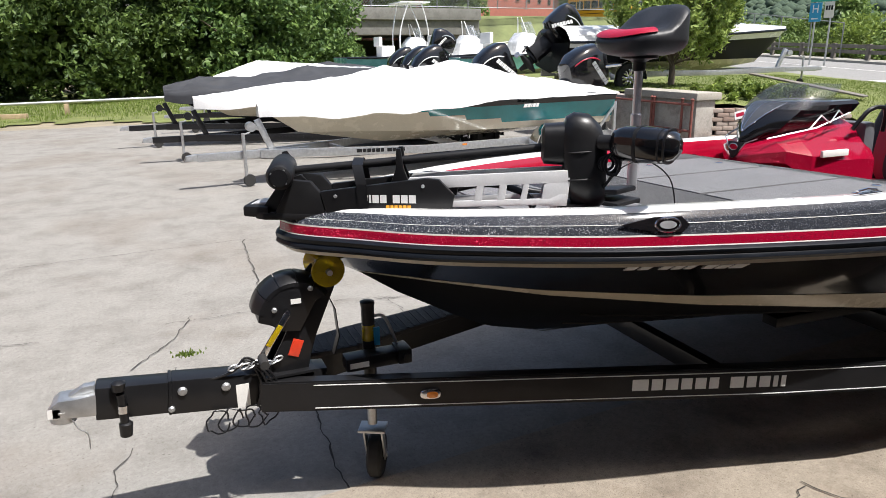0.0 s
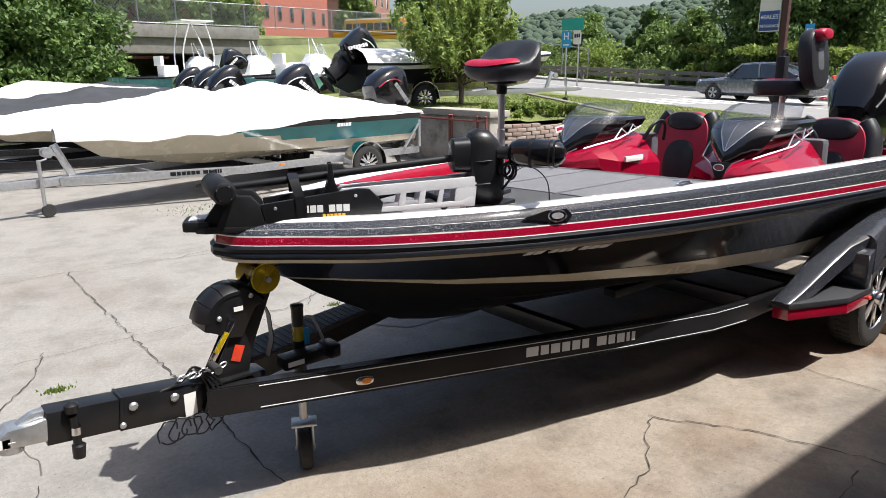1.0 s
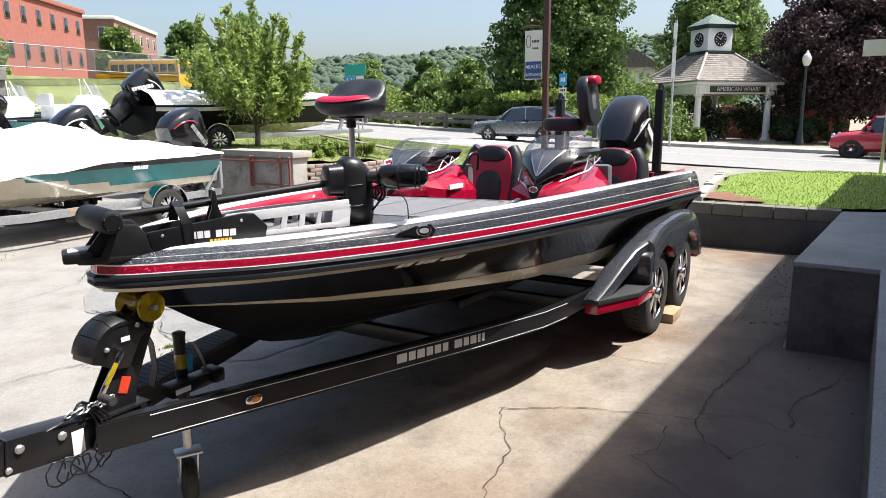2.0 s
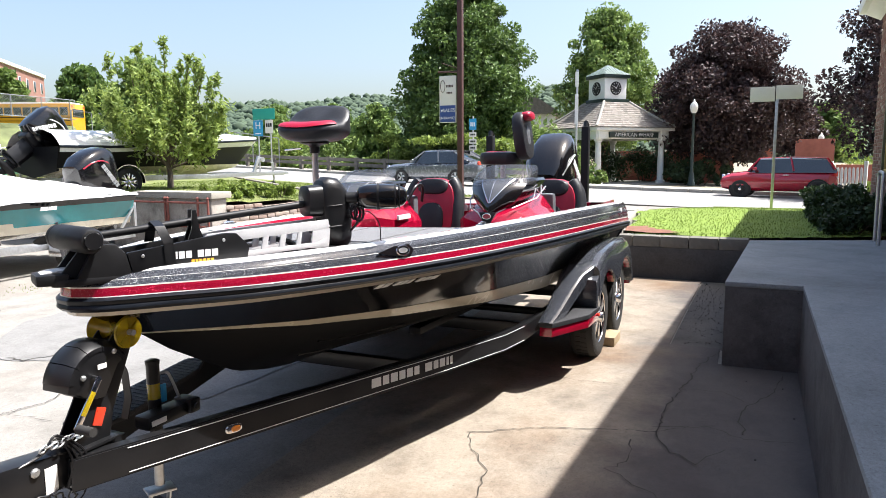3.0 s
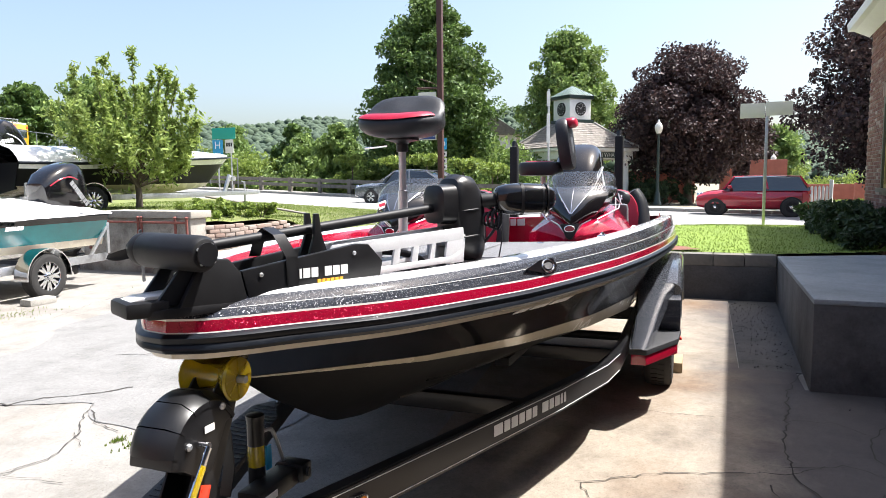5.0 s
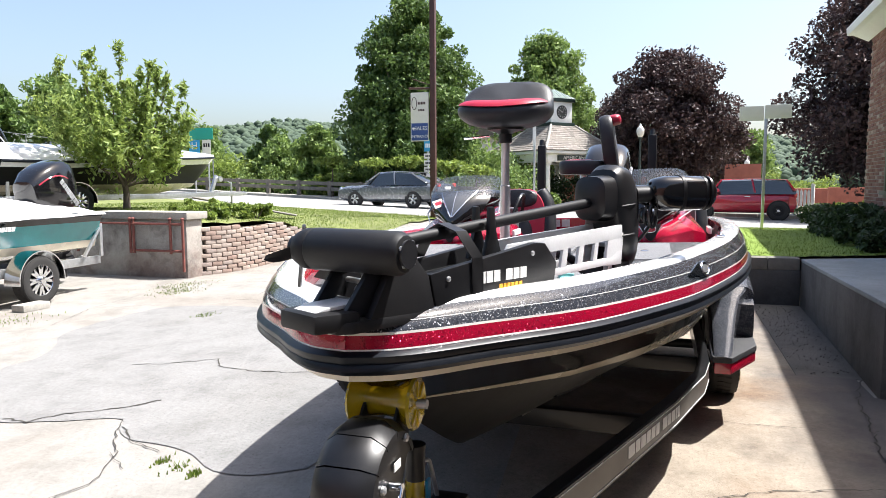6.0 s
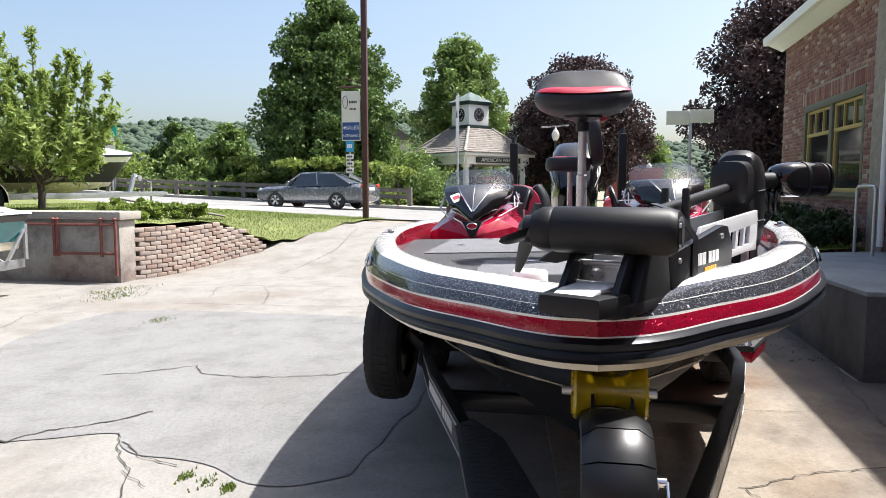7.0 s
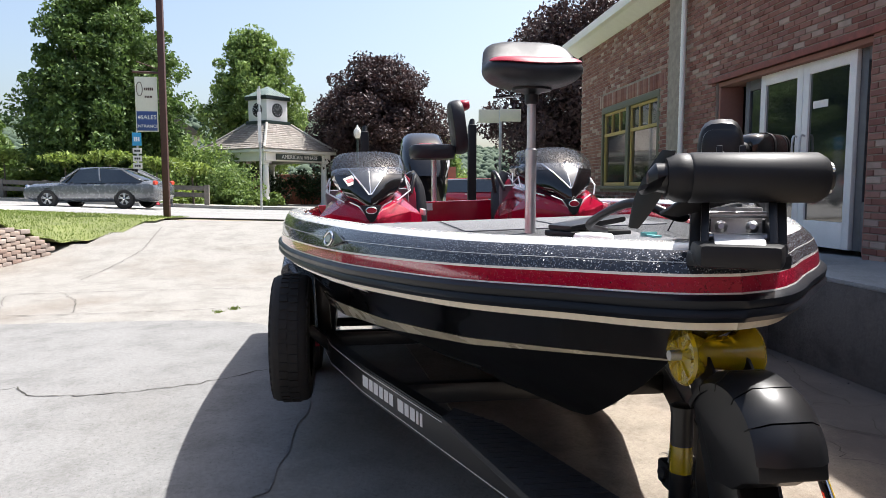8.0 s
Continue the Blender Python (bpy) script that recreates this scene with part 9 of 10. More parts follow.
hs = thing("hospital_sign", "green and blue road sign with a white H", "sign", pose(29.6, 22.4, 1.2))
bm = bmesh.new()
for y in (-0.42, 0.42):
    tube(bm, [(0, y, -0.2), (0, y, 3.3)], 0.04, 8)
part("post", bm, "steel", hs)
bm = bmesh.new()
box(bm, (-0.05, -0.75, 2.75), (-0.03, 0.75, 3.35), 0.006)
part("green_panel", bm, "signgreen", hs)
bm = bmesh.new()
box(bm, (-0.07, 0.06, 1.85), (-0.055, 0.72, 2.72), 0.006)
part("blue_panel", bm, "signcyan", hs)
words("H", 0.55, "white", "lettering", hs, pose(-0.075, 0.39, 2.42) @ FACE, 0.003)
bm = bmesh.new()
box(bm, (-0.075, 0.2, 1.96), (-0.071, 0.58, 2.02))
part("arrow", bm, "white", hs)
bm = bmesh.new()
box(bm, (-0.07, -0.62, 2.0), (-0.055, -0.1, 2.72), 0.006)
part("white_panel", bm, "signwhite", hs)
bm = bmesh.new()
bars(bm, [0.1, 0.1, 0.1], 0.2, 0.04, pose(-0.073, -0.36, 2.45, 0, 0, 90), 0.002)
part("mark", bm, "matte", hs)

hy = thing("fire_hydrant", "small red fire hydrant beside the street", "hydrant", pose(28.4, 8.7, road_z(28.4, 8.7) + 0.1))
bm = bmesh.new()
lathe(bm, [(0.15, 0), (0.15, 0.05), (0.11, 0.08), (0.11, 0.5), (0.14, 0.52), (0.14, 0.56), (0.10, 0.66), (0.03, 0.74), (0.03, 0.78)], 18)
part("barrel", bm, "carred", hy)
for s in (1, -1):
    bm = bmesh.new()
    tube(bm, [(0, s * 0.1, 0.4), (0, s * 0.19, 0.4)], 0.055, 10)
    part("outlet", bm, "carred", hy)


def street_lamp(x, y, z, h=4.2):
    t = thing("street_lamp", "dark green lamp post with a frosted acorn globe", "street lamp", pose(x, y, z), "street lamps")
    bm = bmesh.new()
    lathe(bm, [(0.21, 0), (0.21, 0.12), (0.16, 0.22), (0.13, 0.6), (0.085, 0.75), (0.07, h * 0.5), (0.055, h - 0.75), (0.09, h - 0.72), (0.11, h - 0.66)], 16)
    part("post", bm, "dkgreen", t)
    bm = bmesh.new()
    lathe(bm, [(0.10, h - 0.66), (0.16, h - 0.55), (0.205, h - 0.38), (0.20, h - 0.26), (0.13, h - 0.14), (0.06, h - 0.08)], 18)
    part("globe", bm, "lampglass", t, "frosted glass globe")
    bm = bmesh.new()
    lathe(bm, [(0.07, h - 0.09), (0.06, h - 0.04), (0.02, h + 0.06)], 12)
    part("finial", bm, "lampglass", t)


street_lamp(36.0, 0.35, 0.27, 4.35)
street_lamp(58.5, -7.3, 0.2, 3.3)
street_lamp(62.0, -4.0, 0.2, 3.0)

# ---- clock pavilion ----
gz = thing("clock_pavilion", "white columned pavilion with a shingled roof and clock turret", "pavilion", pose(38.9, 5.3, 0.30, 0, 0, 48) @ Matrix.Scale(0.9, 4))
HW = 2.75
for sx in (1, -1):
    for sy in (1, -1):
        bm = bmesh.new()
        lathe(bm, [(0.30, 0), (0.30, 0.14), (0.22, 0.2), (0.20, 0.26), (0.195, 1.2), (0.165, 2.5), (0.21, 2.54), (0.21, 2.6), (0.27, 2.62), (0.27, 2.72)], 20, pose(sx * (HW - 0.35), sy * (HW - 0.35), 0))
        part("column", bm, "white", gz, "white round column")
bm = bmesh.new()
for s in (1, -1):
    box(bm, (-HW, s * (HW - 0.35) - 0.26, 2.72), (HW, s * (HW - 0.35) + 0.26, 3.22), 0.02)
    box(bm, (s * (HW - 0.35) - 0.26, -HW, 2.722), (s * (HW - 0.35) + 0.26, HW, 3.218), 0.02)
box(bm, (-HW - 0.22, -HW - 0.22, 3.22), (HW + 0.22, HW + 0.22, 3.40), 0.03)
part("entablature", bm, "white", gz, "white beam and cornice")
bm = bmesh.new()
rnd = random.Random(4)
a0, a1, zb, ztp = HW + 0.3, 0.97, 3.42, 5.05
V, F = [], []
for side in range(4):
    R = Matrix.Rotation(math.pi / 2 * side, 3, "Z")
    nrow = 13
    for r in range(nrow):
        f0, f1 = r / nrow, (r + 1.25) / nrow
        def rr(f):
            f = min(f, 1)
            return a0 + (a1 - a0) * f ** 0.86, zb + (ztp - zb) * f
        r0, z0 = rr(f0)
        r1, z1 = rr(f1)
        ncol = max(4, int(r0 * 2 / 0.26))
        for c in range(ncol):
            y0, y1 = -r0 + 2 * r0 * c / ncol + 0.008, -r0 + 2 * r0 * (c + 1) / ncol - 0.008
            k1 = r1 / r0
            lift = 0.03 + rnd.uniform(0, 0.012)
            q = [(-r0, y0, z0 + lift), (-r0, y1, z0 + lift), (-r1, y1 * k1, z1 + 0.006), (-r1, y0 * k1, z1 + 0.006), (-r0, y0, z0), (-r0, y1, z0)]
            k = len(V)
            V += [tuple(R @ Vector(p)) for p in q]
            F += [(k, k + 1, k + 2, k + 3), (k + 4, k + 5, k + 1, k)]
me = bpy.data.meshes.new("shingles")
me.from_pydata(V, [], F)
me.materials.append(M["shingle"])
sh = new("shingles", me)
sh.parent = gz
tagged(sh, "weathered grey shingles", kind="stuff")
bm = bmesh.new()
loft(bm, [[(sx * r, sy * r, z) for sx, sy in ((-1, -1), (1, -1), (1, 1), (-1, 1))] for r, z in ((a0 - 0.06, zb - 0.02), (a1 - 0.04, ztp - 0.03))])
part("roof_deck", bm, "rail_wood", gz)
for sx, sy in ((-1, -1), (1, -1), (1, 1), (-1, 1)):
    bm = bmesh.new()
    pts = [(sx * (a0 + (a1 - a0) * f ** 0.86), sy * (a0 + (a1 - a0) * f ** 0.86), zb + (ztp - zb) * f + 0.04) for f in (0, 0.25, 0.5, 0.75, 1)]
    tube(bm, pts, 0.08, 6)
    part("hip_cap", bm, "kerb", gz)
bm = bmesh.new()
box(bm, (-0.97, -0.97, 5.0), (0.97, 0.97, 5.26), 0.03)
part("turret_base", bm, "dkgreen", gz)
bm = bmesh.new()
box(bm, (-0.84, -0.84, 5.26), (0.84, 0.84, 6.55), 0.03)
tur = part("turret", bm, "white", gz, "white clock turret")
for k in range(4):
    R = pose(0, 0, 0, 0, 0, 90 * k)
    bm = bmesh.new()
    lathe(bm, [(0.42, 0), (0.42, 0.03), (0.38, 0.035)], 28, R @ pose(-0.84, 0, 5.92, 0, -90, 0))
    clock = part("clock", bm, "matte", tur, "dark clock dial with pale figures")
    bm = bmesh.new()
    for h in range(12):
        box(bm, (-0.886, -0.02, 0.27), (-0.878, 0.02, 0.35), m=R @ pose(0, 0, 5.92, 30 * h, 0, 0))
    box(bm, (-0.888, -0.015, -0.04), (-0.882, 0.015, 0.24), m=R @ pose(0, 0, 5.92, -60, 0, 0))
    box(bm, (-0.888, -0.015, -0.04), (-0.882, 0.015, 0.30), m=R @ pose(0, 0, 5.92, 35, 0, 0))
    part("figures", bm, "letters", clock)
bm = bmesh.new()
box(bm, (-0.98, -0.98, 6.55), (0.98, 0.98, 6.76), 0.03)
part("turret_cornice", bm, "dkgreen", gz)
bm = bmesh.new()
loft(bm, [[(sx * r, sy * r, z) for sx, sy in ((-1, -1), (1, -1), (1, 1), (-1, 1))] for r, z in ((1.02, 6.76), (0.05, 7.42))])
for k in range(4):
    for c in range(-4, 5):
        y = c * 0.22
        f = 1 - abs(y) / 1.02
        tube(bm, [(-1.02, y, 6.78), (-1.02 + 0.97 * f, y, 6.78 + 0.65 * f)], 0.018, 5, m=pose(0, 0, 0, 0, 0, 90 * k))
part("turret_roof", bm, "copper", gz, "green ribbed metal turret roof")
bm = bmesh.new()
box(bm, (-HW - 0.02, -1.85, 2.80), (-HW + 0.10, 1.85, 3.14), 0.01)
part("name_board", bm, "dkgreen", gz, "dark name board")
words("AMERICAN WHARF", 0.34, "letters", "lettering", gz, pose(-HW - 0.03, 0, 2.97) @ FACE, 0.004, "pale lettering on the name board")
bm = bmesh.new()
box(bm, (-HW - 1.2, -HW - 1.2, -0.12), (HW + 1.2, HW + 1.2, 0.02))
part("floor", bm, "kerb", gz)
# name strip post in front of the pavilion
bp = thing("banner_pole", "slim grey pole with small stacked panels", "sign", pose(27.0, 4.3, 0.35))
bm = bmesh.new()
tube(bm, [(0, 0, -0.1), (0, 0, 5.0)], 0.045, 8)
part("post", bm, "steel", bp)
for z in (4.6, 3.7, 3.1):
    bm = bmesh.new()
    box(bm, (-0.06, -0.07, z - 0.30), (-0.045, 0.07, z + 0.30), 0.004)
    part("panel", bm, "paper", bp)

# brick garden walls with an arch, white gate
aw = thing("brick_arch", "red brick garden wall with an arched opening", "wall", pose(44, -2.2, 0.15, 0, 0, 8), kind="structure")
bm = bmesh.new()
box(bm, (-0.25, -1.4, 0), (0.25, -0.75, 3.0), 0.02)
box(bm, (-0.25, 0.75, 0), (0.25, 1.4, 3.0), 0.02)
arcp = [(0.75 * math.cos(math.pi * k / 12), 1.95 + 0.75 * math.sin(math.pi * k / 12)) for k in range(13)]
prism(bm, arcp + [(-0.75, 3.0), (0.75, 3.0)], "x", -0.24, 0.24)
part("arch", bm, "farbrick", aw)
bm = bmesh.new()
box(bm, (-0.12, 1.4, 0), (0.12, 9.0, 2.0), 0.02)
part("wall", bm, "farbrick", aw)
bm = bmesh.new()
box(bm, (-0.32, -1.48, 3.0), (0.32, 1.48, 3.14), 0.02)
part("coping", bm, "kerb", aw)
bm = bmesh.new()
box(bm, (55.0, -7.9, 0.0), (55.5, -5.4, 3.0), 0.02)
box(bm, (50.0, -13.5, 0.0), (50.4, -7.6, 1.2), 0.02)
box(bm, (46.0, -15.5, 0.0), (46.4, -10.6, 1.3), 0.02)
solid("brick_screen", bm, "farbrick", "far red brick screen walls", "wall", kind="structure")
gt = thing("white_gate", "white picket gate beside the footpath", "gate", pose(29.2, -5.9, 0.2, 0, 0, 70))
for s in (-0.6, 0.6):
    bm = bmesh.new()
    box(bm, (s - 0.06, -0.06, 0), (s + 0.06, 0.06, 1.35), 0.01)
    part("post", bm, "white", gt)
for k in range(8):
    bm = bmesh.new()
    prism(bm, [(-0.5 + k * 0.135, 0.1), (-0.41 + k * 0.135, 0.1), (-0.41 + k * 0.135, 1.05), (-0.455 + k * 0.135, 1.12), (-0.5 + k * 0.135, 1.05)], "y", -0.01, 0.01)
    part("picket", bm, "white", gt)

# ---- guard rail and green bank beyond the street ----
gr = thing("guard_rail", "weathered timber guard rail along the far kerb", "guard rail", pose(0, 0, 0))
gl = [p for p in smooth_path([(*p, 0) for p in shift(FAR, 1.2)], 6) if 5.5 < p.y < 60]
for i in range(len(gl) - 1):
    p, q = gl[i], gl[i + 1]
    bm = bmesh.new()
    for z in (0.42, 0.72):
        beam(bm, (p.x, p.y, road_z(p.x, p.y) + 0.13 + z), (q.x, q.y, road_z(q.x, q.y) + 0.13 + z), 0.08, 0.2, 0.01)
    part("rail", bm, "rail_wood", gr)
    bm = bmesh.new()
    box(bm, (p.x - 0.1, p.y - 0.1, road_z(p.x, p.y)), (p.x + 0.1, p.y + 0.1, road_z(p.x, p.y) + 1.0), 0.01)
    part("post", bm, "rail_wood", gr)

rnd = random.Random(31)
bank = [p for p in smooth_path([(*p, 0) for p in shift(FAR, 3.4)], 7) if 5.0 < p.y < 62]
for i, p in enumerate(bank):
    h = rnd.choice((0.9, 1.2, 1.5, 1.9, 2.3, 2.8)) * rnd.uniform(0.9, 1.1)
    lf = ("leaf_hedge", "leaf_mid", "leaf_sumac", "leaf_hedge", "leaf_mid")[i % 5]
    bush("bank_shrub", "wild green shrub on the bank beyond the guard rail", (p.x + rnd.uniform(-0.3, 1.2), p.y + rnd.uniform(-0.6, 0.6), road_z(p.x, p.y) - 0.1), (rnd.uniform(2.4, 3.8), 3.2, h), lf, 200 + i, 26, 80, 0.16, group="shrubs on the bank")
bank2 = [p for p in smooth_path([(*p, 0) for p in shift(FAR, 7.5)], 5) if 7.0 < p.y < 70]
for i, p in enumerate(bank2):
    h = rnd.uniform(2.2, 3.8)
    bush("bank_shrub", "tall green thicket on the bank", (p.x, p.y, road_z(p.x, p.y) - 0.3), (5.0, 5.0, h), ("leaf_mid", "leaf_hedge", "leaf_mid", "leaf_sumac")[i % 4], 300 + i, 30, 90, 0.22, group="thickets on the bank")
# feathery sumac fans
for i, (x, y, h) in enumerate(((30.6, 9.2, 2.3), (31.4, 11.4, 2.6), (32.2, 13.6, 2.4), (30.2, 7.6, 2.0), (34.0, 17.0, 2.6))):
    rng = np.random.default_rng(500 + i)
    pts = []
    for k in range(26):
        a, r = rng.uniform(0, 6.28), rng.uniform(0.5, 1.3)
        for s in range(34):
            f = s / 33
            pts.append((math.cos(a) * r * f + rng.normal() * 0.05, math.sin(a) * r * f + rng.normal() * 0.05, h * 0.72 + 0.55 * math.sin(f * 2.4) - 0.25 * f + rng.normal() * 0.05))
    t = thing("sumac", "sumac with feathery yellow-green fronds", "shrub", pose(x, y, road_z(x, y)), "sumacs on the bank")
    o = new("fronds", leaf_mesh("fronds", pts, 0.13, "leaf_sumac", 500 + i, 2.2, 0.3))
    o.parent = t
    bm = bmesh.new()
    tube(bm, [(0, 0, -0.1), (0.05, 0.03, h * 0.8)], [0.05, 0.025], 8)
    part("stem", bm, "bark", t)

# ---- trees ----
full = lambda h: (math.sin(math.pi * (0.10 + 0.83 * h ** 0.8)) ** 0.75)
cone = lambda h: max(0.05, 1.05 - h) * min(1.0, 0.45 + h * 4)
dome = lambda h: 1.02 * (1 - h ** 2.3) ** 0.62 * min(1.0, 0.62 + h * 2.2)
tree("maple_tree", "tall dense green maple with a domed crown", (36.6, 13.1, 0.4), 11.5, 8.1, 1.0, "leaf_maple", 1, 420, 190, 0.15, dome, 0.3, 10, 0.085)
tree("locust_tree", "airy light green tree behind the pavilion", (50.5, 7.6, 0.2), 12.0, 8.0, 2.0, "leaf_mid", 2, 210, 120, 0.18, lambda h: math.sin(math.pi * (0.15 + 0.8 * h)) ** 0.9, 0.25, 10, 0.095)
tree("purple_tree", "dark purple-leaved plum tree", (40.5, -1.1, 0.2), 8.5, 8.4, 1.6, "leaf_purple", 3, 260, 170, 0.13, full, 0.24, 10, 0.095)
tree("purple_tree", "dark purple-leaved maple beyond the shop", (25.5, -8.6, 0.3), 8.3, 8.3, 1.4, "leaf_purple", 4, 260, 180, 0.11, full, 0.22, 10, 0.09)
tree("purple_tree", "far purple-leaved tree down the street", (74, -6.2, 0.2), 6.5, 6.0, 1.8, "leaf_purple", 6, 70, 60, 0.3, full, 0.18, 6, 0.13)
tree("green_tree", "rounded green tree down the street", (78, -9.5, 0.2), 6.5, 6.5, 1.5, "leaf_mid", 7, 80, 60, 0.32, full, 0.18, 6, 0.13)
for i, (x, y, w, h, lf) in enumerate(((35.2, 8.3, 3.4, 3.1, "leaf_hedge"), (33.6, 6.6, 2.6, 2.3, "leaf_mid"), (38.5, 0.2, 3.5, 1.4, "leaf_dark"), (41.5, 3.5, 4.0, 2.3, "leaf_dark"), (41.2, 6.8, 4.0, 2.4, "leaf_dark"), (29.8, -6.8, 1.0, 0.55, "leaf_sumac"), (30.6, -8.2, 1.1, 0.6, "leaf_sumac"), (31.5, -9.6, 1.4, 0.9, "leaf_sumac"), (52, -6.2, 3, 1.4, "leaf_sumac"), (57, -11, 5, 2.6, "leaf_sumac"))):
    bush("shrub", "rounded shrub near the pavilion", (x, y, road_z(x, y) - 0.05), (w, w, h), lf, 600 + i, 30, 120, 0.12, group="shrubs round the pavilion")
# lone trees along the bank, seen against the hill
for i, (x, y, h, w, lf) in enumerate(((44, 27, 5.2, 3.0, "leaf_maple"), (39, 20.5, 4.6, 3.6, "leaf_mid"), (47, 35, 5.5, 4.5, "leaf_mid"), (41.5, 24.5, 4.2, 3.6, "leaf_mid"))):
    tree("bank_tree", "young green tree on the bank", (x, y, 0.6), h, w, 0.5, lf, 30 + i, 70, 70, 0.2, full, 0.1, 6, 0.13, "trees on the bank")
# wall of trees behind the gravel, at the end of the yard
WOOD = [(-27, 36), (-21.5, 33), (-16, 34), (-11, 31.5), (-7, 34), (-3.2, 32), (0.6, 33.5), (4.2, 32), (7.4, 34.5), (-24, 41), (-14, 41), (-5, 40), (3, 41), (-32, 40)]
for i, (x, y) in enumerate(WOOD):
    h = 8.5 + 3.5 * math.sin(i * 2.4) ** 2 if y > 39 else 5.8 + 2.4 * math.sin(i * 1.9) ** 2
    tree("yard_tree", "dense green tree at the end of the yard", (x, y, -0.1), h, 6.4, 0.2, ("leaf_maple", "leaf_wood", "leaf_wood", "leaf_maple")[i % 4], 50 + i, 120, 110, 0.18, lambda q: math.sin(math.pi * (0.28 + 0.64 * q)) ** 0.8, 0.16, 5, 0.13, "trees at the end of the yard")
# trees on the town side of the bridge
for i, (x, y, h, w) in enumerate(((47, 70, 7.2, 5), (62, 66, 10, 9), (51, 63, 7.5, 6.5), (55, 57, 7, 6), (22, 66, 12, 11), (13, 62, 13, 12), (3, 60, 13, 12), (30, 70, 11, 9))):
    tree("town_tree", "green tree among the brick buildings", (x, y, 3.85 if x > 37 else 2.85), h, w, 1.2, ("leaf_hedge", "leaf_mid", "leaf_maple")[i % 3], 90 + i, 90, 60, 0.4, full, 0.25, 5, 0.12, "trees across the bridge")

# ---- bridge, fence, town ----
br = thing("bridge", "concrete road bridge with a chain-link fence", "bridge", pose(6, 44.5, 0, 0, 0, 4), kind="structure")
bm = bmesh.new()
box(bm, (-10, 0, 3.1), (16.5, 9, 4.3), 0.04)
box(bm, (-10, -0.25, 4.1), (16.5, 0.25, 4.9), 0.03)
part("deck", bm, "conc_far", br)
bm = bmesh.new()
box(bm, (-10, 0.8, -0.5), (3.5, 8.5, 3.1))
box(bm, (13.5, 0.6, -0.5), (16.4, 8.5, 3.1))
part("abutment", bm, "conc_far", br)
for k in range(17):
    bm = bmesh.new()
    tube(bm, [(-9.5 + k * 2.5, -0.1, 4.9), (-9.5 + k * 2.5, -0.1, 6.5)], 0.045, 6)
    part("fence_post", bm, "mesh", br)
bm = bmesh.new()
for z in (5.0, 6.48):
    tube(bm, [(-10, -0.1, z), (31, -0.1, z)], 0.03, 5)
for k in range(200):
    x = -10 + k * 0.205
    for dx in (0.75, -0.75):
        a, b2 = max(-10, min(31, x)), max(-10, min(31, x + dx * 2))
        lug(bm, (0, -0.006, -0.006), (Vector((b2 - a, 0, 1.5)).length, 0.006, 0.006), axes((a, -0.1, 5.0), (b2 - a, 0, 1.5), (0, 1, 0)))
wire = part("fence_wire", bm, "mesh", br)
tagged(wire, "chain-link fence wire", kind="stuff")
bm = bmesh.new()
prism(bm, [(41.5, -0.5), (47.0, 4.5), (58, 4.5), (58, -0.5)], "x", 22.6, 37.0)
box(bm, (37, 44, -0.5), (130, 150, 3.9))
box(bm, (-60, 54, -0.5), (36.9, 150, 2.9))
solid("town_bank", bm, "bank", "raised ground below the town street", "ground", kind="structure")
fe = thing("chain_fence", "chain-link fence along the raised street", "fence", pose(36.5, 40.5, 0, 0, 0, 0))
for k in range(10):
    bm = bmesh.new()
    tube(bm, [(0, k * -2.2 + 6, 1.0 + 0.28 * (10 - k)), (0, k * -2.2 + 6, 2.9 + 0.28 * (10 - k))], 0.04, 6)
    part("fence_post", bm, "mesh", fe)
bm = bmesh.new()
tube(bm, [(0, 6, 2.9 + 2.8), (0, -13.8, 2.9 + 0.28)], 0.03, 5)
part("top_rail", bm, "mesh", fe)


def block_house(name, label, m, L, D, H, mat, storeys, bays, ends, cornice="white"):
    """A flat-roofed brick block with rows of windows on its front (y = 0) and one end (x = 0)."""
    h = thing(name, label, "building", m)
    bm = bmesh.new()
    box(bm, (0, 0, -3), (L, D, H))
    part("wall", bm, mat, h)
    bm = bmesh.new()
    box(bm, (-0.3, -0.3, H), (L + 0.3, D + 0.3, H + 0.55), 0.06)
    part("cornice", bm, cornice, h)
    fh = H / storeys
    bm = bmesh.new()
    box(bm, (-0.55, -0.05, -0.95), (0.55, 0.12, 0.95), 0.02)
    fr = finish(bm, "window", "white" if cornice == "white" else "farbrick2")
    bm = bmesh.new()
    box(bm, (-0.46, -0.07, -0.86), (0.46, 0.0, 0.86), 0.01)
    box(bm, (-0.03, -0.09, -0.86), (0.03, 0.0, 0.86))
    gl_ = finish(bm, "pane", "glass")
    for s in range(storeys):
        for b in range(bays):
            w = shared("window", fr, h, pose((b + 0.5) * L / bays, -0.02, (s + 0.52) * fh))
            shared("pane", gl_, w, pose(0, -0.01, 0))
        for b in range(ends):
            w = shared("window", fr, h, pose(-0.02, (b + 0.5) * D / ends, (s + 0.52) * fh, 0, 0, -90))
            shared("pane", gl_, w, pose(0, -0.01, 0))
    return h


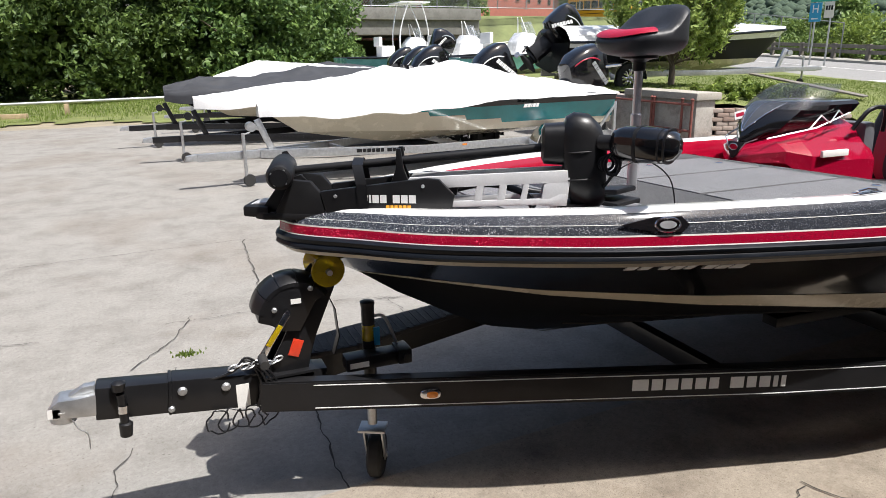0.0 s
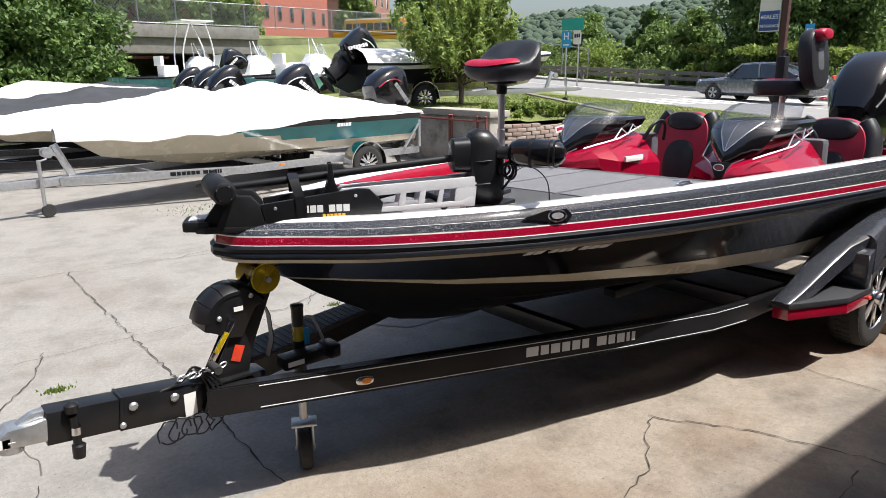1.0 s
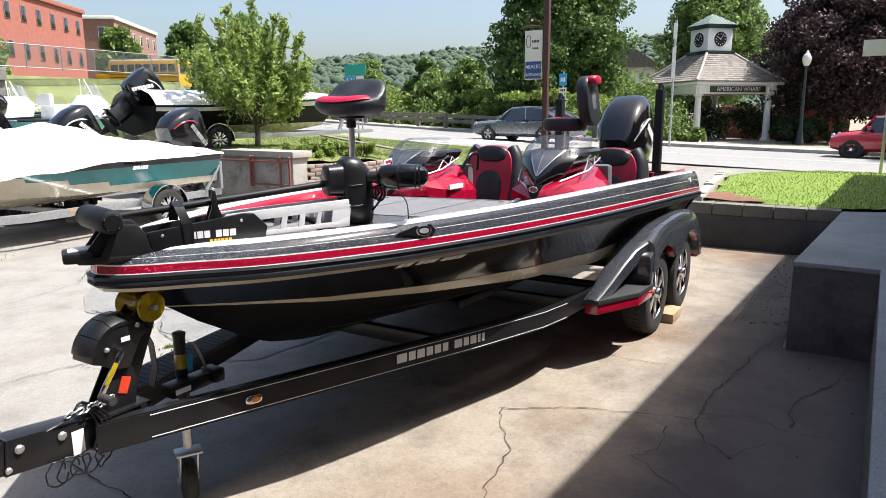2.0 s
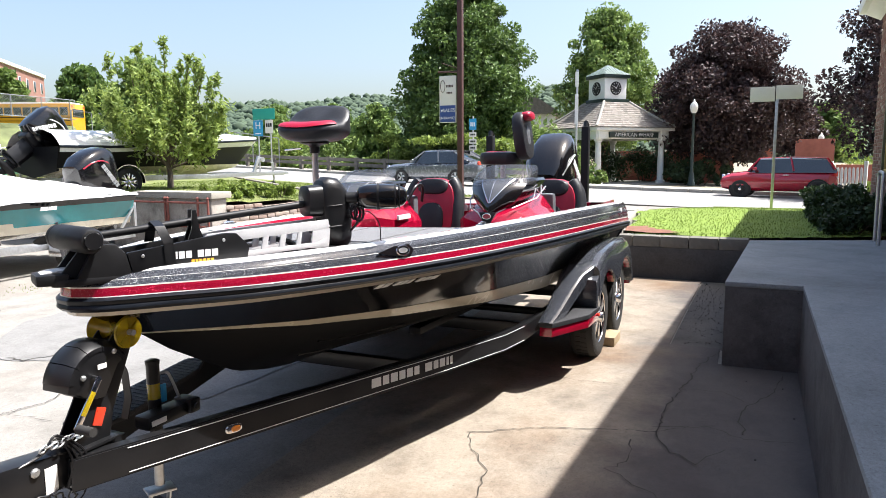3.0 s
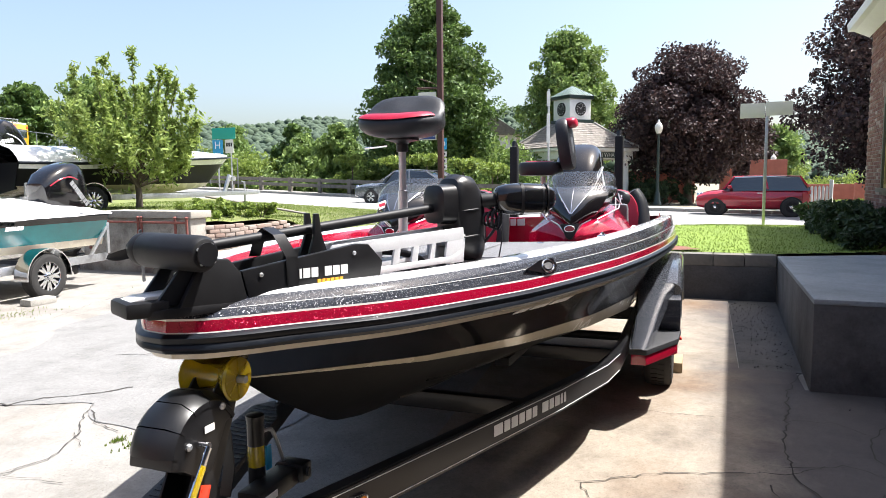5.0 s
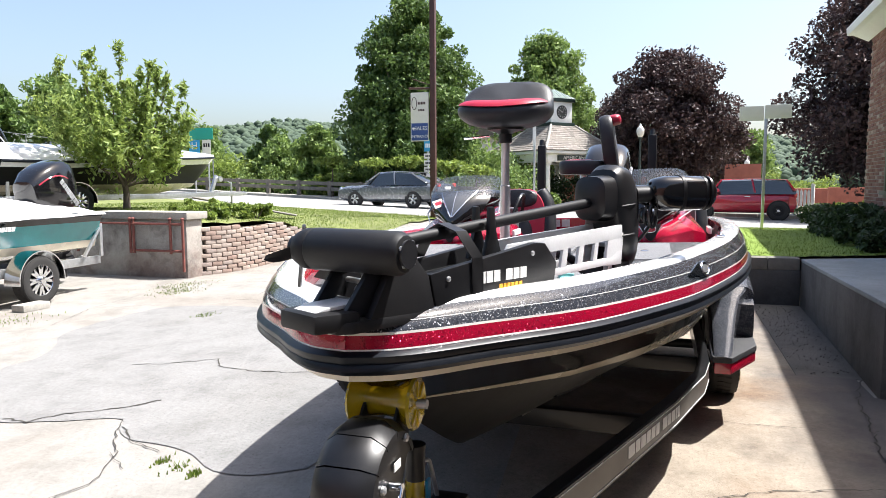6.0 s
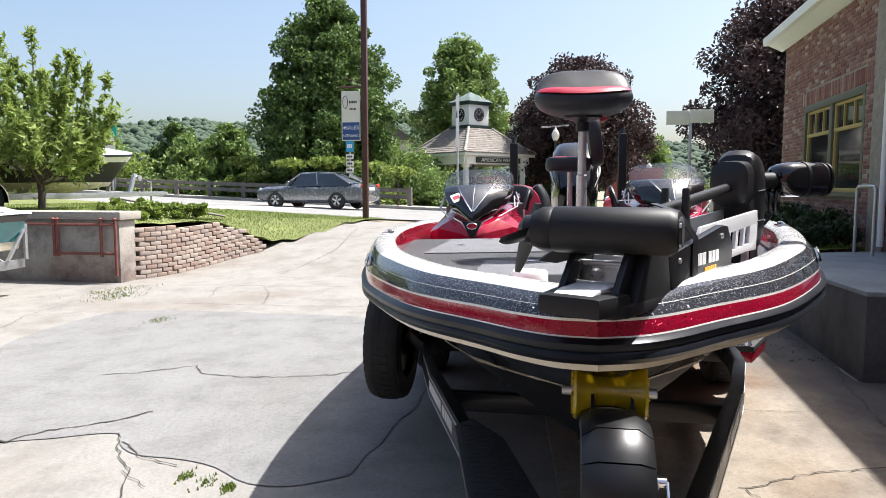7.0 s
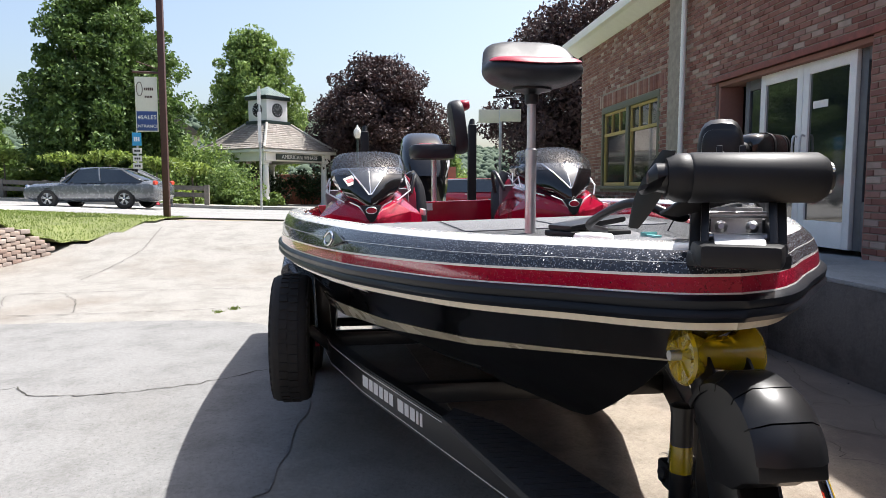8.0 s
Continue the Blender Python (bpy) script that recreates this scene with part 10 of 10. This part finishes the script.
block_house("brick_mill", "long red brick mill with rows of tall windows", pose(20, 66, 2.9, 0, 0, 34.8), 44, 14, 12.5, "farbrick", 3, 13, 0, "farbrick")
block_house("brick_office", "brown brick office block with a white cornice", pose(70, 105, 3.8, 0, 0, 38.5), 24, 16, 13.4, "farbrick2", 3, 6, 4)
wh = thing("far_house", "white clapboard house seen past the trees", "house", pose(58, 17.5, 0.2, 0, 0, 15))
bm = bmesh.new()
box(bm, (-4, -4, 0), (4, 4, 5.2), 0.03)
part("wall", bm, "white", wh)
bm = bmesh.new()
prism(bm, [(-4.5, 5.2), (4.5, 5.2), (0, 8.2)], "x", -4.4, 4.4)
part("roof", bm, "rail_wood", wh)
for y in (-2, 0.2, 2.2):
    bm = bmesh.new()
    box(bm, (-4.06, y - 0.45, 2.9), (-3.98, y + 0.45, 4.3), 0.01)
    part("window", bm, "glass", wh)

# wooded hills far behind the town
rng = np.random.default_rng(77)
ico = bmesh.new()
bmesh.ops.create_icosphere(ico, subdivisions=1, radius=1)
iv = np.array([v.co[:] for v in ico.verts])
ifc = np.array([[v.index for v in f.verts] for f in ico.faces])
ico.free()
V, F, k = [], [], 0
for i in range(25000):
    a = rng.uniform(-34, 62)
    d = rng.uniform(240, 470)
    f = (d - 240) / 230
    ridge = 46 + 12 * math.sin(a * 0.085 + 0.6) + 5 * math.sin(a * 0.21) + 2 * math.sin(a * 0.5)
    ridge *= 0.86 * float(np.interp(a, [-34, -12, 2, 30, 62], [0.62, 0.72, 0.85, 1.0, 0.9]))
    z = ridge * f ** 0.75 + rng.normal() * 1.2
    c = np.array([math.cos(math.radians(a)) * d, math.sin(math.radians(a)) * d, z])
    s = rng.uniform(1.6, 3.4)
    pv = iv * s * np.array([1, 1, 0.9]) * rng.uniform(0.82, 1.18, size=iv.shape) + c
    V.append(pv)
    F.append(ifc + k)
    k += len(iv)
me = bpy.data.meshes.new("wooded_hill")
me.from_pydata(np.concatenate(V).tolist(), [], np.concatenate(F).tolist())
me.shade_smooth()
me.materials.append(M["hill"])
hl = new("wooded_hill", me)
tagged(hl, "wooded hills beyond the town", "hill", kind="stuff")
bm = bmesh.new()
rows = []
for i in range(60):
    a = math.radians(-38 + 104 * i / 59)
    ad = math.degrees(a)
    ridge = (46 + 12 * math.sin(ad * 0.085 + 0.6) + 5 * math.sin(ad * 0.21) + 2 * math.sin(ad * 0.5)) * 0.86 * float(np.interp(ad, [-34, -12, 2, 30, 62], [0.62, 0.72, 0.85, 1.0, 0.9]))
    rows.append([(math.cos(a) * d, math.sin(a) * d, ridge * ((d - 235) / 235) ** 0.75 - 1.5 if d > 236 else -1.0) for d in (235, 260, 300, 350, 410, 475, 520)])
loft(bm, rows, False, False)
solid("hill_ground", bm, "leaf_dark", "dark ground under the wooded hills", "hill", kind="structure")

# ---- vehicles on the street ----
def car(name, label, m, L, W, H, paint, roof, sill, hood_z, wheel_r, wheels, deck):
    """roof: x of the windscreen foot, windscreen top, rear top, rear foot; the nose at x = 0."""
    c = thing(name, label, "car", m)
    bm = bmesh.new()
    rings = []
    prof = [(0.0, 0.42, 0.55), (0.06, 0.30, hood_z - 0.16), (0.35, 0.22, hood_z - 0.04), (roof[0], 0.20, hood_z + 0.02), (L * 0.5, 0.20, sill), (roof[3], 0.20, sill + 0.03), (L - 0.25, 0.22, deck), (L - 0.06, 0.28, deck - 0.10), (L, 0.40, deck - 0.25)]
    for x, z0, z1 in prof:
        hw = W / 2 * (0.86 if x < 0.05 or x > L - 0.05 else 0.95 if x < 0.2 or x > L - 0.2 else 1.0)
        n = 16
        row = []
        for k in range(n):
            a = 2 * math.pi * k / n
            cc, sn = math.cos(a), math.sin(a)
            row.append((x, hw * math.copysign(abs(cc) ** 0.42, cc), (z0 + z1) / 2 + (z1 - z0) / 2 * math.copysign(abs(sn) ** 0.5, sn)))
        rings.append(row)
    loft(bm, rings)
    part("body", bm, paint, c)
    bm = bmesh.new()
    def cab(x, z, hw, zb):
        return [(x, -hw, zb), (x, hw, zb), (x, hw * 0.86, z - 0.05), (x, hw * 0.72, z), (x, -hw * 0.72, z), (x, -hw * 0.86, z - 0.05)]
    hw = W / 2 * 0.90
    loft(bm, [cab(roof[0], hood_z + 0.02, hw, hood_z - 0.05), cab(roof[1], H - 0.03, hw, hood_z - 0.05), cab((roof[1] + roof[2]) / 2, H, hw, sill - 0.05), cab(roof[2], H - 0.04, hw, sill - 0.05), cab(roof[3], sill + 0.06, hw, sill - 0.05)])
    part("glasshouse", bm, "glass", c, "dark car windows")
    bm = bmesh.new()
    loft(bm, [[(x, -hw * 0.74, z), (x, hw * 0.74, z), (x, hw * 0.70, z + 0.025), (x, -hw * 0.70, z + 0.025)] for x, z in ((roof[1] - 0.04, H - 0.04), ((roof[1] + roof[2]) / 2, H - 0.005), (roof[2] + 0.04, H - 0.045))])
    part("roof", bm, paint, c)
    for s in (1, -1):
        for xa, za, xb, zb in ((roof[0] + 0.05, hood_z + 0.03, roof[1], H - 0.04), (roof[3] - 0.05, sill + 0.06, roof[2], H - 0.05), ((roof[1] + roof[2]) / 2 + 0.05, sill, (roof[1] + roof[2]) / 2 - 0.05, H - 0.03)):
            bm = bmesh.new()
            tube(bm, [(xa, s * hw * 1.0, za), ((xa + xb) / 2, s * hw * 0.94, (za + zb) / 2), (xb, s * hw * 0.83, zb)], 0.035, 6)
            part("pillar", bm, paint, c)
    for x in wheels:
        for s in (1, -1):
            bm = bmesh.new()
            lathe(bm, [(wheel_r + 0.05, 0), (wheel_r + 0.05, 0.02)], 28, pose(x, s * (W / 2 - 0.015), wheel_r, 90) if s > 0 else pose(x, s * (W / 2 - 0.035), wheel_r, 90))
            part("wheel_arch", bm, "matte", c)
            whl(c, pose(x, s * (W / 2 - 0.08), wheel_r, 0, 0, 0 if s < 0 else 180), r=wheel_r, w=0.2, spokes=5, rim="matte", face="matte" if paint == "carred" else "steel")
    for s in (1, -1):
        bm = bmesh.new()
        slab_form(bm, 0.2, 0.18, 0.10, pose(0.10, s * W * 0.36, hood_z - 0.17, 0, 0, 90), 2.4)
        part("headlight", bm, "chrome", c)
        bm = bmesh.new()
        slab_form(bm, 0.24, 0.16, 0.10, pose(L - 0.06, s * W * 0.38, deck - 0.12, 0, 0, 90), 2.8)
        part("tail_light", bm, "redlens", c)
        bm = bmesh.new()
        slab_form(bm, 0.14, 0.12, 0.10, pose(roof[0] + 0.25, s * (W / 2 + 0.04), sill + 0.08), 2.6)
        part("mirror", bm, paint, c)
        bm = bmesh.new()
        box(bm, (L * 0.55, s * (W / 2 + 0.002) - 0.012, sill - 0.14), (L * 0.60, s * (W / 2 + 0.002) + 0.012, sill - 0.11), 0.006)
        part("door_handle", bm, "chrome", c)
    bm = bmesh.new()
    box(bm, (L - 0.02, -0.25, deck - 0.30), (L + 0.012, 0.25, deck - 0.18), 0.004)
    part("plate", bm, "paper", c)
    return c


def on_road(x, y, heading, back):
    """The pose of a vehicle whose nose is towards the heading, its middle at x, y."""
    d = Vector((math.cos(radians(heading)), math.sin(radians(heading)), 0))
    return axes((x + d.x * back, y + d.y * back, road_z(x, y) + 0.016), (-d.x, -d.y, 0))


car("hatchback", "small red hatchback with a red roof on the street", on_road(24.5, -3.3, 84, 1.78), 3.56, 1.62, 1.36, "carred", (0.85, 1.22, 3.22, 3.52), 0.90, 0.88, 0.30, (0.66, 3.0), 0.93)
car("sedan", "grey four-door sedan on the street", on_road(25.6, 9.9, 80, 2.4), 4.85, 1.82, 1.45, "cargrey", (1.35, 2.05, 3.55, 4.35), 0.95, 0.92, 0.33, (0.95, 3.75), 1.02)

bs = thing("school_bus", "yellow school bus on the raised town street", "bus", axes((39.6, 55.6, 3.92), (-0.40, 0.91, 0)))
bm = bmesh.new()
box(bm, (-4.2, -1.2, 0.45), (2.6, 1.2, 2.75), 0.12)
box(bm, (2.5, -1.05, 0.45), (4.1, 1.05, 1.65), 0.15)
part("body", bm, "bus", bs)
bm = bmesh.new()
box(bm, (-4.1, -1.12, 2.72), (2.5, 1.12, 2.86), 0.06)
part("roof", bm, "white", bs)
for s in (1, -1):
    for k in range(8):
        bm = bmesh.new()
        box(bm, (-3.95 + k * 0.8, s * 1.2 - 0.012, 1.72), (-3.25 + k * 0.8, s * 1.2 + 0.012, 2.42), 0.01)
        part("window", bm, "glass", bs)
    bm = bmesh.new()
    for z in (0.85, 1.25, 1.55):
        box(bm, (-4.1, s * 1.205 - 0.008, z), (2.5, s * 1.205 + 0.008, z + 0.05))
    part("stripe", bm, "matte", bs)
    for x in (-2.6, 3.0):
        whl(bs, pose(x, s * 1.0, 0.48, 0, 0, 0 if s < 0 else 180), r=0.48, w=0.25, spokes=5, rim="matte", face="matte")
bm = bmesh.new()
box(bm, (2.52, -0.95, 1.7), (2.62, 0.95, 2.5), 0.01)
part("windscreen", bm, "glass", bs)
bm = bmesh.new()
box(bm, (-4.22, -0.9, 1.6), (-4.17, 0.9, 2.3), 0.01)
part("rear_window", bm, "glass", bs)
bm = bmesh.new()
for s in (1, -1):
    box(bm, (-4.225, s * 0.95 - 0.12, 2.42), (-4.18, s * 0.95 + 0.12, 2.6), 0.02)
part("lamp", bm, "redlens", bs)
